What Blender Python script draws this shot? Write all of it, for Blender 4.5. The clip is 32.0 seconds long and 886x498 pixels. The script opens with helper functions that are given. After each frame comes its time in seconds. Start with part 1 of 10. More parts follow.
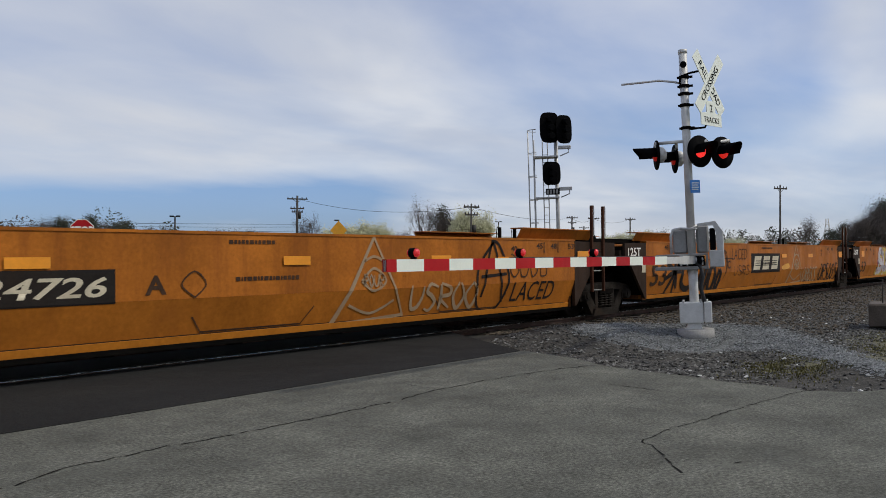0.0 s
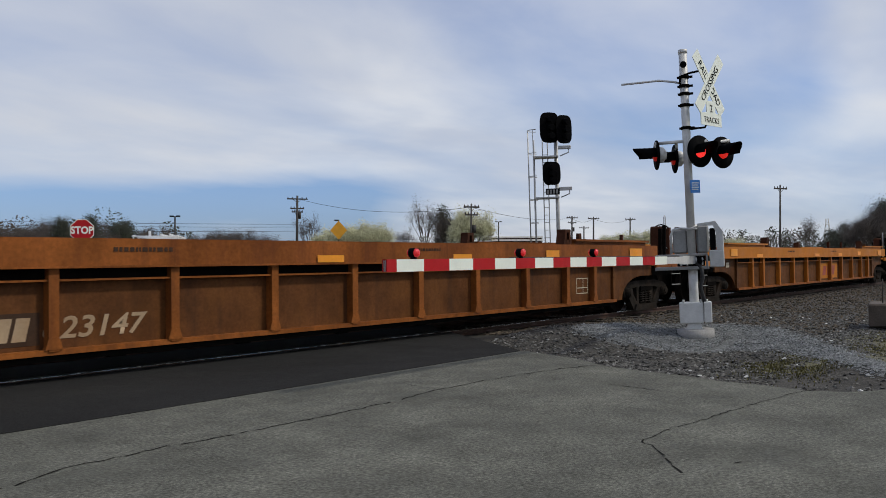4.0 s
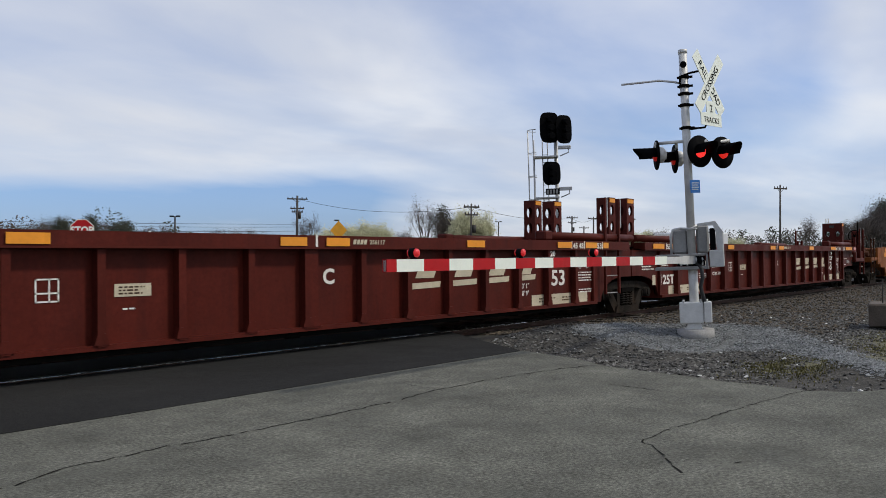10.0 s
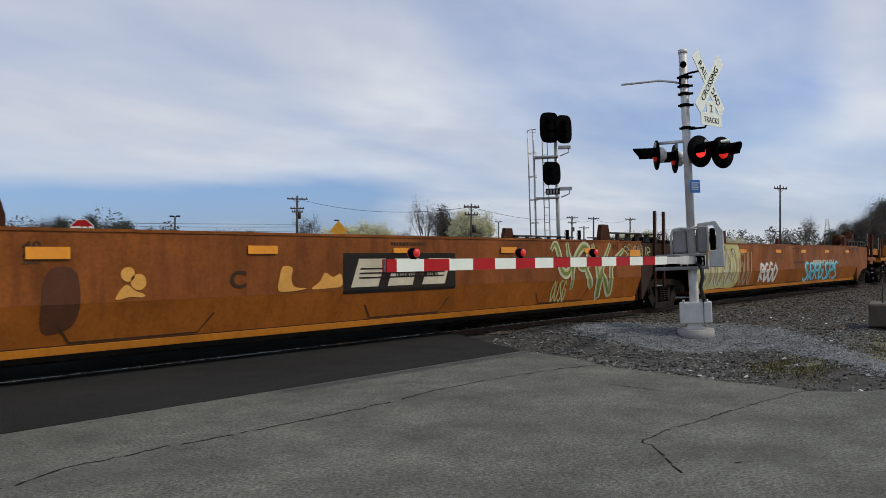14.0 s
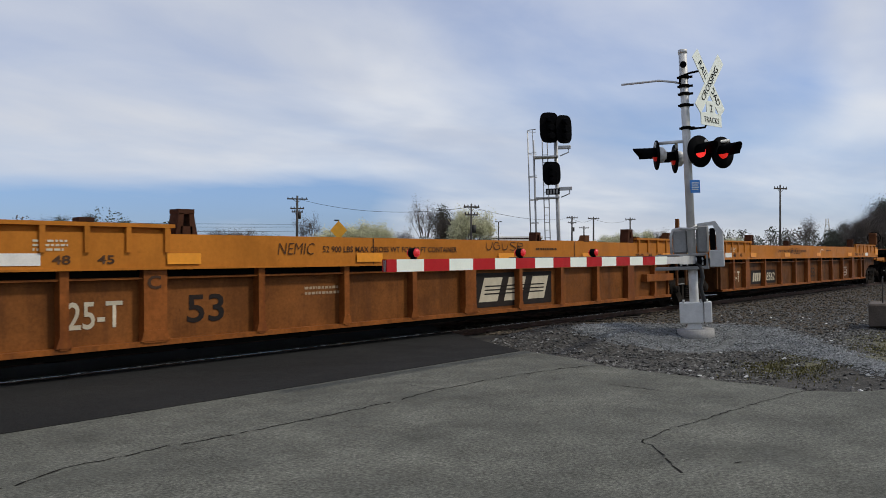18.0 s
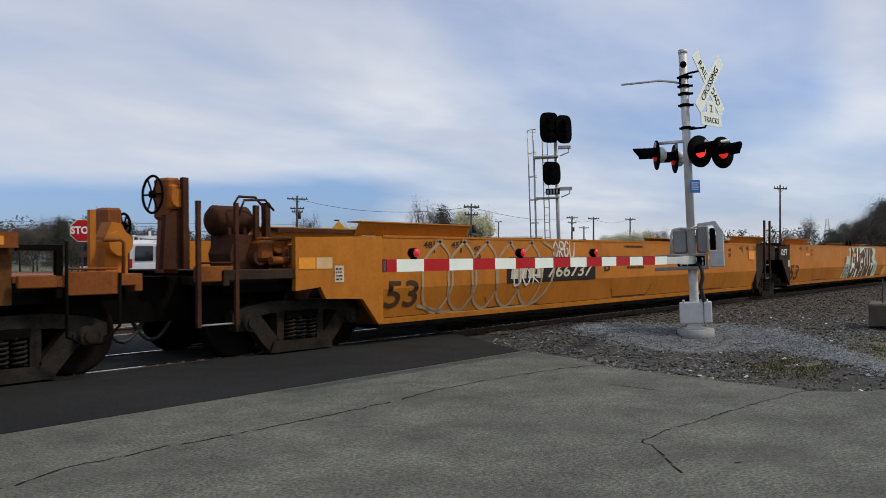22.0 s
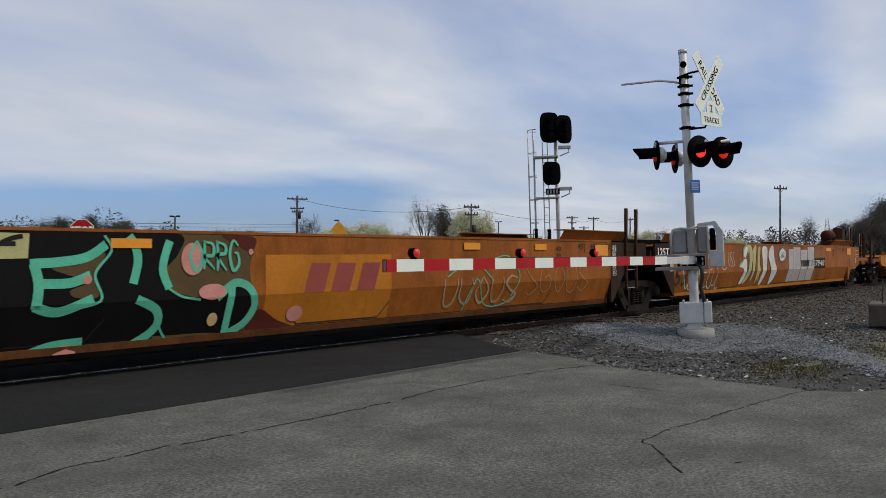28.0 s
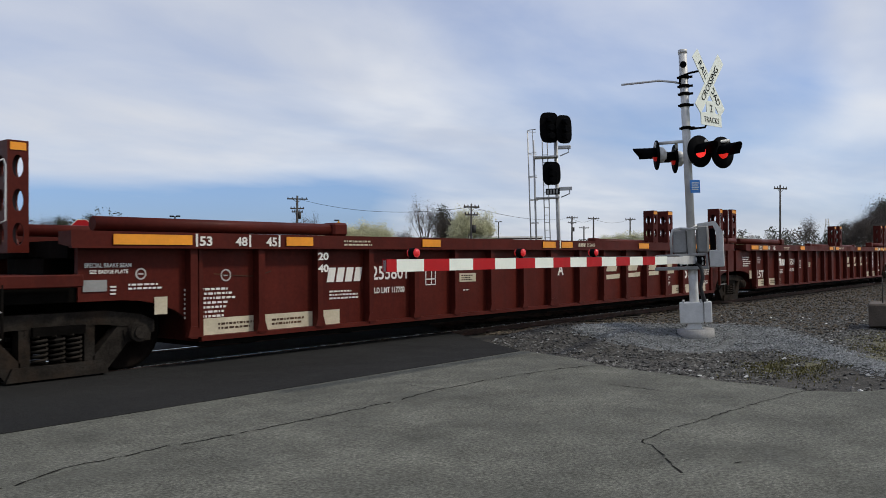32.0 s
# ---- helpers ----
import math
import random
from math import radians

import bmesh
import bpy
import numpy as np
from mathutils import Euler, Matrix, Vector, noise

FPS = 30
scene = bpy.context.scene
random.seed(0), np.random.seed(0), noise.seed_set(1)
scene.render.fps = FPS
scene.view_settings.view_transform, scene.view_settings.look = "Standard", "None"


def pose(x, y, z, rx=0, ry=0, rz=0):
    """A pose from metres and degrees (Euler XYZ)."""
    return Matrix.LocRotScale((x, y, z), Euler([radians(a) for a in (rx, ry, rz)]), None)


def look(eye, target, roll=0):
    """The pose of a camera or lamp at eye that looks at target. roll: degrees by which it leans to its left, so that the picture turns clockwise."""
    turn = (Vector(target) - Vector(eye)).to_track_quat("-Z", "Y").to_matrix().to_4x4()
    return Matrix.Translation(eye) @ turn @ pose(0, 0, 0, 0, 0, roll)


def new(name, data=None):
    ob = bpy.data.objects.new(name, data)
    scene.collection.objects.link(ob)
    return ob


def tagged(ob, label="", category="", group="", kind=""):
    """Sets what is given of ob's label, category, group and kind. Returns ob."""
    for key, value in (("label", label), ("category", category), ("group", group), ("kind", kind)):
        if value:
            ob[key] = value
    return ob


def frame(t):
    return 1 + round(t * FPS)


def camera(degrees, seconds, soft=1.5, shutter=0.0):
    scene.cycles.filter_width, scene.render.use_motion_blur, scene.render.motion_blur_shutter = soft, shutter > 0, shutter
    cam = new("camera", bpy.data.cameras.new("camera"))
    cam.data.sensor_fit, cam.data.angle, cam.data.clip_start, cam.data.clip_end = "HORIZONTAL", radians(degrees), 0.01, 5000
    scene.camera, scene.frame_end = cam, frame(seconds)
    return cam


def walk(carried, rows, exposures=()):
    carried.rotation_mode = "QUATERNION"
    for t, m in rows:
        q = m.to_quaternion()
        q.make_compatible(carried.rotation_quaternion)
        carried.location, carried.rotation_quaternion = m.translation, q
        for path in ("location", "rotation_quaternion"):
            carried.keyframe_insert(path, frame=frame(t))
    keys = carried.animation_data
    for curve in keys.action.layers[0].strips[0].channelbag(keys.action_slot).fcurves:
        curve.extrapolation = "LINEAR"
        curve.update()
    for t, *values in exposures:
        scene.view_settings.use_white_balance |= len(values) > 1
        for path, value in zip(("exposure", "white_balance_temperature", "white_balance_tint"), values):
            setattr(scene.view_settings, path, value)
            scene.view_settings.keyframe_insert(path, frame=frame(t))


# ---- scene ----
# A level crossing with a long empty container train running past.
# Axes: x along the track (the train runs towards -x), y away from the viewer, z up; z = 0 is the rail top.
EYE = Vector((0.0, 0.0, 1.31))
TURN, RISE = radians(40.2), radians(0.66)
cam = camera(56.76, 32.0, soft=0.5, shutter=0.03)
AIM = EYE + Vector((math.cos(TURN) * math.cos(RISE), math.sin(TURN) * math.cos(RISE), math.sin(RISE)))
walk(cam, [(0.0, look(EYE, AIM, -0.5)), (32.0, look(EYE, AIM, -0.5))], exposures=[(0.0, -0.26), (8.0, -0.24), (9.0, -0.12), (12.0, -0.08), (13.0, -0.22), (18.0, -0.2), (21.0, -0.16), (22.0, -0.16), (23.5, -0.30), (29.0, -0.30), (30.0, -0.32), (31.0, -0.36), (32.0, -0.15)])

SPEED = 15.06          # train, metres a second
TRACK_Y = 10.2         # centre of the near track
TRACK2_Y = 14.6        # centre of the far track


# ---- world and sun ----
SUN_DIR = Vector((0.38, -0.60, 0.82)).normalized()      # towards the sun


def make_world():
    w = bpy.data.worlds.new("sky")
    scene.world = w
    w.use_nodes = True
    nt = w.node_tree
    nt.nodes.clear()
    N, L = nt.nodes.new, nt.links.new
    out, bg = N("ShaderNodeOutputWorld"), N("ShaderNodeBackground")
    L(bg.outputs[0], out.inputs[0])
    bg.inputs[1].default_value = 0.1
    sky = N("ShaderNodeTexSky")
    sky.sky_type, sky.sun_disc = "NISHITA", False
    sky.sun_elevation = math.asin(SUN_DIR.z)
    sky.sun_rotation = math.atan2(SUN_DIR.x, SUN_DIR.y)
    sky.air_density, sky.dust_density, sky.ozone_density = 1.2, 0.6, 2.0
    tc = N("ShaderNodeTexCoord")
    sep = N("ShaderNodeSeparateXYZ")
    L(tc.outputs["Generated"], sep.inputs[0])

    def math_node(op, a, b=None, clamp=False):
        n = N("ShaderNodeMath")
        n.operation, n.use_clamp = op, clamp
        for i, v in enumerate((a, b)):
            if v is None:
                continue
            if isinstance(v, (int, float)):
                n.inputs[i].default_value = v
            else:
                L(v, n.inputs[i])
        return n.outputs[0]

    def ramp(v, lo, hi):
        n = N("ShaderNodeMapRange")
        n.interpolation_type = "SMOOTHSTEP"
        L(v, n.inputs[0])
        n.inputs[1].default_value, n.inputs[2].default_value = lo, hi
        return n.outputs[0]
    up = math_node("MAXIMUM", sep.outputs[2], 0.0)
    den = math_node("ADD", up, 0.16)
    px, py = math_node("DIVIDE", sep.outputs[0], den), math_node("DIVIDE", sep.outputs[1], den)
    plane = N("ShaderNodeCombineXYZ")
    L(px, plane.inputs[0]), L(py, plane.inputs[1])

    def cloud(scale, stretch, angle, detail, rough, seed):
        mp = N("ShaderNodeMapping")
        mp.inputs["Rotation"].default_value = (0, 0, radians(angle))
        mp.inputs["Scale"].default_value = (scale, scale * stretch, 1)
        mp.inputs["Location"].default_value = (seed, seed * 0.37, 0)
        L(plane.outputs[0], mp.inputs[0])
        n = N("ShaderNodeTexNoise")
        L(mp.outputs[0], n.inputs["Vector"])
        n.inputs["Scale"].default_value, n.inputs["Detail"].default_value = 1.0, detail
        n.inputs["Roughness"].default_value, n.inputs["Distortion"].default_value = rough, 0.35
        return n.outputs[0]
    big = cloud(0.50, 1.35, 62, 4, 0.5, 3.4)
    fine = cloud(1.5, 1.7, 62, 7, 0.55, 7.9)
    both = math_node("ADD", math_node("MULTIPLY", big, 0.68), math_node("MULTIPLY", fine, 0.32))

    def toward(v):
        n = N("ShaderNodeVectorMath")
        n.operation = "DOT_PRODUCT"
        L(tc.outputs["Generated"], n.inputs[0])
        n.inputs[1].default_value = v
        return n.outputs["Value"]
    # bearings over the tracks: how far to the right, how far up
    ahead = math_node("MAXIMUM", toward((math.cos(TURN), math.sin(TURN), 0)), 0.25)
    right = math_node("DIVIDE", toward((math.sin(TURN), -math.cos(TURN), 0)), ahead)
    rise = math_node("DIVIDE", sep.outputs[2], ahead)
    # a thick bank of cloud over the left, thinner streaks to the right of its slanting edge
    edge = math_node("ADD", math_node("MULTIPLY", right, 0.518), math_node("MULTIPLY", rise, 0.855))
    bank = ramp(edge, 0.27, 0.13)
    clear_low = math_node("MULTIPLY", ramp(rise, 0.115, 0.075), ramp(right, 0.02, -0.16))
    pale_right = math_node("MAXIMUM", ramp(right, 0.40, 0.52), math_node("MULTIPLY", ramp(rise, 0.14, 0.04), ramp(right, 0.0, 0.2)))
    bias = math_node("ADD", 0.34, math_node("MULTIPLY", bank, 0.46))
    bias = math_node("ADD", bias, math_node("MULTIPLY", pale_right, 0.10))
    white_right = math_node("MULTIPLY", ramp(right, 0.44, 0.52), ramp(rise, 0.11, 0.19))
    bias = math_node("ADD", bias, math_node("MULTIPLY", white_right, 0.40))
    thin_left = math_node("MULTIPLY", ramp(rise, 0.18, 0.10), ramp(right, -0.30, -0.50))
    bias = math_node("SUBTRACT", bias, math_node("ADD", math_node("MULTIPLY", clear_low, 0.85), math_node("MULTIPLY", thin_left, 0.35)))
    cover = math_node("ADD", bias, math_node("MULTIPLY", math_node("SUBTRACT", both, 0.5), 1.9), True)
    cover = math_node("ADD", math_node("MULTIPLY", cover, 0.90), 0.06, True)
    shade = cloud(0.9, 1.4, 40, 4, 0.5, 11.3)
    tone = N("ShaderNodeMix")
    tone.data_type = "RGBA"
    L(math_node("MULTIPLY", ramp(shade, 0.35, 0.65), math_node("ADD", math_node("MULTIPLY", ramp(right, -0.55, -0.05), 0.75), 0.25)), tone.inputs[0])
    tone.inputs[6].default_value, tone.inputs[7].default_value = (7.1, 7.45, 8.25, 1), (9.5, 9.6, 9.75, 1)
    mix = N("ShaderNodeMix")
    mix.data_type = "RGBA"
    tint = N("ShaderNodeMix")
    tint.data_type, tint.blend_type = "RGBA", "MULTIPLY"
    tint.inputs[0].default_value = 1.0
    blues = N("ShaderNodeMix")
    blues.data_type = "RGBA"
    L(ramp(rise, 0.03, 0.17), blues.inputs[0])
    blues.inputs[6].default_value, blues.inputs[7].default_value = (0.58, 0.80, 1.46, 1), (0.70, 0.90, 1.34, 1)
    L(blues.outputs[2], tint.inputs[7])
    L(sky.outputs[0], tint.inputs[6])
    L(cover, mix.inputs[0]), L(tint.outputs[2], mix.inputs[6]), L(tone.outputs[2], mix.inputs[7])
    L(mix.outputs[2], bg.inputs[0])


make_world()
sun = new("sun", bpy.data.lights.new("sun", "SUN"))
sun.data.energy, sun.data.angle, sun.data.color = 2.3, radians(6), (1.0, 0.94, 0.84)
sun.matrix_world = look(SUN_DIR * 60, (0, 0, 0))


# ---- materials ----
def material(name, color, rough=0.6, metal=0.0, vary=0.25, scale=3.0, grain=60.0, bump=0.15, streak=0.0, streak_color=(0.06, 0.035, 0.02),
             dirt=0.0, dirt_color=(0.08, 0.06, 0.045), emit=None, spec=0.5, per_island=False, per_object=0.0, speck=0.0, island=(0.55, 1.45), grunge=0.0):
    m = bpy.data.materials.new(name)
    m.use_nodes = True
    nt = m.node_tree
    N, L = nt.nodes.new, nt.links.new
    p = nt.nodes["Principled BSDF"]
    p.inputs["Roughness"].default_value, p.inputs["Metallic"].default_value = rough, metal
    p.inputs["Specular IOR Level"].default_value = spec
    tc, info = N("ShaderNodeTexCoord"), N("ShaderNodeObjectInfo")
    shift = N("ShaderNodeVectorMath")
    shift.operation = "MULTIPLY_ADD"
    L(info.outputs["Random"], shift.inputs[0])
    shift.inputs[1].default_value = (37.0, 0.0, 0.0)
    L(tc.outputs["Object"], shift.inputs[2])

    def noise_at(sc, detail, stretch=(1, 1, 1), rough_n=0.6):
        mp = N("ShaderNodeMapping")
        mp.inputs["Scale"].default_value = stretch
        L(shift.outputs[0], mp.inputs[0])
        n = N("ShaderNodeTexNoise")
        n.inputs["Scale"].default_value, n.inputs["Detail"].default_value, n.inputs["Roughness"].default_value = sc, detail, rough_n
        L(mp.outputs[0], n.inputs["Vector"])
        return n.outputs[0]

    def span(v, lo, hi, a, b):
        n = N("ShaderNodeMapRange")
        L(v, n.inputs[0])
        for i, x in enumerate((lo, hi, a, b)):
            n.inputs[1 + i].default_value = x
        return n.outputs[0]

    def blend(fac, a, b, kind="MIX"):
        n = N("ShaderNodeMix")
        n.data_type, n.blend_type = "RGBA", kind
        for sock, v in ((n.inputs[0], fac), (n.inputs[6], a), (n.inputs[7], b)):
            if isinstance(v, (int, float)):
                sock.default_value = v
            elif isinstance(v, tuple):
                sock.default_value = (*v, 1)
            else:
                L(v, sock)
        return n.outputs[2]

    def scaled(v):
        n = N("ShaderNodeCombineColor")
        for i in range(3):
            L(v, n.inputs[i])
        return n.outputs[0]
    col = blend(1.0, tuple(color), scaled(span(noise_at(scale, 4), 0.3, 0.7, 1 - vary, 1 + vary)), "MULTIPLY")
    col = blend(1.0, col, scaled(span(noise_at(grain, 3), 0.3, 0.7, 1 - vary * 0.6, 1 + vary * 0.6)), "MULTIPLY")
    if speck:
        col = blend(1.0, col, scaled(span(noise_at(38, 2), 0.35, 0.68, 1 - speck, 1 + speck)), "MULTIPLY")
        col = blend(1.0, col, scaled(span(noise_at(120, 2), 0.35, 0.68, 1 - speck, 1 + speck)), "MULTIPLY")
        col = blend(1.0, col, scaled(span(noise_at(7, 4), 0.3, 0.7, 1 - speck * 0.35, 1 + speck * 0.35)), "MULTIPLY")
    if per_island:
        g = N("ShaderNodeNewGeometry")
        col = blend(1.0, col, scaled(span(g.outputs["Random Per Island"], 0, 1, *island)), "MULTIPLY")
    if per_object:
        col = blend(1.0, col, scaled(span(info.outputs["Random"], 0, 1, 1 - per_object, 1 + per_object)), "MULTIPLY")
    if streak:
        col = blend(span(noise_at(1.0, 5, (5.5, 5.5, 0.55)), 0.50, 0.72, 0, streak), col, tuple(streak_color))
    if dirt:
        col = blend(span(noise_at(scale * 0.45, 6, (1, 1, 1), 0.68), 0.48, 0.70, 0, dirt), col, tuple(dirt_color))
    if grunge:
        col = blend(span(noise_at(1.3, 9, (1, 1, 0.7), 0.72), 0.50, 0.74, 0, grunge), col, tuple(c * 0.34 for c in color))
        col = blend(span(noise_at(0.55, 7, (1.6, 1.6, 0.28), 0.66), 0.54, 0.70, 0, grunge * 0.8), col, tuple(c * 0.5 for c in color))
        col = blend(span(noise_at(9.0, 6, (1, 1, 1), 0.75), 0.63, 0.72, 0, grunge * 0.8), col, tuple(c * 0.25 for c in color))
    L(col, p.inputs["Base Color"])
    L(span(noise_at(scale * 2.2, 4), 0.3, 0.7, max(rough - 0.12, 0.03), min(rough + 0.12, 1)), p.inputs["Roughness"])
    if bump:
        b = N("ShaderNodeBump")
        b.inputs["Strength"].default_value, b.inputs["Distance"].default_value = bump, 0.02
        L(noise_at(grain * 0.6, 4), b.inputs["Height"])
        L(b.outputs[0], p.inputs["Normal"])
    if emit:
        p.inputs["Emission Color"].default_value, p.inputs["Emission Strength"].default_value = (*emit[0], 1), emit[1]
    return m


def glass(name, color, rough=0.05):
    m = bpy.data.materials.new(name)
    m.use_nodes = True
    p = m.node_tree.nodes["Principled BSDF"]
    p.inputs["Base Color"].default_value, p.inputs["Roughness"].default_value = (*color, 1), rough
    p.inputs["Specular IOR Level"].default_value = 0.8
    return m


ORANGE = material("orange_paint", (0.385, 0.124, 0.016), 0.5, vary=0.24, scale=0.9, grain=20, streak=0.5, streak_color=(0.17, 0.048, 0.012), dirt=0.5, dirt_color=(0.21, 0.066, 0.016), bump=0.08, spec=0.10, grunge=0.55)
ORANGE_MID = material("faded_orange_paint", (0.315, 0.098, 0.017), 0.5, vary=0.26, scale=0.8, grain=20, streak=0.55, streak_color=(0.15, 0.043, 0.013), dirt=0.6, dirt_color=(0.18, 0.058, 0.018), bump=0.08, spec=0.10, grunge=0.7)
ORANGE_OLD = material("weathered_orange_paint", (0.232, 0.073, 0.016), 0.5, vary=0.3, scale=0.9, grain=20, streak=0.65, streak_color=(0.10, 0.03, 0.013), dirt=0.6, dirt_color=(0.13, 0.040, 0.016), bump=0.1, spec=0.10, grunge=0.7)
RIB_BROWN = material("dull_orange_rib_paint", (0.26, 0.084, 0.018), 0.55, vary=0.28, scale=1.5, grain=25, streak=0.6, streak_color=(0.08, 0.028, 0.012), dirt=0.5, dirt_color=(0.11, 0.038, 0.016), bump=0.1, spec=0.10, grunge=0.6)
JOINT_BROWN = material("grimy_brown_steel", (0.036, 0.022, 0.015), 0.7, vary=0.3, scale=1.5, grain=30, streak=0.4, streak_color=(0.015, 0.010, 0.008), dirt=0.4, dirt_color=(0.06, 0.03, 0.016), bump=0.1, spec=0.10, grunge=0.5)
YELLOW_PAINT = material("yellow_orange_paint", (0.47, 0.168, 0.019), 0.5, vary=0.16, scale=0.7, grain=20, streak=0.35, streak_color=(0.28, 0.09, 0.015), dirt=0.25, dirt_color=(0.34, 0.12, 0.02), bump=0.06, spec=0.10, grunge=0.35)
YELLOW_SKIRT = material("dusty_orange_paint", (0.40, 0.134, 0.017), 0.5, vary=0.22, scale=0.8, grain=20, streak=0.35, streak_color=(0.24, 0.075, 0.015), dirt=0.4, dirt_color=(0.27, 0.09, 0.018), bump=0.07, spec=0.10, grunge=0.45)
SKIRT_OLD = material("dusty_old_orange_paint", (0.31, 0.098, 0.016), 0.5, vary=0.24, scale=0.8, grain=20, streak=0.45, streak_color=(0.14, 0.045, 0.014), dirt=0.45, dirt_color=(0.17, 0.055, 0.015), bump=0.07, spec=0.10, grunge=0.6)
ORANGE_CLEAN = material("clean_orange_paint", (0.45, 0.158, 0.02), 0.5, vary=0.13, scale=0.7, grain=20, streak=0.22, streak_color=(0.24, 0.075, 0.015), dirt=0.3, dirt_color=(0.30, 0.098, 0.017), bump=0.06, spec=0.10, grunge=0.4)
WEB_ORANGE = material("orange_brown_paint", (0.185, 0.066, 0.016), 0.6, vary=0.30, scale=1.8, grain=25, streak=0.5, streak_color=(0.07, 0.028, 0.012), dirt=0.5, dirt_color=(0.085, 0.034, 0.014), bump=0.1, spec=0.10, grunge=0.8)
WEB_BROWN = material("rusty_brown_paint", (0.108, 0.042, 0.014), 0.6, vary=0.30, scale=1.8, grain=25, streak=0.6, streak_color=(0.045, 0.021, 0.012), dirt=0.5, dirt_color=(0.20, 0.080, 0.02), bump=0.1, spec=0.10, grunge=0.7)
MAROON = material("oxide_red_paint", (0.078, 0.0125, 0.0078), 0.5, vary=0.22, scale=0.8, grain=20, streak=0.4, streak_color=(0.04, 0.010, 0.008), dirt=0.35, dirt_color=(0.062, 0.018, 0.013), bump=0.06, spec=0.10, grunge=0.45)
RUST = material("rusty_steel", (0.060, 0.023, 0.012), 0.8, vary=0.35, scale=3, grain=40, dirt=0.4, dirt_color=(0.04, 0.02, 0.012), bump=0.25, spec=0.10)
# grimy steel, its colour also taken near black to carry underside shade
GRIME_SHADE = material("grimy_shade_black_steel", (0.0045, 0.004, 0.0035), 0.9, vary=0.35, scale=3, grain=40, dirt=0.4, dirt_color=(0.012, 0.008, 0.006), bump=0.25, spec=0.03)
GREY_PAINT = material("dark_grey_paint", (0.026, 0.023, 0.020), 0.65, vary=0.25, scale=1.5, grain=30, dirt=0.4, dirt_color=(0.036, 0.022, 0.014), bump=0.1)
MECH_GREY = material("mid_grey_paint", (0.26, 0.26, 0.25), 0.55, vary=0.15, scale=4, grain=40, dirt=0.3, dirt_color=(0.13, 0.12, 0.10), bump=0.06)
CAST = material("cast_steel_truck", (0.022, 0.019, 0.016), 0.85, vary=0.45, scale=4, grain=40, dirt=0.7, dirt_color=(0.042, 0.028, 0.019), bump=0.3, spec=0.03)
WHEEL = material("wheel_steel", (0.008, 0.006, 0.005), 0.8, vary=0.3, scale=4, grain=40, bump=0.1, spec=0.03)
BRIGHT = material("polished_steel", (0.85, 0.85, 0.85), 0.22, metal=1.0, vary=0.08, bump=0.02)
RAIL_SIDE = material("rusty_rail_steel", (0.055, 0.026, 0.016), 0.8, vary=0.3, scale=3, grain=50, bump=0.2)
WHITE = material("white_paint", (0.74, 0.72, 0.66), 0.55, vary=0.08, scale=4, grain=40, dirt=0.25, dirt_color=(0.45, 0.40, 0.33), bump=0.04)
CREAM = material("dirty_cream_paint", (0.52, 0.46, 0.33), 0.6, vary=0.15, scale=3, grain=40, dirt=0.4, dirt_color=(0.3, 0.22, 0.14), bump=0.04)
BLACK_PAINT = material("black_paint", (0.018, 0.015, 0.013), 0.65, vary=0.25, scale=2, grain=30, dirt=0.3, dirt_color=(0.05, 0.028, 0.016), bump=0.05, spec=0.12)
REFLECTOR = material("orange_yellow_reflector", (0.76, 0.28, 0.010), 0.45, vary=0.1, scale=2, grain=20, dirt=0.15, dirt_color=(0.5, 0.22, 0.03), bump=0.02)
LOGO_RED = material("faded_red_paint", (0.27, 0.045, 0.03), 0.6, vary=0.15, scale=2, bump=0.04)
GALV = material("galvanised_steel", (0.48, 0.48, 0.47), 0.5, metal=0.35, vary=0.12, scale=5, grain=60, dirt=0.25, dirt_color=(0.32, 0.30, 0.26), bump=0.06)
ALU = material("aluminium_paint", (0.60, 0.60, 0.58), 0.5, metal=0.2, vary=0.12, scale=6, grain=60, dirt=0.3, dirt_color=(0.38, 0.35, 0.30), bump=0.05)
SIGNAL_BLACK = material("flat_black_paint", (0.004, 0.004, 0.0045), 0.75, vary=0.2, scale=5, grain=50, bump=0.03, spec=0.03)
SIGN_WHITE = material("reflective_white_sheet", (0.80, 0.84, 0.74), 0.45, vary=0.05, scale=4, bump=0.02)
SIGN_RED = material("reflective_red_sheet", (0.40, 0.010, 0.013), 0.5, vary=0.10, scale=4, bump=0.02, spec=0.2)
SIGN_BLUE = material("reflective_blue_sheet", (0.03, 0.20, 0.58), 0.45, vary=0.08, scale=4, bump=0.02)
SIGN_YELLOW = material("reflective_yellow_sheet", (0.80, 0.36, 0.015), 0.45, vary=0.08, scale=4, bump=0.02)
LAMP_BRIGHT = material("lit_red_lens", (0.5, 0.01, 0.01), 0.3, vary=0.1, bump=0, emit=((1.0, 0.04, 0.035), 1.1))
LAMP_DIM = material("glowing_red_lens", (0.35, 0.01, 0.01), 0.3, vary=0.1, bump=0, emit=((1.0, 0.03, 0.02), 0.16))
LAMP_MID = material("softly_lit_red_lens", (0.5, 0.01, 0.01), 0.3, vary=0.1, bump=0, emit=((1.0, 0.03, 0.02), 0.6))
LAMP_RED = material("red_lens", (0.55, 0.02, 0.025), 0.25, vary=0.1, bump=0, emit=((1.0, 0.03, 0.03), 0.25))
ASPHALT = material("grey_worn_asphalt", (0.116, 0.116, 0.096), 0.92, vary=0.30, scale=1.4, grain=45, dirt=0.6, dirt_color=(0.074, 0.075, 0.062), bump=0.35, speck=0.42, spec=0.2)
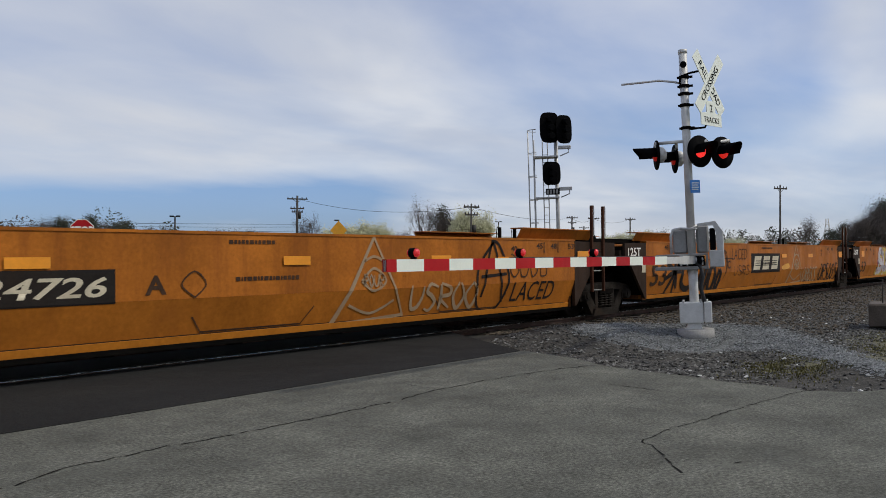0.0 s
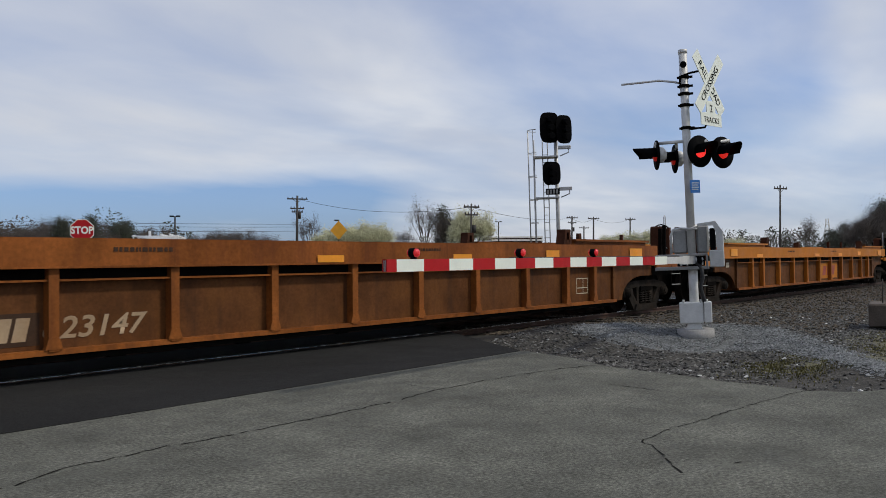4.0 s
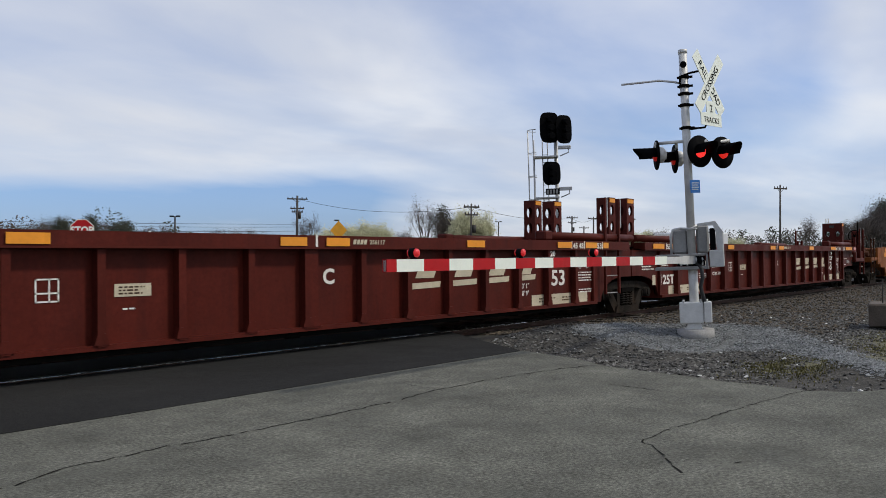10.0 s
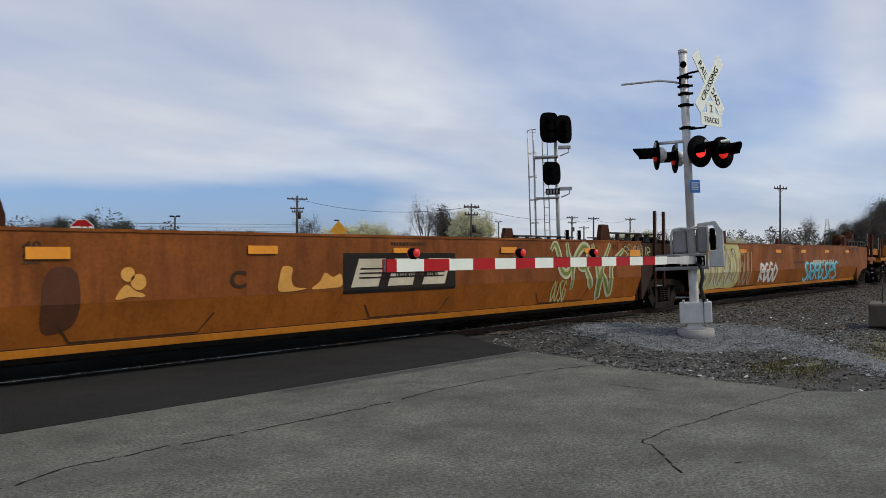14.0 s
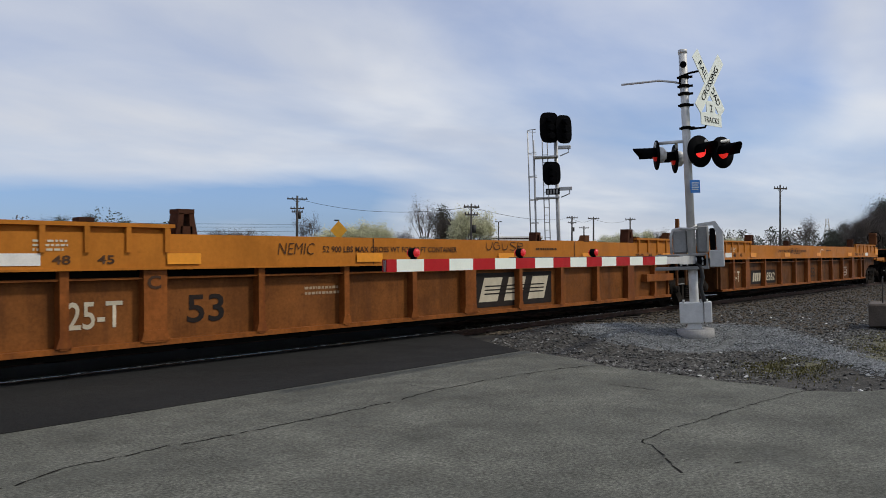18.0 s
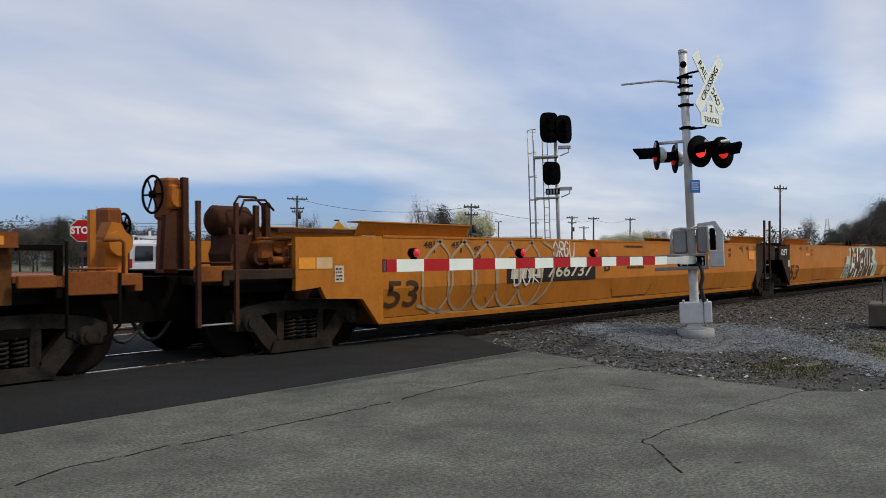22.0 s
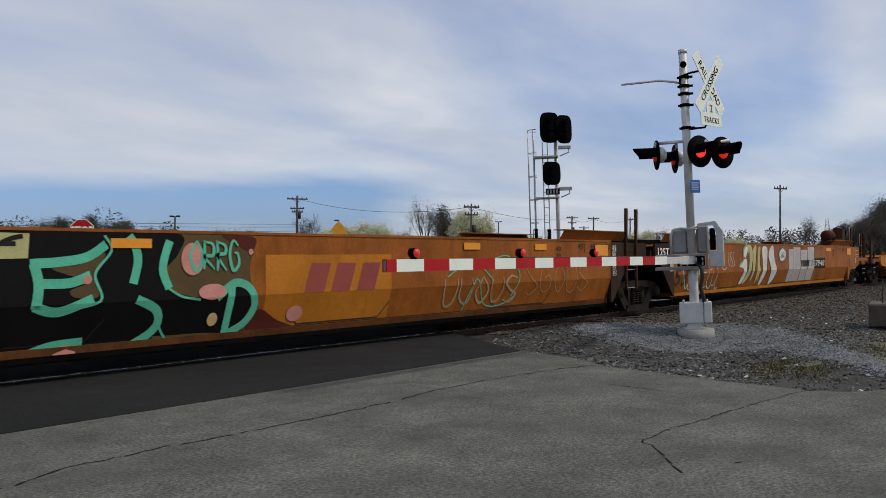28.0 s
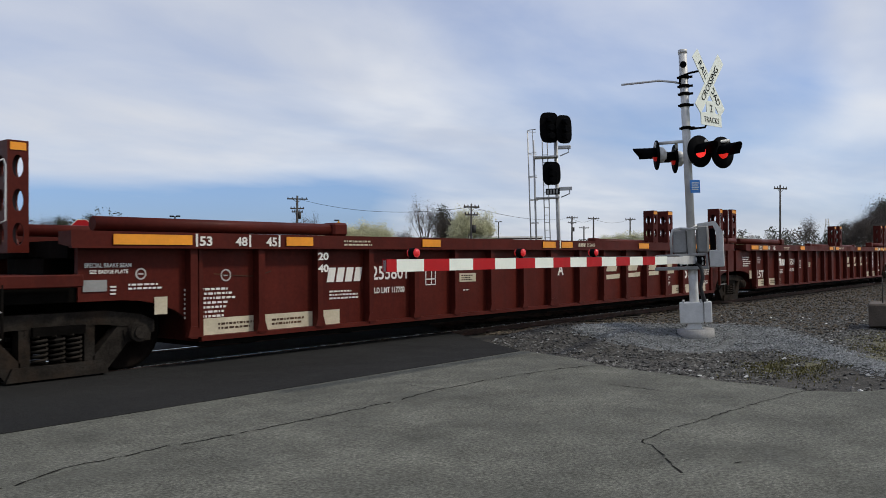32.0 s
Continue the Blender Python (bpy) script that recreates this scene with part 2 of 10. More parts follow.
ASPHALT_NEW = material("dark_new_asphalt", (0.020, 0.020, 0.019), 0.92, vary=0.18, scale=0.6, grain=70, dirt=0.35, dirt_color=(0.034, 0.032, 0.030), bump=0.6, speck=0.22, spec=0.12)
CRACK = material("crack_fill", (0.014, 0.013, 0.011), 0.95, vary=0.2, bump=0.1, spec=0.1)
GRAVEL_BASE = material("grey_gravel_bed", (0.044, 0.040, 0.032), 0.95, vary=0.35, scale=1.6, grain=26, dirt=0.5, dirt_color=(0.040, 0.034, 0.022), bump=0.9, speck=0.5)
STONE = material("crushed_stone", (0.078, 0.076, 0.069), 0.9, vary=0.25, scale=2.5, grain=30, bump=0.3, per_island=True, island=(0.1, 2.4))
STONE_PALE = material("pale_broken_stone", (0.42, 0.42, 0.40), 0.85, vary=0.2, scale=2.5, grain=30, bump=0.3, per_island=True, island=(0.5, 1.3))
# ballast darkened in its colour for the shadow beneath the cars
STONE_SHADED = material("shade_darkened_ballast", (0.022, 0.018, 0.014), 0.9, vary=0.3, scale=2.5, grain=30, bump=0.3, per_island=True, island=(0.3, 1.8))
STONE_FINE = material("pale_fine_gravel", (0.165, 0.172, 0.169), 0.9, vary=0.2, scale=2.5, grain=30, bump=0.3, per_island=True, island=(0.5, 1.6))
FINE_BED = material("pale_fine_gravel_bed", (0.115, 0.12, 0.117), 0.95, vary=0.3, scale=3, grain=40, bump=0.9, speck=0.5)
BLOCK_BROWN = material("stained_brown_concrete", (0.085, 0.068, 0.052), 0.95, vary=0.3, scale=2.5, grain=40, dirt=0.5, dirt_color=(0.05, 0.04, 0.03), bump=0.3)
STONE_BROWN = material("rust_dusted_ballast_stone", (0.064, 0.050, 0.033), 0.9, vary=0.3, scale=2.5, grain=30, bump=0.3, per_island=True, island=(0.2, 2.0))
SOIL = material("winter_grass_ground", (0.095, 0.088, 0.045), 0.95, vary=0.4, scale=0.15, grain=8, dirt=0.5, dirt_color=(0.10, 0.08, 0.055), bump=0.5)
GRASS = material("short_grass", (0.078, 0.070, 0.018), 0.9, vary=0.35, scale=2, grain=10, bump=0, per_island=True, island=(0.4, 1.8))
CONCRETE = material("weathered_concrete", (0.30, 0.29, 0.27), 0.9, vary=0.2, scale=2.5, grain=40, dirt=0.3, dirt_color=(0.16, 0.15, 0.13), bump=0.25)
WOOD_TIE = material("creosoted_timber", (0.028, 0.021, 0.016), 0.9, vary=0.3, scale=3, grain=40, bump=0.3, per_object=0.25)
WOOD_POLE = material("grey_pole_timber", (0.062, 0.056, 0.052), 0.9, vary=0.25, scale=4, grain=40, streak=0.3, bump=0.2)
BARK = material("grey_brown_bark", (0.095, 0.078, 0.066), 0.95, vary=0.3, scale=3, grain=20, bump=0.3)
TWIG = material("bare_twigs", (0.075, 0.060, 0.052), 0.95, vary=0.3, scale=1, bump=0, per_island=True)
EVERGREEN = material("evergreen_needles", (0.026, 0.032, 0.016), 0.9, vary=0.3, scale=1, bump=0, per_island=True)
BLOSSOM = material("pale_blossom", (0.46, 0.45, 0.28), 0.9, vary=0.2, scale=1, bump=0, per_island=True)
BUDS = material("brown_spring_buds", (0.060, 0.048, 0.040), 0.9, vary=0.3, scale=1, bump=0, per_island=True)
CAR_WHITE = material("white_car_paint", (0.75, 0.75, 0.74), 0.25, vary=0.03, scale=2, bump=0)
CAR_DARK = material("dark_blue_car_paint", (0.02, 0.028, 0.045), 0.25, vary=0.05, scale=2, bump=0)
CAR_GLASS = glass("dark_car_glass", (0.015, 0.018, 0.022))
RUBBER = material("black_rubber", (0.02, 0.02, 0.02), 0.85, vary=0.2, bump=0.1)
CABLE = material("black_cable", (0.015, 0.015, 0.015), 0.6, vary=0.1, bump=0)


# ---- mesh helpers ----
class Shape:
    """Collects simple solids into one mesh."""

    def __init__(self):
        self.v, self.f, self.smooth = [], [], []

    def add(self, verts, faces, smooth=False):
        n = len(self.v)
        self.v.extend(tuple(p) for p in verts)
        for f in faces:
            self.f.append(tuple(n + i for i in f))
            self.smooth.append(smooth)
        return self

    def box(self, x0, x1, y0, y1, z0, z1):
        v = [(x, y, z) for x in (x0, x1) for y in (y0, y1) for z in (z0, z1)]
        return self.add(v, [(0, 1, 3, 2), (4, 6, 7, 5), (0, 4, 5, 1), (2, 3, 7, 6), (0, 2, 6, 4), (1, 5, 7, 3)])

    def block(self, x0, x1, y0, y1, z0, z1, c=0.02):
        """A box with chamfered edges."""
        vs, ids = [], {}
        for ix, x in enumerate((x0, x1)):
            for iy, y in enumerate((y0, y1)):
                for iz, z in enumerate((z0, z1)):
                    sx, sy, sz = (1, -1)[ix], (1, -1)[iy], (1, -1)[iz]
                    for a in range(3):
                        p = [x + sx * c, y + sy * c, z + sz * c]
                        p[a] = (x, y, z)[a]
                        ids[ix, iy, iz, a] = len(vs)
                        vs.append(p)
        fs = []
        for a in range(3):
            b, d = (a + 1) % 3, (a + 2) % 3
            for s in (0, 1):
                q = []
                for (i, j) in ((0, 0), (1, 0), (1, 1), (0, 1)):
                    k = [0, 0, 0]
                    k[a], k[b], k[d] = s, i, j
                    q.append(ids[(*k, a)])
                fs.append(tuple(q) if s else tuple(q[::-1]))
        for a in range(3):
            b, d = (a + 1) % 3, (a + 2) % 3
            for i in (0, 1):
                for j in (0, 1):
                    k0, k1 = [0, 0, 0], [0, 0, 0]
                    k0[b] = k1[b] = i
                    k0[d] = k1[d] = j
                    k1[a] = 1
                    q = (ids[(*k0, b)], ids[(*k1, b)], ids[(*k1, d)], ids[(*k0, d)])
                    fs.append(q if (i ^ j) else q[::-1])
        for ix in (0, 1):
            for iy in (0, 1):
                for iz in (0, 1):
                    q = tuple(ids[ix, iy, iz, a] for a in range(3))
                    fs.append(q if (ix + iy + iz) % 2 else q[::-1])
        return self.add(vs, fs)

    def prism(self, pts, a, b, axis="y"):
        """A polygon in the plane across axis, drawn out from a to b. pts: (x, z) for y, (y, z) for x, (x, y) for z."""
        def put(p, d):
            return {"y": (p[0], d, p[1]), "x": (d, p[0], p[1]), "z": (p[0], p[1], d)}[axis]
        n = len(pts)
        v = [put(p, a) for p in pts] + [put(p, b) for p in pts]
        return self.add(v, [tuple(range(n)), tuple(range(2 * n - 1, n - 1, -1))] + [(i, i + n, (i + 1) % n + n, (i + 1) % n) for i in range(n)])

    def rod(self, p, q, r, n=8, r2=None, caps=True):
        p, q = Vector(p), Vector(q)
        d = (q - p).normalized()
        s = d.orthogonal().normalized()
        t = d.cross(s)
        r2 = r if r2 is None else r2
        v = [p + (s * math.cos(2 * math.pi * i / n) + t * math.sin(2 * math.pi * i / n)) * r for i in range(n)]
        v += [q + (s * math.cos(2 * math.pi * i / n) + t * math.sin(2 * math.pi * i / n)) * r2 for i in range(n)]
        self.add(v, [(i, (i + 1) % n, (i + 1) % n + n, i + n) for i in range(n)], True)
        if caps:
            k = len(self.v) - 2 * n
            self.f += [tuple(range(k + n - 1, k - 1, -1)), tuple(range(k + n, k + 2 * n))]
            self.smooth += [False, False]
        return self

    def tube(self, pts, r, n=6):
        """One bent pipe through the points."""
        pts = [Vector(q) for q in pts]
        s, v = None, []
        for i, q in enumerate(pts):
            d = (pts[min(i + 1, len(pts) - 1)] - pts[max(i - 1, 0)]).normalized()
            s = d.orthogonal().normalized() if s is None else (s - d * s.dot(d)).normalized()
            t = d.cross(s)
            v += [q + (s * math.cos(2 * math.pi * j / n) + t * math.sin(2 * math.pi * j / n)) * r for j in range(n)]
        m = len(pts)
        self.add(v, [(k * n + i, k * n + (i + 1) % n, (k + 1) * n + (i + 1) % n, (k + 1) * n + i) for k in range(m - 1) for i in range(n)], True)
        k = len(self.v) - m * n
        self.f += [tuple(range(k + n - 1, k - 1, -1)), tuple(range(k + (m - 1) * n, k + m * n))]
        self.smooth += [False, False]
        return self

    def lathe(self, profile, centre, axis, n=24, smooth=True):
        """profile: (along the axis, radius) pairs."""
        c, d = Vector(centre), Vector(axis).normalized()
        s = d.orthogonal().normalized()
        t = d.cross(s)
        v = [c + d * a + (s * math.cos(2 * math.pi * i / n) + t * math.sin(2 * math.pi * i / n)) * r for a, r in profile for i in range(n)]
        m = len(profile)
        self.add(v, [(k * n + i, k * n + (i + 1) % n, (k + 1) * n + (i + 1) % n, (k + 1) * n + i) for k in range(m - 1) for i in range(n)], smooth)
        k = len(self.v) - m * n
        self.f += [tuple(range(k + n - 1, k - 1, -1)), tuple(range(k + (m - 1) * n, k + m * n))]
        self.smooth += [False, False]
        return self

    def ring(self, centre, axis, radius, r, n=20, m=6):
        c, d = Vector(centre), Vector(axis).normalized()
        s = d.orthogonal().normalized()
        t = d.cross(s)
        v = []
        for i in range(n):
            w = s * math.cos(2 * math.pi * i / n) + t * math.sin(2 * math.pi * i / n)
            v += [c + w * (radius + r * math.cos(2 * math.pi * j / m)) + d * r * math.sin(2 * math.pi * j / m) for j in range(m)]
        return self.add(v, [(i * m + j, i * m + (j + 1) % m, (i + 1) % n * m + (j + 1) % m, (i + 1) % n * m + j) for i in range(n) for j in range(m)], True)

    def mesh(self, name, mat):
        me = bpy.data.meshes.new(name)
        me.from_pydata(self.v, [], self.f)
        me.polygons.foreach_set("use_smooth", self.smooth)
        me.materials.append(mat)
        me.update()
        return me


def fix(me):
    """Faces outward."""
    bm = bmesh.new()
    bm.from_mesh(me)
    bmesh.ops.recalc_face_normals(bm, faces=bm.faces)
    bm.to_mesh(me)
    bm.free()
    return me


def part(name, shape, mat, parent, label="", at=None, kind=""):
    """One mesh under a thing or a part."""
    me = shape if isinstance(shape, bpy.types.Mesh) else fix(shape.mesh(name, mat))
    ob = new(name, me)
    ob.parent = parent
    if at is not None:
        ob.matrix_basis = at
    return tagged(ob, label, "", "", kind)


def thing(name, label, category, m=None, group="", kind=""):
    ob = new(name)
    ob.empty_display_size = 0.2
    if m is not None:
        ob.matrix_basis = m
    return tagged(ob, label, category, group, kind)


def solid(name, shape, mat, label="", category="", kind="", m=None, group=""):
    ob = new(name, fix(shape.mesh(name, mat)))
    if m is not None:
        ob.matrix_basis = m
    return tagged(ob, label, category, group, kind)


def text_mesh(body, size, mat, depth=0.002, align="CENTER", bold=0.0, shear=0.0, wide=1.0):
    """Writing as a mesh that stands upright in the x-z plane and faces -y, centred on its origin."""
    cu = bpy.data.curves.new("writing", "FONT")
    cu.body, cu.size, cu.extrude, cu.offset, cu.shear = body, size, depth, bold, shear
    cu.align_x, cu.align_y, cu.resolution_u = align, "CENTER", 3
    ob = bpy.data.objects.new("writing", cu)
    me = bpy.data.meshes.new_from_object(ob)
    bpy.data.objects.remove(ob)
    bpy.data.curves.remove(cu)
    me.transform(Matrix.Rotation(radians(90), 4, "X") @ Matrix.Diagonal((wide, 1, 1, 1)))
    me.materials.clear()
    me.materials.append(mat)
    return me


# ---- ground, road, track ----
RIDGE = [(12.0, 7.1), (13.0, 6.8), (13.5, 6.06), (14.3, 5.4), (14.15, 4.66), (13.5, 4.05), (12.2, 3.27), (11.3, 2.7), (10.74, 2.27)]
APRON = [(11.5, 6.9), (11.5, 6.5), (11.5, 5.9), (11.7, 5.25), (12.4, 4.7), (12.3, 4.1), (11.3, 3.2), (10.8, 2.6), (10.3, 2.15)]      # foot of the fine gravel


def on_heap(x, y):
    """Whether a place lies on the fine gravel between the crest and its foot."""
    ring, inside = RIDGE + APRON[::-1], False
    for (x0, y0), (x1, y1) in zip(ring, ring[1:] + ring[:1]):
        if (y0 > y) != (y1 > y) and x < x0 + (y - y0) * (x1 - x0) / (y1 - y0):
            inside = not inside
    return inside


def ridge_distance(x, y):
    """How far a place lies from the crest of the gravel heap, and how far along it."""
    best = (9.0, 0.0)
    for i, ((x0, y0), (x1, y1)) in enumerate(zip(RIDGE, RIDGE[1:])):
        dx, dy = x1 - x0, y1 - y0
        k = max(0.0, min(1.0, ((x - x0) * dx + (y - y0) * dy) / (dx * dx + dy * dy)))
        best = min(best, (math.hypot(x - x0 - k * dx, y - y0 - k * dy), (i + k) / 8))
    return best


def bump_height(x, y):
    """The ground beside the road: the ballast shoulder, and the stone mound round the gate mast."""
    shoulder = max(0.0, min(1.0, (y - 7.0) / 1.6))
    h = -0.16 + 0.05 * shoulder
    d, k = ridge_distance(x, y)
    h += (0.33 - 0.17 * k) * math.exp(-(d / (1.15 - 0.6 * k)) ** 2)
    h += 0.035 * noise.noise((x * 0.9, y * 0.9, 3.0)) + 0.02 * noise.noise((x * 3.1, y * 3.1, 1.0))
    return h


def make_ground():
    s = Shape()
    xs = [-2500, -600, -150, -60, 8.4] + [8.4 + 0.2 * i for i in range(1, 109)] + [35, 45, 70, 150, 600, 2500]
    ys = [-2500, -600, -150, -40, -5] + [-5 + 0.25 * i for i in range(1, 56)] + [11, 13, 16, 20, 40, 150, 600, 2500]
    for y in ys:
        for x in xs:
            z = -0.18
            if 8.5 < x < 30.2 and 0 < y < 8.9:
                edge = min(1.0, (x - 8.5) / 1.0, y / 1.0)
                z = -0.18 + (bump_height(x, y) + 0.18) * edge * min(1.0, (30.2 - x) / 6)
            s.v.append((x, y, z))
    w = len(xs)
    s.f = [(j * w + i, j * w + i + 1, (j + 1) * w + i + 1, (j + 1) * w + i) for j in range(len(ys) - 1) for i in range(w - 1)]
    s.smooth = [True] * len(s.f)
    ob = new("ground", s.mesh("ground", SOIL))
    ob.data.materials.append(GRAVEL_BASE)
    ob.data.materials.append(FINE_BED)
    for p in ob.data.polygons:
        c = p.center
        if 8 < c.x < 90 and 1.2 < c.y < 20 and not (c.y < 3.4 + 0.6 * math.sin(c.x * 0.9) and c.x > 11.0):
            p.material_index = 1
        if on_heap(c.x, c.y):
            p.material_index = 2
        if not on_heap(c.x, c.y) and (((c.x - 11.2) / 0.9) ** 2 + ((c.y - 3.35) / 0.5) ** 2 < 1 or (12.5 < c.x < 20 and 1.2 < c.y < 3.2 + 0.3 * math.sin(c.x * 2.3))):
            p.material_index = 0
    tagged(ob, "gravel and winter grass ground beside the railway", "ground", kind="structure")


def make_roads():
    old = Shape().prism([(-60, -40), (9.2, -40), (9.1, 1.3), (8.85, 1.87), (8.49, 2.12), (8.33, 2.44), (8.43, 2.9), (8.45, 3.38), (8.6, 3.88), (8.67, 4.4), (8.79, 4.9), (9.21, 5.55), (9.52, 6.5), (9.5, 6.62), (-60, 6.62)], -0.30, 0.0, "z")
    tagged(solid("road", old, ASPHALT), "worn grey asphalt road with cracks", "road", kind="structure")
    fresh = Shape().prism([(-60, 6.62), (9.5, 6.62), (11.2, 9.30), (-60, 9.30)], -0.30, 0.006, "z")
    fresh.prism([(-60, 9.62), (11.4, 9.62), (12.3, 10.75), (-60, 10.75)], -0.30, 0.0, "z")
    fresh.prism([(-60, 11.1), (12.5, 11.1), (14.3, 13.75), (-60, 13.75)], -0.30, 0.0, "z")
    tagged(solid("crossing_pavement", fresh, ASPHALT_NEW), "dark new asphalt laid over the tracks", "road", kind="structure")
    far = Shape().prism([(-60, 15.5), (15.4, 15.5), (34, 40), (60, 60), (-60, 60)], -0.30, -0.01, "z")
    tagged(solid("road_far", far, ASPHALT), "grey asphalt road beyond the tracks", "road", kind="structure")
    # cracks: dark ragged seams a few millimetres proud of the surface
    rnd = random.Random(4)
    seams = Shape()
    def seam(pts, w, jag):
        path = []
        for (x0, y0), (x1, y1) in zip(pts, pts[1:]):
            n = max(2, int(math.hypot(x1 - x0, y1 - y0) / 0.07))
            for i in range(n):
                k = i / n
                path.append((x0 + (x1 - x0) * k + rnd.uniform(-jag, jag), y0 + (y1 - y0) * k + rnd.uniform(-jag, jag)))
        for (x0, y0), (x1, y1) in zip(path, path[1:]):
            d = math.hypot(x1 - x0, y1 - y0) or 1
            if rnd.random() < 0.06:
                continue
            a, b = w * rnd.uniform(0.2, 1.5), w * rnd.uniform(0.2, 1.5)
            nx, ny = -(y1 - y0) / d, (x1 - x0) / d
            seams.add([(x0 - nx * a, y0 - ny * a, 0.003), (x1 - nx * b, y1 - ny * b, 0.003), (x1 + nx * b, y1 + ny * b, 0.003), (x0 + nx * a, y0 + ny * a, 0.003)], [(0, 1, 2, 3)])
    seam([(-3, 4.9), (1.97, 5.03), (2.14, 5.06), (2.41, 5.21), (2.75, 5.21), (3.19, 5.25), (3.53, 5.20), (4.76, 5.20), (5.49, 5.23), (6.07, 5.32), (6.93, 5.35), (7.56, 5.28), (8.34, 5.17), (8.84, 5.01)], 0.009, 0.02)
    seam([(8.44, 2.42), (8.04, 2.51), (7.45, 2.57), (6.93, 2.63), (6.34, 2.67), (5.97, 2.72), (5.61, 2.72), (5.33, 2.69), (5.29, 2.60), (5.12, 2.44), (4.85, 2.23), (4.63, 2.06)], 0.006, 0.018)
    seam([(6.28, 5.82), (6.24, 5.32)], 0.004, 0.012)
    seam([(7.54, 4.14), (7.49, 3.56)], 0.007, 0.015)
    seam([(6.30, 4.12), (6.40, 4.0)], 0.008, 0.012)
    seam([(5.15, 1.96), (5.26, 1.89)], 0.008, 0.01)
    seam([(-3, 6.63), (9.5, 6.63)], 0.006, 0.012)
    tagged(solid("road_seam", seams, CRACK), "dark ragged cracks in the old asphalt", "crack", kind="structure")


def rail_section(y):
    return [(y - 0.07, -0.17), (y + 0.07, -0.17), (y + 0.07, -0.155), (y + 0.012, -0.13), (y + 0.012, -0.045), (y + 0.036, -0.03), (y + 0.036, -0.004),
            (y + 0.03, 0.0), (y - 0.03, 0.0), (y - 0.036, -0.004), (y - 0.036, -0.03), (y - 0.012, -0.045), (y - 0.012, -0.13), (y - 0.07, -0.155)]


def make_tracks():
    for n, yc in enumerate((TRACK_Y, TRACK2_Y)):
        t = thing("railway_track", "steel rails on dark timber ties in stone ballast", "railway track", pose(0, yc, 0), kind="structure")
        for side in (-0.752, 0.752):
            r = part("rail", Shape().prism(rail_section(side), -160, 420, "x"), RAIL_SIDE, t, "rusty steel rail with a bright worn top")
            part("rail_head", Shape().box(-160, 420, side - 0.026, side + 0.026, -0.003, 0.0025), BRIGHT, r, "bright worn rail top")
        bed = Shape().prism([(-2.0, -0.19), (-1.55, -0.125), (1.55, -0.125), (2.0, -0.19)], 12.4, 420, "x")
        part("ballast_bed", bed, STONE_SHADED, t, "brown-grey stone ballast", kind="stuff")
        me = fix(Shape().block(-0.115, 0.115, -1.3, 1.3, -0.26, -0.095, 0.012).mesh("tie", WOOD_TIE))
        for i in range(110 if n == 0 else 60):
            part("tie", me, None, t, at=pose(12.9 + 0.53 * i, 0, 0))


def scatter_stones():
    """Loose stones, each a small rough lump."""
    rnd = random.Random(11)
    def lumps(n, area, size, mat, name, label, zf):
        s = Shape()
        for _ in range(n):
            x, y = area(rnd)
            r = size * rnd.uniform(0.5, 1.45)
            z = zf(x, y) + r * 0.25
            a = rnd.uniform(0, 6.3)
            v = [(r * rnd.uniform(-0.4, 0.4), r * rnd.uniform(-0.4, 0.4), r * rnd.uniform(0.35, 0.75)), (0, 0, -r * 0.5)]
            for i in range(4):
                q = r * rnd.uniform(0.7, 1.15)
                v.insert(1, (q * math.cos(a + i * 1.57), q * math.sin(a + i * 1.57), r * rnd.uniform(-0.25, 0.3)))
            s.add([(x + p[0], y + p[1], z + p[2]) for p in v], [(0, 1, 2), (0, 2, 3), (0, 3, 4), (0, 4, 1), (5, 2, 1), (5, 3, 2), (5, 4, 3), (5, 1, 4)])
        ob = solid(name, s, mat)
        tagged(ob, label, "stones", kind="stuff")

    def mound(r):
        while True:
            x, y = 8.6 + 13 * r.random() ** 1.25, r.uniform(1.6, 8.2)
            if x < 8.6 + 0.55 * max(0.0, y - 4.6) or (y < 3.2 and r.random() < 0.75) or (on_heap(x, y) and r.random() < 0.93):
                continue
            return x, y
    def shoulder(r):
        x = 11.9 + 42 * r.random() ** 1.7
        return x, r.uniform(7.2 if x < 15 else 4.4, 9.35)
    def between(r):
        return 12.6 + 30 * r.random() ** 1.6, r.uniform(9.5, 11.0)
    zg = lambda x, y: -0.18 + (bump_height(x, y) + 0.18) * min(1.0, max(0, (x - 8.5))) * min(1.0, max(0, (30.2 - x) / 6))
    def heap(r):
        i, k, q = r.randrange(8), r.random(), r.random()
        top, foot = ((p[i][0] + (p[i + 1][0] - p[i][0]) * k, p[i][1] + (p[i + 1][1] - p[i][1]) * k) for p in (RIDGE, APRON))
        return top[0] + (foot[0] - top[0]) * q + r.gauss(0, 0.09), top[1] + (foot[1] - top[1]) * q + r.gauss(0, 0.09)
    lumps(17000, mound, 0.022, STONE, "gravel", "mixed grey crushed stone beside the road", zg)
    lumps(12000, heap, 0.016, STONE_FINE, "fine_gravel", "pale fine gravel heaped round the gate mast", zg)
    lumps(260, mound, 0.030, STONE_PALE, "loose_stones", "loose pale broken stones on the gravel", zg)
    lumps(13000, shoulder, 0.034, STONE_BROWN, "ballast", "rust-dusted ballast stones on the track shoulder", lambda x, y: max(zg(x, y), -0.15 + 0.03 * (y - 7.2) / 2))
    lumps(1500, between, 0.045, STONE_SHADED, "ballast_between_rails", "ballast stones between the rails, coloured dark for the train's shade", lambda x, y: -0.115)


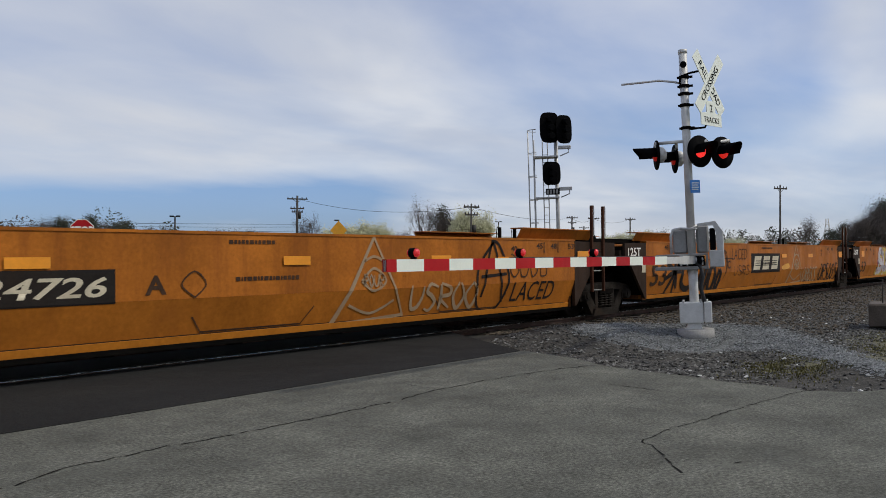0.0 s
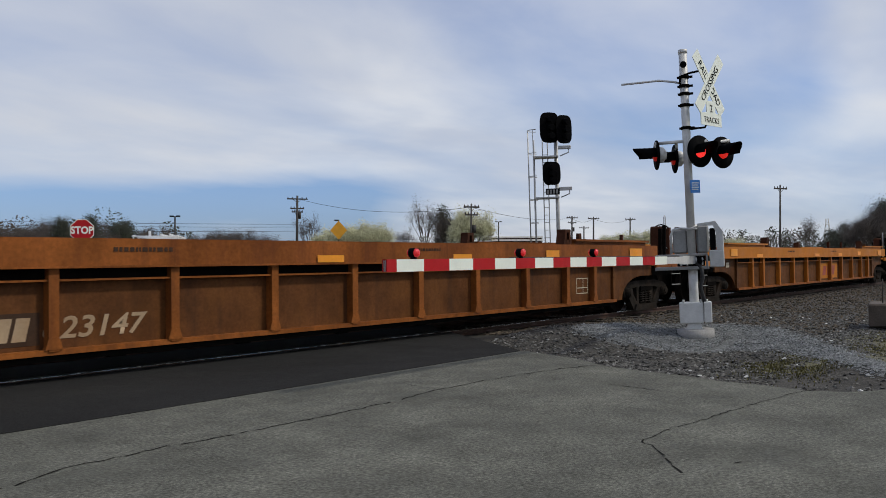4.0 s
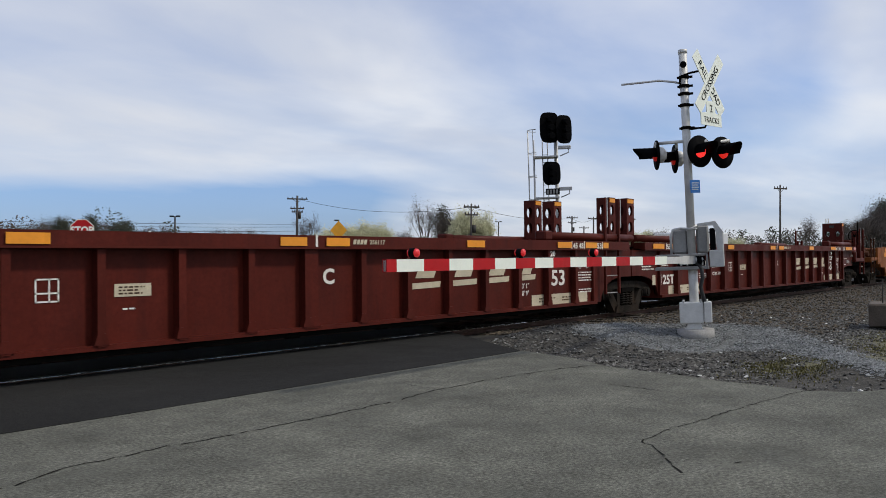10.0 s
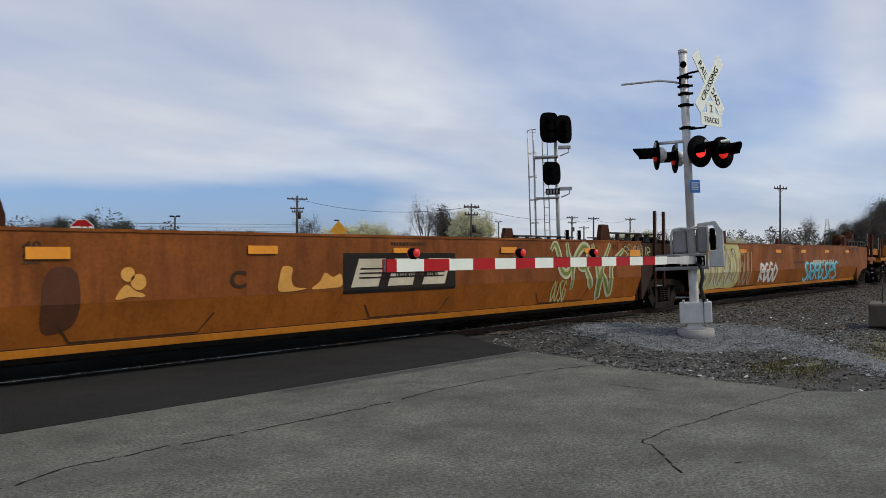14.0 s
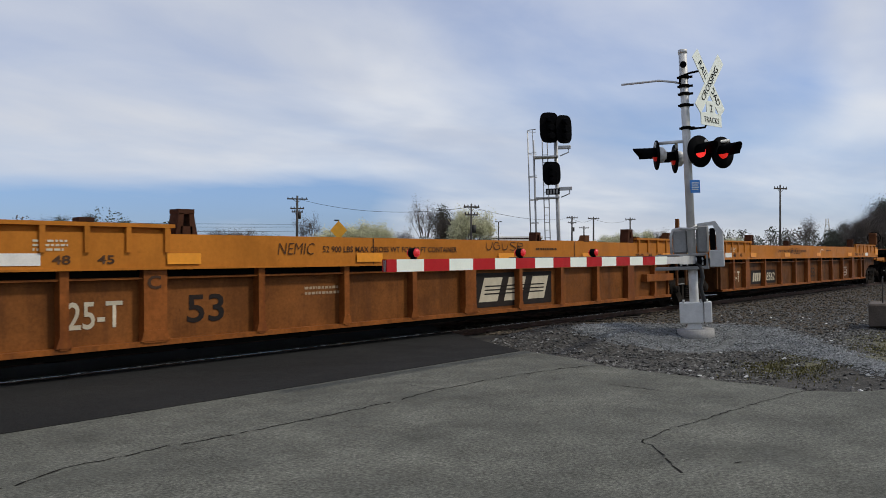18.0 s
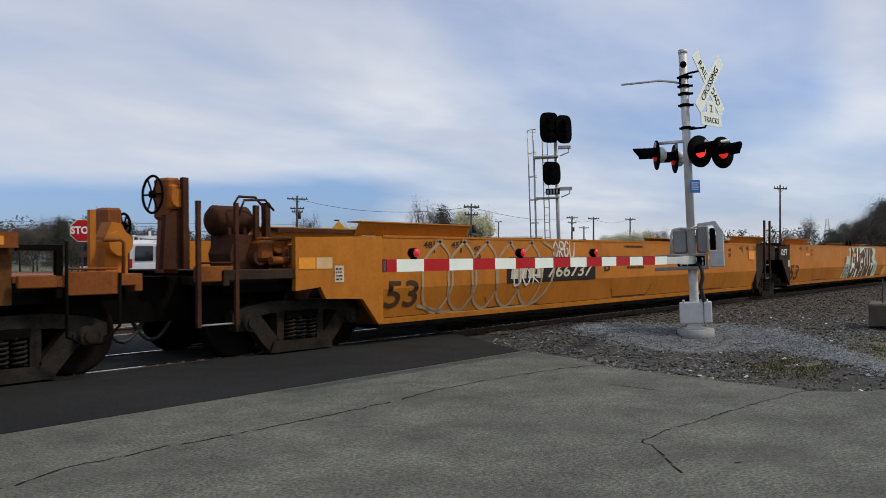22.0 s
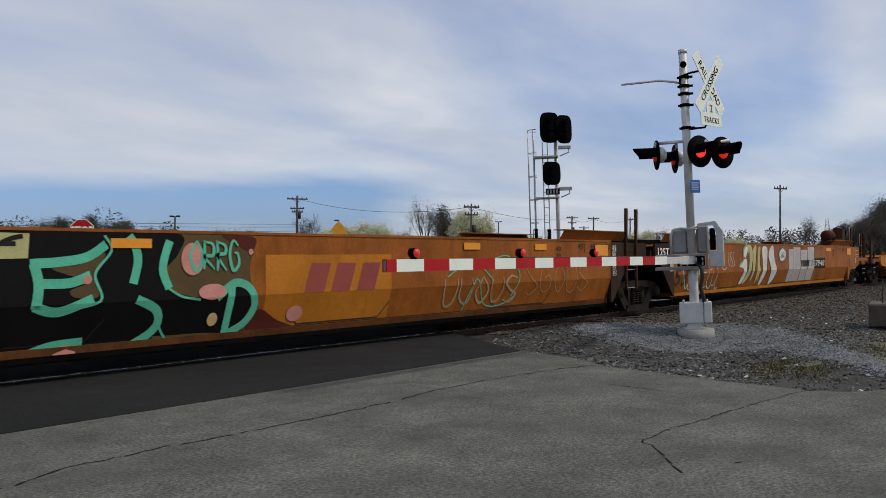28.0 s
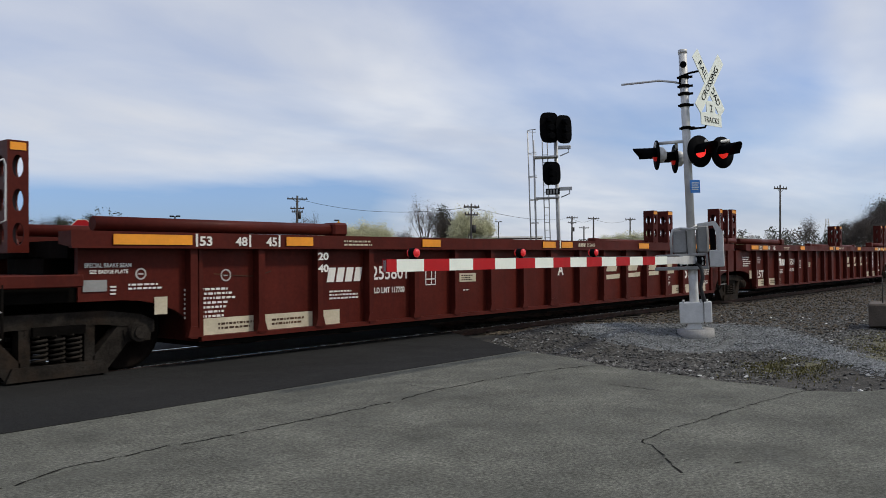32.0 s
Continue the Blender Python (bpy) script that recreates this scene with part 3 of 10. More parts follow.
def grass_tufts():
    rnd = random.Random(6)
    s = Shape()
    for _ in range(12000):
        x, y = (rnd.gauss(11.2, 0.55), rnd.gauss(3.3, 0.35)) if rnd.random() < 0.5 else (rnd.uniform(12.3, 18.0), rnd.gauss(2.8, 0.5))
        if y < 1.2 or x < 9.3 or on_heap(x, y) or math.sin(x * 5.1 + 2) * math.sin(y * 4.3) > 0.55:
            continue
        z = -0.17 + (bump_height(x, y) + 0.18) * 0.9
        a, h, w = rnd.uniform(0, 6.3), rnd.uniform(0.010, 0.032), 0.009
        dx, dy = math.cos(a), math.sin(a)
        s.add([(x - dy * w, y + dx * w, z - 0.01), (x + dy * w, y - dx * w, z - 0.01), (x + dx * h * 0.6, y + dy * h * 0.6, z + h)], [(0, 1, 2)])
    ob = new("grass", s.mesh("grass", GRASS))
    tagged(ob, "thin short green grass growing through gravel", "grass", kind="stuff")


make_ground()
make_roads()
make_tracks()


# ---- the train ----
HALF = 9.7             # half the distance between the trucks of one unit
FACE = 1.4             # half the width over the sides


def wheelset_mesh():
    s = Shape()
    s.rod((0, -0.78, 0), (0, 0.78, 0), 0.085, 12)
    for k in (-1, 1):
        prof = [(0.07, 0.12), (0.075, 0.20), (0.045, 0.30), (0.035, 0.40), (0.065, 0.425), (0.065, 0.47), (0.0, 0.478), (-0.055, 0.483), (-0.068, 0.508), (-0.085, 0.505), (-0.085, 0.43), (-0.05, 0.40), (-0.045, 0.2), (-0.08, 0.12)]
        s.lathe([(a * k, r) for a, r in prof], (0, 0.752 * k, 0), (0, 1, 0), 28)
        for i in range(6):
            a = i * math.pi / 3
            s.rod((0.26 * math.cos(a), 0.79 * k, 0.26 * math.sin(a)), (0.26 * math.cos(a), 0.80 * k, 0.26 * math.sin(a)), 0.022, 6)
    return fix(s.mesh("wheelset", WHEEL))


def side_frame_mesh():
    """The cast side of a truck, with two window openings and the spring pocket, drawn as a ring of thick webs."""
    s = Shape()
    top = [(-1.16, 0.60), (-0.98, 0.68), (-0.55, 0.74), (0.55, 0.74), (0.98, 0.68), (1.16, 0.60), (1.16, 0.46), (1.05, 0.44), (0.98, 0.52), (0.52, 0.58), (-0.52, 0.58), (-0.98, 0.52), (-1.05, 0.44), (-1.16, 0.46)]
    s.prism(top, -0.09, 0.09)
    for k in (-1, 1):
        s.prism([(k * 1.0, 0.56), (k * 0.74, 0.60), (k * 0.40, 0.22), (k * 0.40, 0.04), (k * 0.55, 0.04)], -0.08, 0.08)
        s.prism([(k * 0.30, 0.60), (k * 0.42, 0.60), (k * 0.42, 0.16), (k * 0.30, 0.16)], -0.08, 0.08)
        s.prism([(k * 0.76, 0.50), (k * 1.12, 0.50), (k * 1.10, 0.36), (k * 0.78, 0.36)], -0.10, 0.10)
        s.rod((k * 0.92, -0.19, 0.47), (k * 0.92, 0.05, 0.47), 0.115, 14)
        s.rod((k * 0.92, -0.215, 0.47), (k * 0.92, -0.19, 0.47), 0.075, 10)
    s.prism([(-0.57, 0.03), (0.57, 0.03), (0.50, 0.18), (-0.50, 0.18)], -0.13, 0.13)
    s.prism([(-0.36, 0.50), (0.36, 0.50), (0.36, 0.585), (-0.36, 0.585)], -0.085, 0.085).box(-0.03, 0.03, -0.10, 0.08, 0.42, 0.52)
    return fix(s.mesh("side_frame", CAST))


def spring_mesh():
    n = 34
    pts = [(0.085 * math.cos(i * 1.05), 0.075 * math.sin(i * 1.05), 0.20 + 0.30 * i / n) for i in range(n + 1)]
    return Shape().tube(pts, 0.017, 4).mesh("spring", CAST)


WHEELSET, SIDE_FRAME, SPRING = wheelset_mesh(), side_frame_mesh(), spring_mesh()
SEAT = fix(Shape().box(-0.29, 0.29, -0.13, 0.13, 0.50, 0.60).mesh("spring_seat", GRIME_SHADE))
BOLSTER = fix(Shape().block(-0.22, 0.22, -1.0, 1.0, 0.44, 0.66, 0.03).rod((0, 0, 0.6), (0, 0, 0.86), 0.34, 16).rod((-0.9, -0.3, 0.36), (0.9, -0.3, 0.36), 0.035, 6).mesh("truck", GRIME_SHADE))
wheelsets = []


def add_truck(unit, x):
    t = part("truck", BOLSTER, None, unit, "grimy cast steel four-wheel truck", pose(x, 0, 0))
    for y, flip in ((-1.0, 0), (1.0, 180)):
        part("side_frame", SIDE_FRAME, None, t, at=pose(0, y, 0, 0, 0, flip))
        nest = part("spring_seat", SEAT, None, t, at=pose(0, y, 0))
        for dx in (-0.19, 0.0, 0.19):
            part("spring", SPRING, None, t, at=pose(dx, y - (0.06 if y < 0 else -0.06), 0))
    for dx in (-0.92, 0.92):
        w = part("wheelset", WHEELSET, None, t, at=pose(dx, 0, 0.478))
        wheelsets.append((w, dx))


def both_sides(make):
    """make(shape, s) draws one side with its outer face towards s * FACE."""
    sh = Shape()
    for s in (-1, 1):
        make(sh, s)
    return sh


def prism_side(sh, s, profile, x0, x1):
    """profile: (distance in from the outer face, z); drawn along x."""
    sh.prism([(s * (FACE - d), z) for d, z in profile], x0, x1, "x")


def add_well_inside(unit, x0, x1, top, mat):
    sh = Shape().box(x0, x1, -1.30, 1.30, 0.24, 0.30)
    for k in range(9):
        x = x0 + (x1 - x0) * (k + 0.5) / 9
        sh.box(x - 0.1, x + 0.1, -1.1, 1.1, 0.20, 0.26)
    part("well_floor", sh, GRIME_SHADE, unit, "steel cross bearers of the empty well")
    for x, d in ((x0, 1), (x1, -1)):
        part("end_wall", Shape().prism([(x, 0.30), (x + d * 0.06, 0.30), (x + d * 0.06, top), (x, top)], -1.30, 1.30), mat, unit)


def add_coupler(unit, x, d):
    sh = Shape().block(min(x, x + d * 0.75), max(x, x + d * 0.75), -0.10, 0.10, 0.76, 0.96, 0.02)
    sh.block(min(x + d * 0.62, x + d * 0.92), max(x + d * 0.62, x + d * 0.92), -0.20, 0.16, 0.72, 1.0, 0.05)
    part("coupler", sh, GRIME_SHADE, unit, "rusty cast steel coupler")
    hose = [(x + d * (0.2 + 0.75 * k / 10), -0.32, 0.70 - 0.42 * math.sin(math.pi * k / 10)) for k in range(11)]
    part("air_hose", Shape().tube(hose, 0.03, 6), CABLE, unit, "black rubber air hose")


def add_platform(unit, x, d, z, mat):
    """The end deck over a truck, with its end sill."""
    x1 = x + d * 1.40
    sh = Shape().box(*sorted((x, x1)), -1.25, 1.25, z - 0.07, z)
    sh.block(*sorted((x1 - d * 0.10, x1)), -1.38, 1.38, z - 0.20, z + 0.01, 0.012)
    for s in (-1, 1):
        sh.block(*sorted((x, x1)), *sorted((s * 1.32, s * 1.38)), z - 0.13, z + 0.01, 0.012)
    part("end_platform", sh, mat, unit, "steel end platform over the truck")
    # filled in near black so the space under the deck looks deeply shaded
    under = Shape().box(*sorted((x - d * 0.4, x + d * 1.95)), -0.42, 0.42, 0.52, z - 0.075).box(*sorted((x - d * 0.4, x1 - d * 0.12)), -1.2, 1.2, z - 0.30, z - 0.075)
    part("centre_sill", under, GRIME_SHADE, unit, "grimy centre sill below the platform, blackened for the shade there")


def add_steps(unit, x0, x1, z0, z1, rungs, mat):
    """A ladder that hangs below the sill, with pale worn rungs."""
    for s in (-1, 1):
        st = part("side_ladder", Shape().tube([(x0, s * 1.37, z1), (x0, s * 1.37, z0 + 0.02), (x0 + 0.02, s * 1.37, z0), (x1 - 0.02, s * 1.37, z0), (x1, s * 1.37, z0 + 0.02), (x1, s * 1.37, z1)], 0.015, 6), mat, unit, "hanging steel side ladder")
        for z in rungs:
            part("rung", Shape().rod((x0, s * 1.37, z), (x1, s * 1.37, z), 0.013, 6), MECH_GREY, st, "pale worn rung")


def add_loop_post(unit, x, z0, z1, mat, r=0.04, d=1, y=-1.3):
    """An upright post with a thin wire grab loop beside it."""
    sh = Shape().box(x - r, x + r, y - r, y + r, z0, z1)
    p = part("hand_post", sh, mat, unit, "upright steel hand post")
    part("grab_loop", Shape().tube([(x + d * r, y, z1 - 0.02), (x + d * (r + 0.07), y, z1 - 0.01), (x + d * (r + 0.085), y, z1 - 0.06), (x + d * (r + 0.085), y, z1 - 0.48), (x + d * r, y, z1 - 0.52)], 0.011, 5), GALV if mat is not GRIME_SHADE else GRIME_SHADE, p, "thin wire grab loop")


def add_ladder(unit, x0, x1, z0, z1, mat, rungs, y=-1.36, loops=True):
    for s in (-1, 1):
        yy = y if s < 0 else -y
        top = z1 if s < 0 else min(z1, 1.62)
        post = lambda x: Shape().box(x - 0.026, x + 0.026, yy - 0.026, yy + 0.026, z0, top)
        lad = part("ladder", post(x0), mat, unit, "upright steel ladder posts")
        part("ladder_post", post(x1), mat, lad)
        for x in (x0, x1) if s < 0 and loops else ():
            part("grab_loop", Shape().tube([(x + 0.02, yy, z1 - 0.02), (x + 0.08, yy, z1 + 0.01), (x + 0.10, yy, z1 - 0.05), (x + 0.10, yy, z1 - 0.62), (x + 0.02, yy, z1 - 0.66)], 0.012, 5), GALV, lad, "thin wire grab loop")
        for z in rungs:
            part("rung", Shape().rod((x0, yy - 0.03 * s, z), (x1, yy - 0.03 * s, z), 0.013, 6), MECH_GREY if z < 1.2 else mat, lad, "worn rung")


def add_hand_brake(unit, x, d, mat, z=2.12, y=-0.46, r=0.27):
    sh = Shape().block(*sorted((x - d * 0.12, x + d * 0.10)), y - 0.16, y + 0.16, z - 0.32, z + 0.22, 0.03)
    sh.prism([(x - d * 0.1, 1.15), (x + d * 0.1, 1.15), (x + d * 0.06, z - 0.2), (x - d * 0.06, z - 0.2)], y - 0.09, y + 0.11)
    sh.rod((x, y, z), (x + d * 0.2, y, z), 0.03, 8)
    hb = part("hand_brake", sh, mat, unit, "rusty hand brake housing")
    w = Shape().ring((x + d * 0.2, y, z), (1, 0, 0), r, 0.018, 22, 5)
    part("brake_wheel", w, GRIME_SHADE, hb, "spoked hand brake wheel")
    part("wheel_hub", Shape().rod((x + d * 0.17, y, z), (x + d * 0.23, y, z), 0.05, 10), GRIME_SHADE, hb)
    for i in range(6):
        a = i * math.pi / 3
        part("spoke", Shape().rod((x + d * 0.2, y, z), (x + d * 0.2, y + r * math.cos(a), z + r * math.sin(a)), 0.012, 5), GRIME_SHADE, hb)


def add_air_tank(unit, x0, x1, z, mat, y=-0.2):
    sh = Shape().lathe([(0, 0.06), (0.02, 0.15), (0.08, 0.21), (x1 - x0 - 0.08, 0.21), (x1 - x0 - 0.02, 0.15), (x1 - x0, 0.06)], (x0, y, z), (1, 0, 0), 18)
    for x in (x0 + 0.2, x1 - 0.2):
        sh.box(x - 0.03, x + 0.03, y - 0.2, y + 0.2, z - 0.4, z - 0.1)
    part("air_tank", sh, mat, unit, "rusty cylindrical brake air tank")


def add_posts(unit, xs, z0, z1, mat, y=-1.15):
    for x in xs:
        sh = Shape().box(x - 0.04, x + 0.04, y - 0.04, y + 0.04, z0, z1)
        sh.tube([(x + 0.03, y, z1 - 0.03), (x + 0.11, y, z1 - 0.04), (x + 0.11, y, z1 - 0.45), (x + 0.03, y, z1 - 0.47)], 0.011, 5)
        part("hand_post", sh, mat, unit, "upright steel hand post")


def end_runs(first, last):
    """Where the side of a unit starts and stops: near the truck at a free end, short of it at a joint."""
    return (-HALF + (1.40 if not first else 1.45)), (HALF - (1.81 if not last else 1.90))


SKIRT = {ORANGE: YELLOW_SKIRT, ORANGE_MID: SKIRT_OLD, ORANGE_OLD: SKIRT_OLD, ORANGE_CLEAN: ORANGE_CLEAN}


def smooth_unit(first, last, mat, ledge="plate", lip=YELLOW_PAINT, joint=JOINT_BROWN, top=1.66, brake=False, tall=False):
    unit = thing("well_car", "", "rail car")
    a, b = end_runs(first, last)
    prof = [(0.0, 0.849), (0.0, top), (0.10, top), (0.10, 0.849)]
    part("lower_skirt", both_sides(lambda sh, s: prism_side(sh, s, [(0.15, 0.31), (0.14, 0.38), (0.0012, 0.8485), (0.10, 0.8485), (0.22, 0.38), (0.22, 0.31)], a, b)), SKIRT[mat], unit, "inward folded lower side")
    part("side_sill", both_sides(lambda sh, s: prism_side(sh, s, prof, a, b)), mat, unit, "smooth folded steel side")
    part("bottom_lip", both_sides(lambda sh, s: prism_side(sh, s, [(0.135, 0.30), (0.118, 0.385), (0.14, 0.39), (0.16, 0.30)], a + 0.05, b - 0.05)), lip, unit)
    part("top_lip", both_sides(lambda sh, s: prism_side(sh, s, [(-0.012, top - 0.02), (-0.012, top + 0.015), (0.14, top + 0.015), (0.14, top - 0.02)], a, b)), mat, unit)
    add_well_inside(unit, a, b, top - 0.1, WEB_BROWN)
    # ends
    for x, d, free in ((-HALF, -1, first), (HALF, 1, last)):
        e = a if d < 0 else b
        if free:
            for s in (-1, 1):
                tip, low = x + d * (0.25 if d < 0 else -0.10 if tall else -0.25), 0.45 if tall and d > 0 else 0.0
                pts = [(tip, 0.88), (tip, top - 0.04), (e, top), (e, 0.33), (e + d * 0.1, 0.33), (x - d * (1.02 + low), 0.72), (x - d * (0.3 + low), 0.75), (x - d * 0.2, 0.92)]
                part("end_bay", Shape().prism(pts, *sorted((s * (FACE - 0.08), s * FACE))), mat, unit, "raised steel side over the end truck")
            add_platform(unit, x, d, 1.18, JOINT_BROWN if brake and d < 0 else mat)
            add_coupler(unit, x + d * 1.2, d)
        else:
            kb, kl = (0.36, 0.66) if d < 0 else (0.12, 1.05)
            for s in (-1, 1):
                sh, dark = Shape(), Shape()
                y0, y1 = sorted((s * (FACE - 0.06), s * (FACE + 0.003)))
                sh.prism([(x - d * kb, 1.17), (x - d * kb, 1.62), (e, 1.64), (e, 0.32), (e + d * 0.06, 0.32), (x - d * kl, 1.10), (x - d * kl, 1.17)], y0, y1)
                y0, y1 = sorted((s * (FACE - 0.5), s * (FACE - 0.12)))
                # near-black filling behind the plate, shade of the joint put into its colour
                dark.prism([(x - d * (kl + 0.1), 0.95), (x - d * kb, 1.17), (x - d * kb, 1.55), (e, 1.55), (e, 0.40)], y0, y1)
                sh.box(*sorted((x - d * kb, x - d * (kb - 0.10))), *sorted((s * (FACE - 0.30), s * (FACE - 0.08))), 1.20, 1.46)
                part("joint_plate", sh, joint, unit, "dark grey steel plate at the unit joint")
                part("joint_box", dark, GRIME_SHADE, unit)
            # deck coloured near black to keep the void at the joint dark
            part("joint_deck", Shape().box(min(x - d * 1.6, x), max(x - d * 1.6, x), -1.2, 1.2, 1.62, 1.72).box(min(x - d * 1.4, x + d * 0.05), max(x - d * 1.4, x + d * 0.05), -0.5, 0.5, 0.75, 1.62), GRIME_SHADE, unit, "grimy steel deck over the shared truck, blackened as a shaded void")
    # ledges that guide the containers
    for x, d in ((-HALF, -1), (HALF, 1)):
        x0, x1 = sorted((x - d * 1.0, x - d * 3.65))
        if ledge == "plate":
            for s in (-1, 1):
                sh = Shape().prism([(s * (FACE - 0.14), top + 0.012), (s * (FACE - 0.02), top + 0.20), (s * (FACE - 0.04), top + 0.21), (s * (FACE - 0.16), top + 0.012)], x0, x1, "x")
                sh.box(x0, x1, *sorted((s * (FACE - 0.30), s * (FACE + 0.0))), top + 0.205, top + 0.222)
                part("container_guide", sh, mat, unit, "outward leaning steel container guide")
        else:
            for s in (-1, 1):
                sh = Shape().box(*sorted((x - d * 0.5, x - d * 3.2)), *sorted((s * (FACE - 0.22), s * (FACE - 0.02))), top + 0.17, top + 0.20)
                for i in range(6):
                    xx = x - d * (0.7 + 2.4 * i / 5)
                    sh.prism([(xx - 0.05 - 0.10 * (i % 2), top), (xx + 0.05 + 0.10 * (i % 2), top), (xx + 0.05, top + 0.18), (xx - 0.05, top + 0.18)], *sorted((s * (FACE - 0.20), s * (FACE - 0.14))))
                part("container_guide", sh, GREY_PAINT, unit, "thin steel container guide rail on brackets")
                xx = x - d * 3.37
                part("guide_stop", Shape().prism([(xx - 0.2, top), (xx + 0.2, top), (xx + 0.2, top + 0.14), (xx + 0.13, top + 0.36), (xx - 0.13, top + 0.36), (xx - 0.2, top + 0.14)], *sorted((s * (FACE - 0.16), s * (FACE - 0.06)))), RUST, unit, "dark pointed steel stop")
    if last:
        far, up = (0.15, 0.14) if tall else (0.0, 0.0)
        add_loop_post(unit, HALF + 0.39 + far, 0.95, 2.2, RUST, 0.035, -1)
        add_loop_post(unit, HALF + 0.97 + far, 0.95, 2.2, RUST, 0.05)
        if tall:
            add_loop_post(unit, HALF - 0.45, 1.6, 2.40, RUST, 0.05, -1, -1.15)
        part("end_rail", Shape().rod((HALF - 0.25, -1.3, 1.27), (HALF + 0.97, -1.3, 1.27), 0.02, 6), GRIME_SHADE, unit, "thin rail between the posts")
        part("step_box", Shape().block(HALF + 0.40, HALF + 0.95, -1.37, -1.2, 0.90, 1.06, 0.01), ORANGE_OLD, unit, "orange step box")
        add_steps(unit, HALF + 0.42, HALF + 0.92, 0.52, 0.92, (0.54, 0.72), GRIME_SHADE)
        part("brake_bracket", Shape().prism([(HALF - 1.3, 1.66), (HALF + 0.2, 1.66), (HALF + 0.35, 1.95), (HALF + 0.38, 2.25 + up), (HALF + 0.1, 2.28 + up), (HALF - 0.1, 2.0), (HALF - 0.7, 1.82)], -0.75, -0.5), RUST, unit, "rusty brake bracket")
        add_hand_brake(unit, HALF + 0.38, 1, RUST, 2.12 + up)
        add_air_tank(unit, HALF - 0.95 - far, HALF - 0.05 - far, 1.98 + up, RUST, -0.35)
        part("release_wheel", Shape().ring((HALF + 0.55, -0.9, 1.75), (1, 0.2, 0), 0.13, 0.014, 16, 5).rod((HALF + 0.55, -0.9, 1.2), (HALF + 0.55, -0.9, 1.75), 0.05, 8), GRIME_SHADE, unit, "small dark release wheel on a stand")
    else:
        add_ladder(unit, HALF - 1.16, HALF - 0.68, 0.58, 2.40, RUST, (0.61, 1.02, 1.44), -1.43)
        for x, y in ((HALF - 1.05, 1.05), (HALF - 0.45, 1.05)):
            add_loop_post(unit, x, 1.6, 2.02, GRIME_SHADE, 0.03, -1, y)
        gear = Shape().block(HALF - 0.62, HALF - 0.10, -0.95, -0.55, 1.62, 1.80, 0.03).rod((HALF - 0.5, -1.1, 1.45), (HALF + 0.3, -1.1, 1.45), 0.05, 8)
        gear.prism([(HALF - 0.62, 1.30), (HALF - 0.30, 1.30), (HALF + 0.15, 1.52), (HALF + 0.10, 1.60), (HALF - 0.62, 1.60)], -1.18, -1.08)
        part("joint_gear", gear, GRIME_SHADE, unit, "dark brake levers at the unit joint")
    if first:
        if brake:
            add_hand_brake(unit, -HALF - 1.66, -1, ORANGE_OLD, 2.17, -0.5, 0.24)
            part("brake_arm", Shape().prism([(-HALF - 1.85, 1.20), (-HALF - 1.46, 1.20), (-HALF - 1.46, 1.72), (-HALF - 1.60, 1.98), (-HALF - 1.80, 1.90)], -0.72, -0.62).box(-HALF - 1.60, -HALF - 1.52, -0.80, -0.72, 1.2, 2.39), RUST, unit, "rusty bracket of the hand brake")
            part("brake_gearbox", Shape().rod((-HALF - 1.62, -0.75, 2.12), (-HALF - 1.62, -0.5, 2.12), 0.12, 12).block(-HALF - 1.74, -HALF - 1.56, -0.72, -0.5, 1.98, 2.30, 0.03), ORANGE, unit, "orange hand brake gearbox")
            add_ladder(unit, -HALF - 1.75, -HALF - 1.19, 0.48, 2.05, RUST, (0.50, 1.05, 1.28), -1.36, False)
            part("step_box", Shape().block(-HALF - 1.72, -HALF - 1.22, -1.35, -1.2, 1.04, 1.24, 0.01), ORANGE_OLD, unit, "rusty orange step box")
            add_air_tank(unit, -HALF - 1.06, -HALF - 0.40, 1.86, RUST, -0.55)
            part("tank_frame", Shape().tube([(-HALF - 0.84, -0.85, 1.3), (-HALF - 0.84, -0.85, 2.10), (-HALF - 0.78, -0.85, 2.18), (-HALF - 0.50, -0.85, 2.18), (-HALF - 0.40, -0.85, 2.08)], 0.018, 6).box(-HALF - 0.62, -HALF - 0.55, -1.0, -0.94, 1.2, 2.06).box(-HALF - 0.44, -HALF - 0.36, -1.0, -0.9, 1.6, 2.10), RUST, unit, "rusty posts and bent rail beside the air tank")
            part("valve_gear", Shape().block(-HALF - 0.66, -HALF - 0.40, -1.15, -0.9, 1.30, 1.58, 0.04).rod((-HALF - 0.35, -1.18, 1.50), (-HALF - 0.35, -0.8, 1.50), 0.10, 10).rod((-HALF - 0.52, -1.2, 1.30), (-HALF - 0.22, -1.2, 1.30), 0.06, 8).rod((-HALF - 0.75, -1.2, 1.60), (-HALF - 0.15, -1.2, 1.60), 0.025, 6).block(-HALF - 0.30, -HALF - 0.20, -1.2, -0.95, 1.2, 1.62, 0.02), ORANGE_OLD, unit, "rusty orange brake valves and pipes")
            part("end_rail", Shape().box(-HALF - 0.50, -HALF + 0.9, -1.34, -1.25, 1.69, 1.745), RUST, unit, "thin rusty rail along the deck")
        else:
            add_ladder(unit, -HALF - 1.25, -HALF - 0.75, 0.50, 2.02, RUST, (0.52, 1.0, 1.3))
            add_air_tank(unit, -HALF - 0.75, -HALF - 0.05, 1.86, RUST, -0.55)
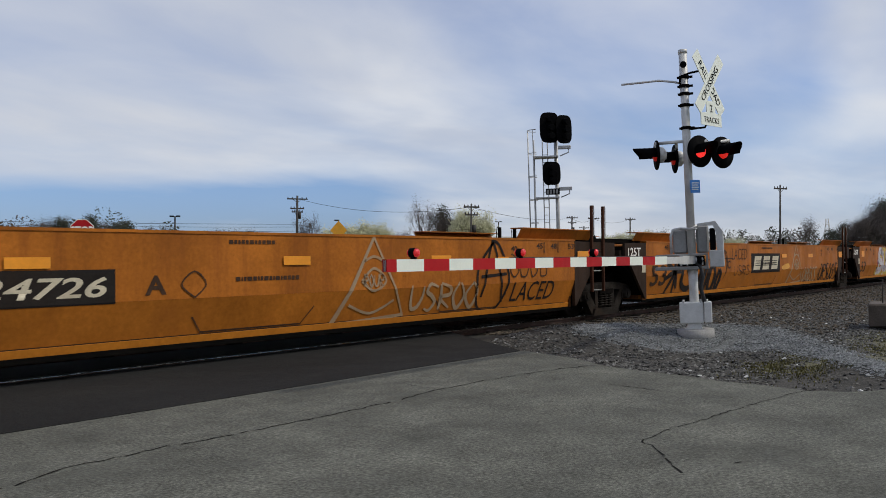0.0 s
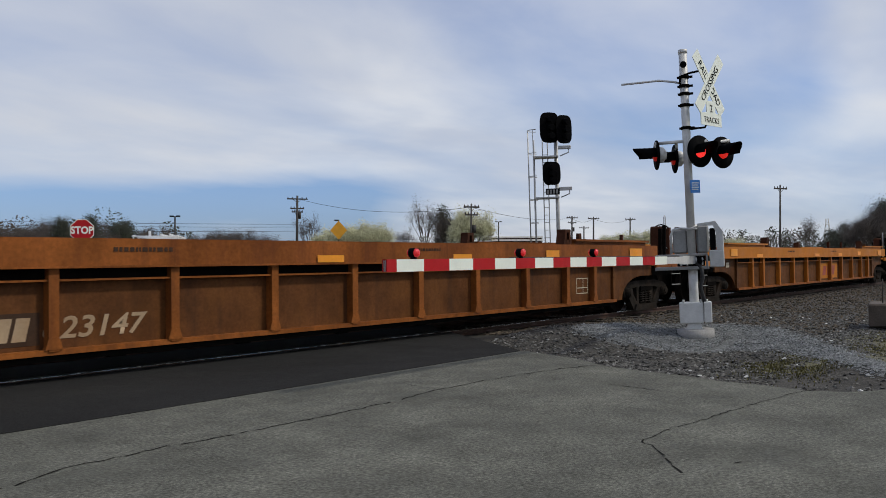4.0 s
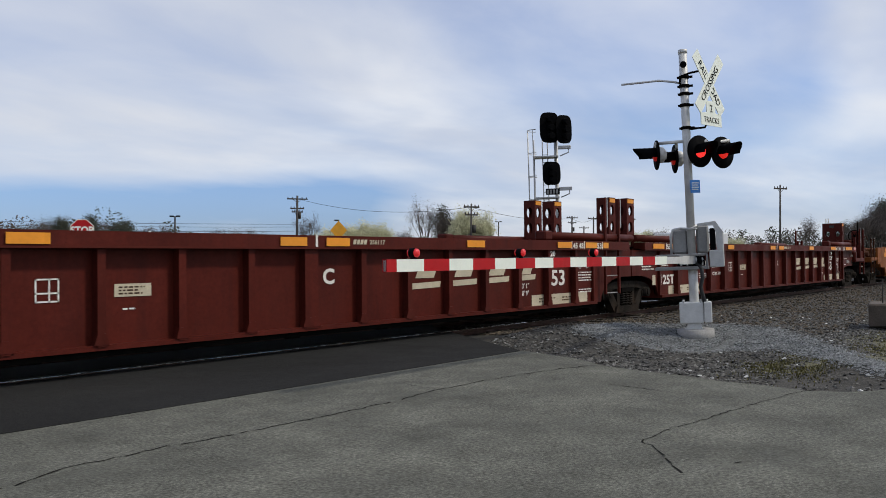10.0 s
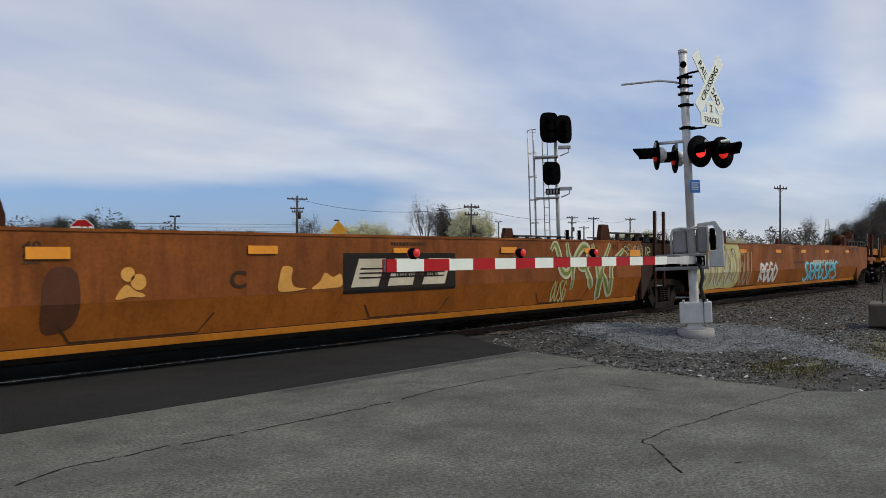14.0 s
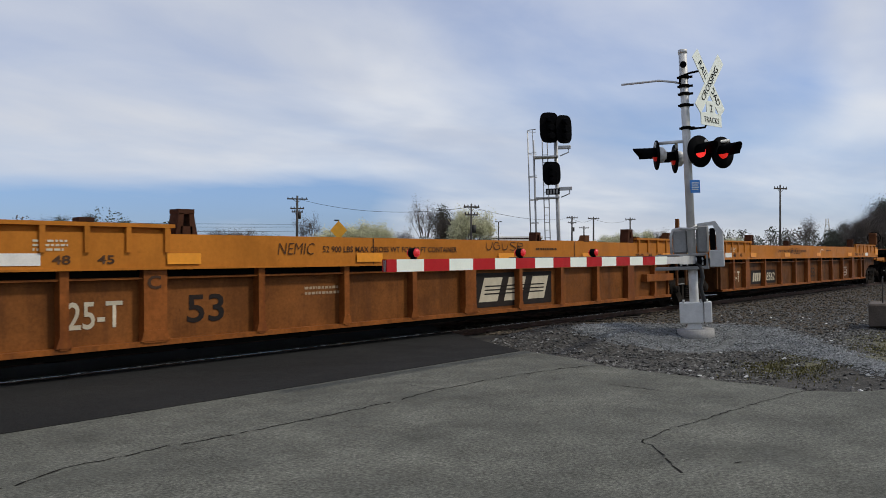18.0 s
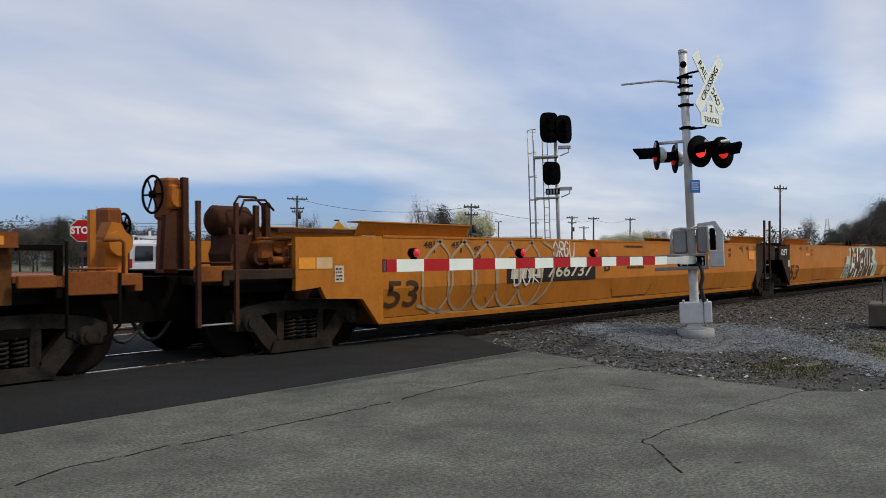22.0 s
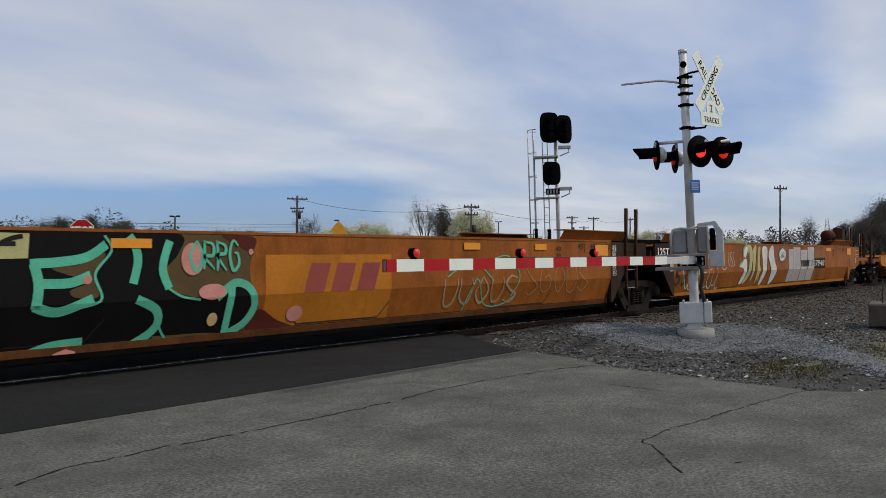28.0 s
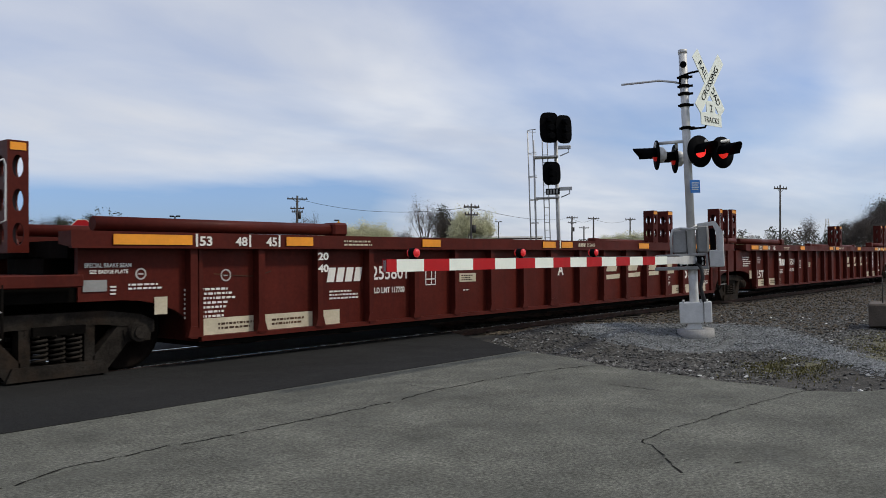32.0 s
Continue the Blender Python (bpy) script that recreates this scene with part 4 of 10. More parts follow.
        part("brake_gear", Shape().prism([(-HALF - 0.95, 1.16), (-HALF - 0.35, 1.16), (-HALF - 0.3, 1.50), (-HALF - 0.55, 1.66), (-HALF - 0.9, 1.66), (-HALF - 1.0, 1.4)], -0.95, -0.45).rod((-HALF - 0.6, -1.1, 1.36), (-HALF - 0.6, -0.4, 1.36), 0.12, 12).rod((-HALF - 0.32, -1.12, 1.28), (-HALF - 0.32, -0.5, 1.28), 0.08, 10).tube([(-HALF - 0.9, -1.0, 1.9), (-HALF - 0.8, -1.0, 2.12), (-HALF - 0.45, -1.0, 2.14), (-HALF - 0.3, -1.0, 2.0)], 0.018, 6), RUST, unit, "rusty brake gear case")
    return unit


def ribbed_unit(first, last, chord, web, kind, shift=0.0):
    """Sides of a top chord over a recessed web with upright ribs. kind: 'drawbar', 'stand', 'narrow', 'oxide'."""
    unit = thing("well_car", "", "rail car")
    a, b = end_runs(first, last)
    if kind == "stand" and not first:
        a = -HALF + 1.60
    z_ch0, z_ch1 = {"drawbar": (1.25, 1.57), "stand": (1.22, 1.63), "narrow": (1.47, 1.62), "oxide": (1.47, 1.65)}[kind]
    ca, cb = (-HALF - 0.05, HALF + 0.05) if kind != "oxide" else (-HALF - 0.2, HALF)
    if not first:
        ca = -HALF + 0.40
    if not last:
        cb = HALF - 0.42
    if kind == "stand":
        ca, cb = (ca if first else -HALF + 1.12), (cb if last else HALF - 1.10)
        for free, d, far in ((first, -1, 0.33), (last, 1, 0.53)):
            if not free:
                part("chord_end", both_sides(lambda sh, s: sh.block(*sorted((d * (HALF - far), d * (HALF - 1.05))), *sorted((s * (FACE - 0.34), s * (FACE - 0.004))), 1.25, 1.585, 0.012)), chord, unit, "lower boxed end of the top chord")
                x = HALF - 1.86 if d > 0 else HALF - 1.58
                part("guide_stop", both_sides(lambda sh, s: sh.prism([(d * x, 1.66), (d * (x + 0.30), 1.66), (d * (x + 0.30), 1.90), (d * (x + 0.11), 1.90)], *sorted((s * (FACE - 0.3), s * (FACE - 0.12))))), WEB_BROWN, unit, "brown pointed steel stop")
    part("top_chord", both_sides(lambda sh, s: prism_side(sh, s, [(0, z_ch0), (0, z_ch1), (0.30, z_ch1), (0.30, z_ch0 + 0.04), (0.02, z_ch0)], ca, cb)), chord, unit, "box section steel top chord")
    part("chord_lip", both_sides(lambda sh, s: prism_side(sh, s, [(-0.015, z_ch0 - 0.012), (-0.015, z_ch0 + 0.012), (0.05, z_ch0 + 0.012), (0.05, z_ch0 - 0.012)], ca, cb)), chord, unit)
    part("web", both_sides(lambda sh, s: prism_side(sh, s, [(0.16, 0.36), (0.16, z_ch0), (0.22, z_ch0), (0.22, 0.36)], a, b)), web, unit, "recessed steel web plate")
    part("bottom_chord", both_sides(lambda sh, s: prism_side(sh, s, [(0.05, 0.31), (0.05, 0.37), (0.30, 0.37), (0.30, 0.31)], a, b)), MAROON if kind == "oxide" else RIB_BROWN, unit)
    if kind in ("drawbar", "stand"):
        # near-black sheet on the web that draws the chord's shade band
        part("slot", both_sides(lambda sh, s: prism_side(sh, s, [(0.13, 1.125), (0.13, z_ch0 - 0.006), (0.158, z_ch0 - 0.006), (0.158, 1.125)], a, b)), GRIME_SHADE, unit, "near-black strip standing in for the shade under the top chord")
        part("side_rail", both_sides(lambda sh, s: prism_side(sh, s, [(0.06, 1.098), (0.06, 1.12), (0.16, 1.12), (0.16, 1.098)], a, b)), RIB_BROWN, unit, "thin rail below the top chord")
    add_well_inside(unit, a, b, z_ch0, web)
    wide = {"drawbar": 0.11, "stand": 0.10, "narrow": 0.10, "oxide": 0.10}[kind]
    places = {"drawbar": (-7.1, -6.15, -4.65, -3.2, -1.7, -0.22, 1.25, 2.75, 4.3, 5.75, 6.85), "stand": (-7.25, -6.17, -4.63, -3.1, -1.62, -0.17, 1.35, 2.8, 4.25, 5.75, 7.0),
              "narrow": [-0.15 + 1.01 * k for k in range(-8, 8)], "oxide": [-0.25 + shift + 1.02 * k for k in range(-8, 8)]}[kind]
    if kind == "oxide" and last:
        places = (-7.35, -6.30, -5.28, -4.28, -3.24, -2.19, -1.14, 0.0, 1.01, 1.98, 2.98, 3.93, 4.92, 5.86, 6.85, 7.92)
    for s in (-1, 1):
        for x in places:
            w = wide
            if kind == "stand" and x in (-6.17, -0.17, 5.75):
                w = 0.30
            if kind in ("oxide", "narrow") and abs(x - shift) < 0.3:
                w = 0.24
            sh = Shape().prism([(x - w / 2, 0.35), (x + w / 2, 0.35), (x + w / 2, z_ch0), (x - w / 2, z_ch0)], *sorted((s * (FACE - 0.18), s * (FACE - 0.035))))
            if s < 0:
                sh.prism([(x - w / 2 - 0.04, 0.37), (x + w / 2 + 0.04, 0.37), (x + w / 2, 0.50), (x - w / 2, 0.50)], -FACE + 0.03, -FACE + 0.10)
            part("rib", sh, MAROON if kind == "oxide" else ORANGE_OLD if kind == "stand" else ORANGE if chord is ORANGE_CLEAN else RIB_BROWN, unit)
    # ends
    for x, d, free in ((-HALF, -1, first), (HALF, 1, last)):
        e = a if d < 0 else b
        for s in (-1, 1):
            sh = Shape()
            y0, y1 = sorted((s * (FACE - 0.24), s * (FACE - 0.164)))
            if free or kind == "oxide":
                deep = 0.72 if kind == "oxide" and last and d > 0 else 0.45
                top_x = x + d * (0.05 if free else -0.05)
                curve = [(x - d * (deep + 1.0 * math.sin(k * math.pi / 12)), 0.33 + 0.53 * math.cos(k * math.pi / 12)) for k in range(1, 7)]
                sh.prism([(e, 0.33), (e, z_ch0), (top_x, z_ch0), (top_x, 0.86), (x - d * deep, 0.86)] + curve, y0, y1)
            else:
                k = 0.3 if kind != "stand" else 0.1 if d < 0 else 0.04
                sh.prism([(e, 0.38), (e, z_ch0), (e + d * k, z_ch0), (e + d * k, 0.38)], y0, y1)
            part("end_web", sh, web, unit, "steel side plate arched over the truck")
        # near-black colour here includes the shade between chord and truck
        part("end_deck", Shape().box(min(x - d * 1.5, x + d * 0.1), max(x - d * 1.5, x + d * 0.1), -1.1, 1.1, z_ch0 - 0.12, z_ch0 + 0.08).box(*sorted((x - d * 1.4, x + d * 0.1)), -0.5, 0.5, 0.72, z_ch0 - 0.1), GRIME_SHADE, unit, "dark steel end deck")
        if free:
            add_platform(unit, x + d * 0.05, d, 1.16, chord)
            add_coupler(unit, x + d * 1.2, d)
        start = 1.12 if kind == "stand" and not free else 0.45 if kind != "oxide" else 0.56 if last and d > 0 else 0.1
        x0, x1 = sorted((x - d * start, x - d * 3.75))
        for s in (-1, 1):
            if kind == "oxide":
                sh = Shape().rod((x0, s * (FACE - 0.13), z_ch1 + 0.09), (x1, s * (FACE - 0.13), z_ch1 + 0.09), 0.085, 10)
                part("container_guide", sh, chord, unit, "round steel container guide tube")
                xe = x - d * 3.75
                part("guide_stop", Shape().block(xe - 0.14, xe + 0.14, *sorted((s * (FACE - 0.26), s * (FACE + 0.0))), z_ch1, z_ch1 + 0.19, 0.03), chord, unit)
            else:
                sh = Shape().box(x0, x1, *sorted((s * (FACE - 0.28), s * (FACE + 0.03))), z_ch1 + 0.07, z_ch1 + 0.115)
                sh.box(x0, x1, *sorted((s * (FACE - 0.26), s * (FACE - 0.06))), z_ch1, z_ch1 + 0.07)
                if kind == "stand":
                    for i in range(6):
                        xx = x0 + 0.1 + (x1 - x0 - 0.2) * i / 5
                        sh.prism([(xx - 0.03, z_ch1 + 0.07), (xx + 0.03, z_ch1 + 0.07), (xx + 0.03, z_ch1 - 0.22), (xx - 0.03, z_ch1 - 0.22)], *sorted((s * (FACE - 0.02), s * (FACE + 0.028))))
                part("container_guide", sh, chord, unit, "flat steel container guide")
                xe = x - d * 3.95
                across, stop = sorted((s * (FACE - 0.24), s * (FACE - 0.04))), Shape()
                for q in (-1, 1):
                    stop.prism([(xe + q * 0.15, z_ch1), (xe + q * 0.06, z_ch1), (xe + q * 0.035, z_ch1 + 0.26), (xe + q * 0.10, z_ch1 + 0.26)], *across)
                stop.box(xe - 0.11, xe + 0.11, *across, z_ch1 + 0.25, z_ch1 + 0.31).box(xe - 0.08, xe + 0.08, *across, z_ch1, z_ch1 + 0.10)
                part("guide_stop", stop, RUST, unit, "rusty steel stop, open in the middle")
    post = MAROON if kind == "oxide" else (RUST if kind != "stand" else WEB_BROWN)
    if last and kind == "stand":
        add_hand_brake(unit, HALF + 1.05, 1, WEB_BROWN, 2.08, -1.0)
        for x0, x1, z0, z1 in ((HALF + 0.35, HALF + 0.66, 1.70, 2.12), (HALF + 1.35, HALF + 1.55, 1.30, 2.12)):
            part("grab_loop", Shape().tube([(x0, -1.3, z1), (x1, -1.3, z1), (x1, -1.3, z0), (x0 + 0.1, -1.3, z0)], 0.016, 6), GRIME_SHADE, unit, "thin dark bent hand rail")
        part("brace", Shape().rod((HALF + 1.25, -1.1, 1.2), (HALF + 1.55, -1.1, 1.7), 0.025, 6), GRIME_SHADE, unit, "slanting dark brace")
        part("step_box", Shape().block(HALF + 1.1, HALF + 1.5, -1.37, -1.2, 1.08, 1.18, 0.01), ORANGE_OLD, unit, "small orange step box")
        add_steps(unit, HALF + 1.05, HALF + 1.45, 0.55, 1.08, (0.57,), GRIME_SHADE)
    elif last and kind == "drawbar":
        add_loop_post(unit, HALF + 0.66, 1.12, 2.09, GRIME_SHADE, 0.03, -1)
        add_loop_post(unit, HALF + 0.85, 1.12, 2.03, post, 0.055, -1)
        add_loop_post(unit, HALF + 1.40, 1.12, 2.05, post, 0.05)
        part("brake_plate", Shape().block(HALF + 0.97, HALF + 1.30, -1.06, -0.98, 1.16, 2.02, 0.01), GRIME_SHADE, unit, "dark upright steel plate")
        part("post_rail", Shape().rod((HALF + 0.85, -1.3, 1.42), (HALF + 1.40, -1.3, 1.42), 0.022, 6), post, unit, "cross rail between posts")
        add_hand_brake(unit, HALF + 1.22, 1, post, 1.86, -0.85)
        part("tall_loop", Shape().tube([(HALF + 1.06, -1.1, 1.2), (HALF + 1.06, -1.1, 2.3), (HALF + 1.10, -1.1, 2.34), (HALF + 1.14, -1.1, 2.3), (HALF + 1.14, -1.1, 1.2)], 0.013, 5), GALV, unit, "tall thin wire loop")
        add_steps(unit, HALF + 0.87, HALF + 1.39, 0.59, 1.10, (0.61, 0.88), GRIME_SHADE)
        for y in (1.25,):
            add_loop_post(unit, HALF + 0.85, 1.12, 1.95, post, 0.05, 1, y)
    elif last and kind == "narrow":
        part("end_rail", Shape().box(HALF + 0.05, HALF + 0.52, -1.38, -1.30, 1.43, 1.49).box(HALF + 0.45, HALF + 0.52, -1.38, -1.31, 0.92, 1.43), GRIME_SHADE, unit, "dark open end rail")
        part("end_panel", Shape().block(HALF + 0.56, HALF + 1.16, -1.385, -1.32, 0.94, 1.20, 0.008).rod((HALF + 0.56, -1.34, 1.23), (HALF + 1.16, -1.34, 1.23), 0.014, 6), ORANGE_OLD, unit, "dull orange end panel")
        part("brake_gear", Shape().prism([(HALF + 1.22, 1.14), (HALF + 1.50, 1.14), (HALF + 1.50, 1.62), (HALF + 1.42, 1.76), (HALF + 1.30, 1.78), (HALF + 1.22, 1.60)], -0.95, -0.70).rod((HALF + 1.36, -1.06, 1.52), (HALF + 1.36, -0.6, 1.52), 0.15, 12).box(HALF + 1.09, HALF + 1.16, -0.84, -0.77, 1.12, 1.92), ORANGE_CLEAN, unit, "orange brake gear case")
        part("gear_pipe", Shape().tube([(HALF + 1.01, -1.3, 1.55), (HALF + 1.22, -1.3, 1.56), (HALF + 1.26, -1.3, 1.52), (HALF + 1.25, -1.3, 1.16)], 0.022, 8), ORANGE_OLD, unit, "bent orange hand rail")
        add_hand_brake(unit, HALF + 1.60, 1, ORANGE_OLD, 1.76, -0.3, 0.16)
        part("grab_loop", Shape().tube([(HALF + 0.55, -1.4, 1.53), (HALF + 0.55, -1.4, 0.50), (HALF + 0.72, -1.4, 0.40), (HALF + 0.95, -1.4, 0.40), (HALF + 1.15, -1.4, 0.58), (HALF + 1.16, -1.4, 1.18)], 0.018, 6), GRIME_SHADE, unit, "dark hanging step loop")
    elif last:
        add_posts(unit, (HALF + 0.85, HALF + 1.4), 1.1, 2.05, post)
        add_posts(unit, (HALF + 0.85, HALF + 1.4), 1.1, 1.95, post, 1.15)
    elif kind == "stand":
        add_posts(unit, (HALF - 0.97,), 1.2, 2.28, post)
        add_ladder(unit, HALF - 1.65, HALF - 1.11, 0.58, 1.47, post, (0.61, 0.98, 1.35), -1.43, False)
        part("brake_valve", Shape().block(HALF + 0.40, HALF + 0.80, -0.70, -0.30, 1.64, 1.92, 0.05).rod((HALF + 0.5, -0.5, 1.9), (HALF + 0.5, -0.5, 1.96), 0.06, 10).rod((HALF + 0.68, -0.5, 1.9), (HALF + 0.68, -0.5, 1.97), 0.04, 8).rod((HALF + 0.80, -0.5, 1.80), (HALF + 1.00, -0.5, 1.78), 0.07, 10).block(HALF + 0.82, HALF + 0.90, -0.6, -0.4, 1.66, 1.94, 0.02), RUST, unit, "rusty brake valve block over the joint")
        part("air_tank", Shape().lathe([(0, 0.04), (0.03, 0.08), (0.08, 0.11), (0.40, 0.11), (0.46, 0.08), (0.49, 0.04)], (HALF - 0.50, -0.5, 1.80), (1, 0, 0), 14), RUST, unit, "rusty brake air tank")
        part("air_pipe", Shape().tube([(HALF - 0.4, -0.7, 1.72), (HALF - 0.1, -0.7, 1.70), (HALF + 0.25, -0.7, 1.72), (HALF + 0.30, -0.7, 1.86), (HALF + 0.42, -0.7, 1.88)], 0.025, 6).rod((HALF - 0.6, -0.6, 1.66), (HALF + 0.9, -0.6, 1.66), 0.05, 6), GRIME_SHADE, unit, "dark bent air pipe")
        part("joint_box", Shape().block(HALF - 0.50, HALF - 0.08, -1.22, -0.8, 1.02, 1.55, 0.02).block(HALF - 0.08, HALF + 0.38, -1.1, -0.8, 0.9, 1.60, 0.02), JOINT_BROWN, unit, "dark brown steel box at the unit joint")
        part("end_shelf", Shape().box(HALF - 3.2, HALF - 1.76, -1.39, -1.15, 0.72, 0.89).box(HALF - 3.2, HALF - 1.76, 1.15, 1.39, 0.72, 0.89), RIB_BROWN, unit)
    if first:
        if kind == "narrow":
            add_loop_post(unit, -HALF - 1.55, 1.0, 1.72, ORANGE_OLD, 0.04, -1)
            add_loop_post(unit, -HALF - 0.92, 1.0, 1.72, ORANGE_OLD, 0.04, -1)
            part("end_rail", Shape().box(-HALF - 1.5, -HALF - 0.2, -1.38, -1.32, 0.98, 1.10).rod((-HALF - 1.5, -1.34, 1.36), (-HALF - 0.9, -1.34, 1.36), 0.014, 6), ORANGE_OLD, unit, "orange end rail")
        elif kind != "oxide":
            add_loop_post(unit, -HALF - 1.40, 1.1, 2.05, post, 0.05, -1)
            add_loop_post(unit, -HALF - 0.85, 1.1, 2.05, post, 0.04)
            add_loop_post(unit, -HALF - 0.85, 1.1, 1.95, post, 0.04, 1, 1.2)
        add_steps(unit, -HALF - 1.38, -HALF - 0.90, 0.50, 1.08, (0.52, 0.80), GRIME_SHADE)
    return unit


def pierced_pillar(x0, x1, y0, y1, z0, z1, cap=0.12):
    """A square steel pillar with oval holes through its faces, built of strips round the openings."""
    sh = Shape()
    t = 0.02
    n = 3
    step = (z1 - z0 - cap) / n
    def face(put, w):
        for i in range(n):
            zb = z0 + 0.02 + i * step
            cols = 2 if w > 0.7 else 1
            for j in range(cols if w > 0.2 else 0):
                cw = w / cols
                rz, rx, zc, xc = step * 0.34, cw * 0.27, zb + step * 0.5, cw * (j + 0.5)
                ring = [(xc + rx * math.cos(k * math.pi / 8), zc + rz * math.sin(k * math.pi / 8)) for k in range(16)]
                box = []
                for k in range(16):
                    c, s = math.cos(k * math.pi / 8), math.sin(k * math.pi / 8)
                    m = max(abs(c), abs(s))
                    box.append((xc + cw / 2 * c / m, zc + step / 2 * s / m))
                for d in (0, t):
                    v = [put(p, d) for p in ring] + [put(p, d) for p in box]
                    sh.add(v, [(k, (k + 1) % 16, (k + 1) % 16 + 16, k + 16) for k in range(16)])
                v = [put(p, 0) for p in ring] + [put(p, t) for p in ring]
                sh.add(v, [(k, (k + 1) % 16, (k + 1) % 16 + 16, k + 16) for k in range(16)])
            if w <= 0.2:
                v = [put(p, d) for d in (0, t) for p in ((0, zb), (w, zb), (w, zb + step), (0, zb + step))]
                sh.add(v, [(0, 1, 2, 3), (4, 7, 6, 5)])
        for zb, zt in ((z0, z0 + 0.02), (z0 + 0.02 + n * step, z1)):
            v = [put(p, d) for d in (0, t) for p in ((0, zb), (w, zb), (w, zt), (0, zt))]
            sh.add(v, [(0, 1, 2, 3), (4, 7, 6, 5), (0, 4, 5, 1), (3, 2, 6, 7)])
    face(lambda p, d: (x0 + p[0], y0 + d, p[1]), x1 - x0)
    face(lambda p, d: (x0 + p[0], y1 - d, p[1]), x1 - x0)
    face(lambda p, d: (x0 + d, y0 + p[0], p[1]), y1 - y0)
    face(lambda p, d: (x1 - d, y0 + p[0], p[1]), y1 - y0)
    sh.box(x0 + 0.001, x1 - 0.001, y0 + 0.001, y1 - 0.001, z1 - 0.03, z1 + 0.004)
    return sh


def welded(me):
    bm = bmesh.new()
    bm.from_mesh(me)
    bmesh.ops.remove_doubles(bm, verts=bm.verts, dist=0.004)
    bm.to_mesh(me)
    bm.free()
    return me


SHIFT = {6: 0.10, 7: 0.15, 8: 0.25, 23: 0.05, 24: 0.1, 25: 0.1}      # how far the panels of an oxide red car sit along its frame


def oxide_unit(first, last, shift, back=0.0):
    unit = ribbed_unit(first, last, MAROON, MAROON, "oxide", shift)
    def pillar(x0, x1, y0, y1, z1, z0=1.42, cap=0.12):
        p = part("bulkhead_pillar", welded(pierced_pillar(x0, x1, y0, y1, z0, z1, cap).mesh("bulkhead_pillar", MAROON)), None, unit, "tall oxide red pillar with oval holes")
        part("marking", Shape().box(x0 + 0.03, x1 - 0.03, y0 - 0.008, y0 - 0.003, z1 - 0.11, z1 - 0.02), REFLECTOR, p, "small orange marking")
    xl, xr = -HALF, HALF
    if first:
        pillar(xl + 0.18 - back, xl + 0.42 - back, 0.02 - 0.55 * back, 0.92 - 0.7 * back, 2.62 + 0.17 * back)
        add_ladder(unit, xl - 1.52, xl - 0.95, 0.50, 2.36, MAROON, (0.52, 0.83, 1.15, 1.45), -1.34)
    else:
        pillar(xl + 0.10, xl + 0.46, -1.10, -0.76, 2.68)
        pillar(xl + 0.12, xl + 0.48, 0.92, 1.26, 2.72)
    if last:
        pillar(xr - 0.90, xr - 0.65, -1.10, -0.35, 2.60, 1.24, 0.27)
        part("pillar_plate", Shape().block(xr - 0.912, xr - 0.902, -0.80, -0.62, 2.42, 2.52, 0.003), GREY_PAINT, unit, "small grey plate on the pillar")
        add_ladder(unit, xr + 0.87, xr + 1.45, 0.50, 2.40, MAROON, (0.53, 0.81, 1.16, 1.45), -1.34)
        add_hand_brake(unit, xr + 1.64, -1, MAROON, 2.12, -1.0, 0.24)
        part("tall_loop", Shape().tube([(xr + 0.70, -1.3, 1.72), (xr + 0.70, -1.3, 2.66), (xr + 0.735, -1.3, 2.71), (xr + 0.77, -1.3, 2.66), (xr + 0.77, -1.3, 1.72)], 0.012, 5).rod((xr + 0.66, -1.3, 2.12), (xr + 0.88, -1.3, 2.12), 0.011, 5), GRIME_SHADE, unit, "tall thin wire loop")
        part("step_panel", Shape().block(xr + 0.88, xr + 1.42, -1.32, -1.28, 1.17, 1.44, 0.006), MAROON, unit, "flat steel panel between the ladder posts")
        part("brake_frame", Shape().block(xr + 1.05, xr + 1.5, -0.9, -0.3, 1.16, 1.95, 0.03).box(xr + 1.62, xr + 1.68, -1.3, -1.24, 1.1, 2.34), MAROON, unit, "boxed steel brake frame")
        part("end_collar", Shape().block(xr + 0.05, xr + 0.22, -1.38, -0.9, 1.00, 1.46, 0.05).block(xr + 0.05, xr + 0.22, 0.9, 1.38, 1.00, 1.46, 0.05), MAROON, unit, "rounded steel collar at the end")
        part("draft_gear", Shape().rod((xr + 0.2, -1.0, 1.36), (xr + 0.75, -1.0, 1.36), 0.05, 8).rod((xr + 0.2, -0.9, 1.18), (xr + 0.8, -0.9, 1.18), 0.09, 10).block(xr + 0.35, xr + 0.5, -1.1, -0.8, 1.1, 1.42, 0.02), GRIME_SHADE, unit, "dark brake rods at the end")
        add_loop_post(unit, xr + 1.07, 1.1, 2.40, MAROON, 0.03, 1, 1.3)
    else:
        pillar(xr - 0.80, xr - 0.50, -1.10, -0.78, 2.66)
        pillar(xr - 0.78, xr - 0.48, 0.92, 1.24, 2.70)
        add_ladder(unit, xr - 1.46, xr - 0.85, 0.50, 2.60, MAROON, (0.52, 0.9, 1.3, 1.6), -1.36)
    return unit


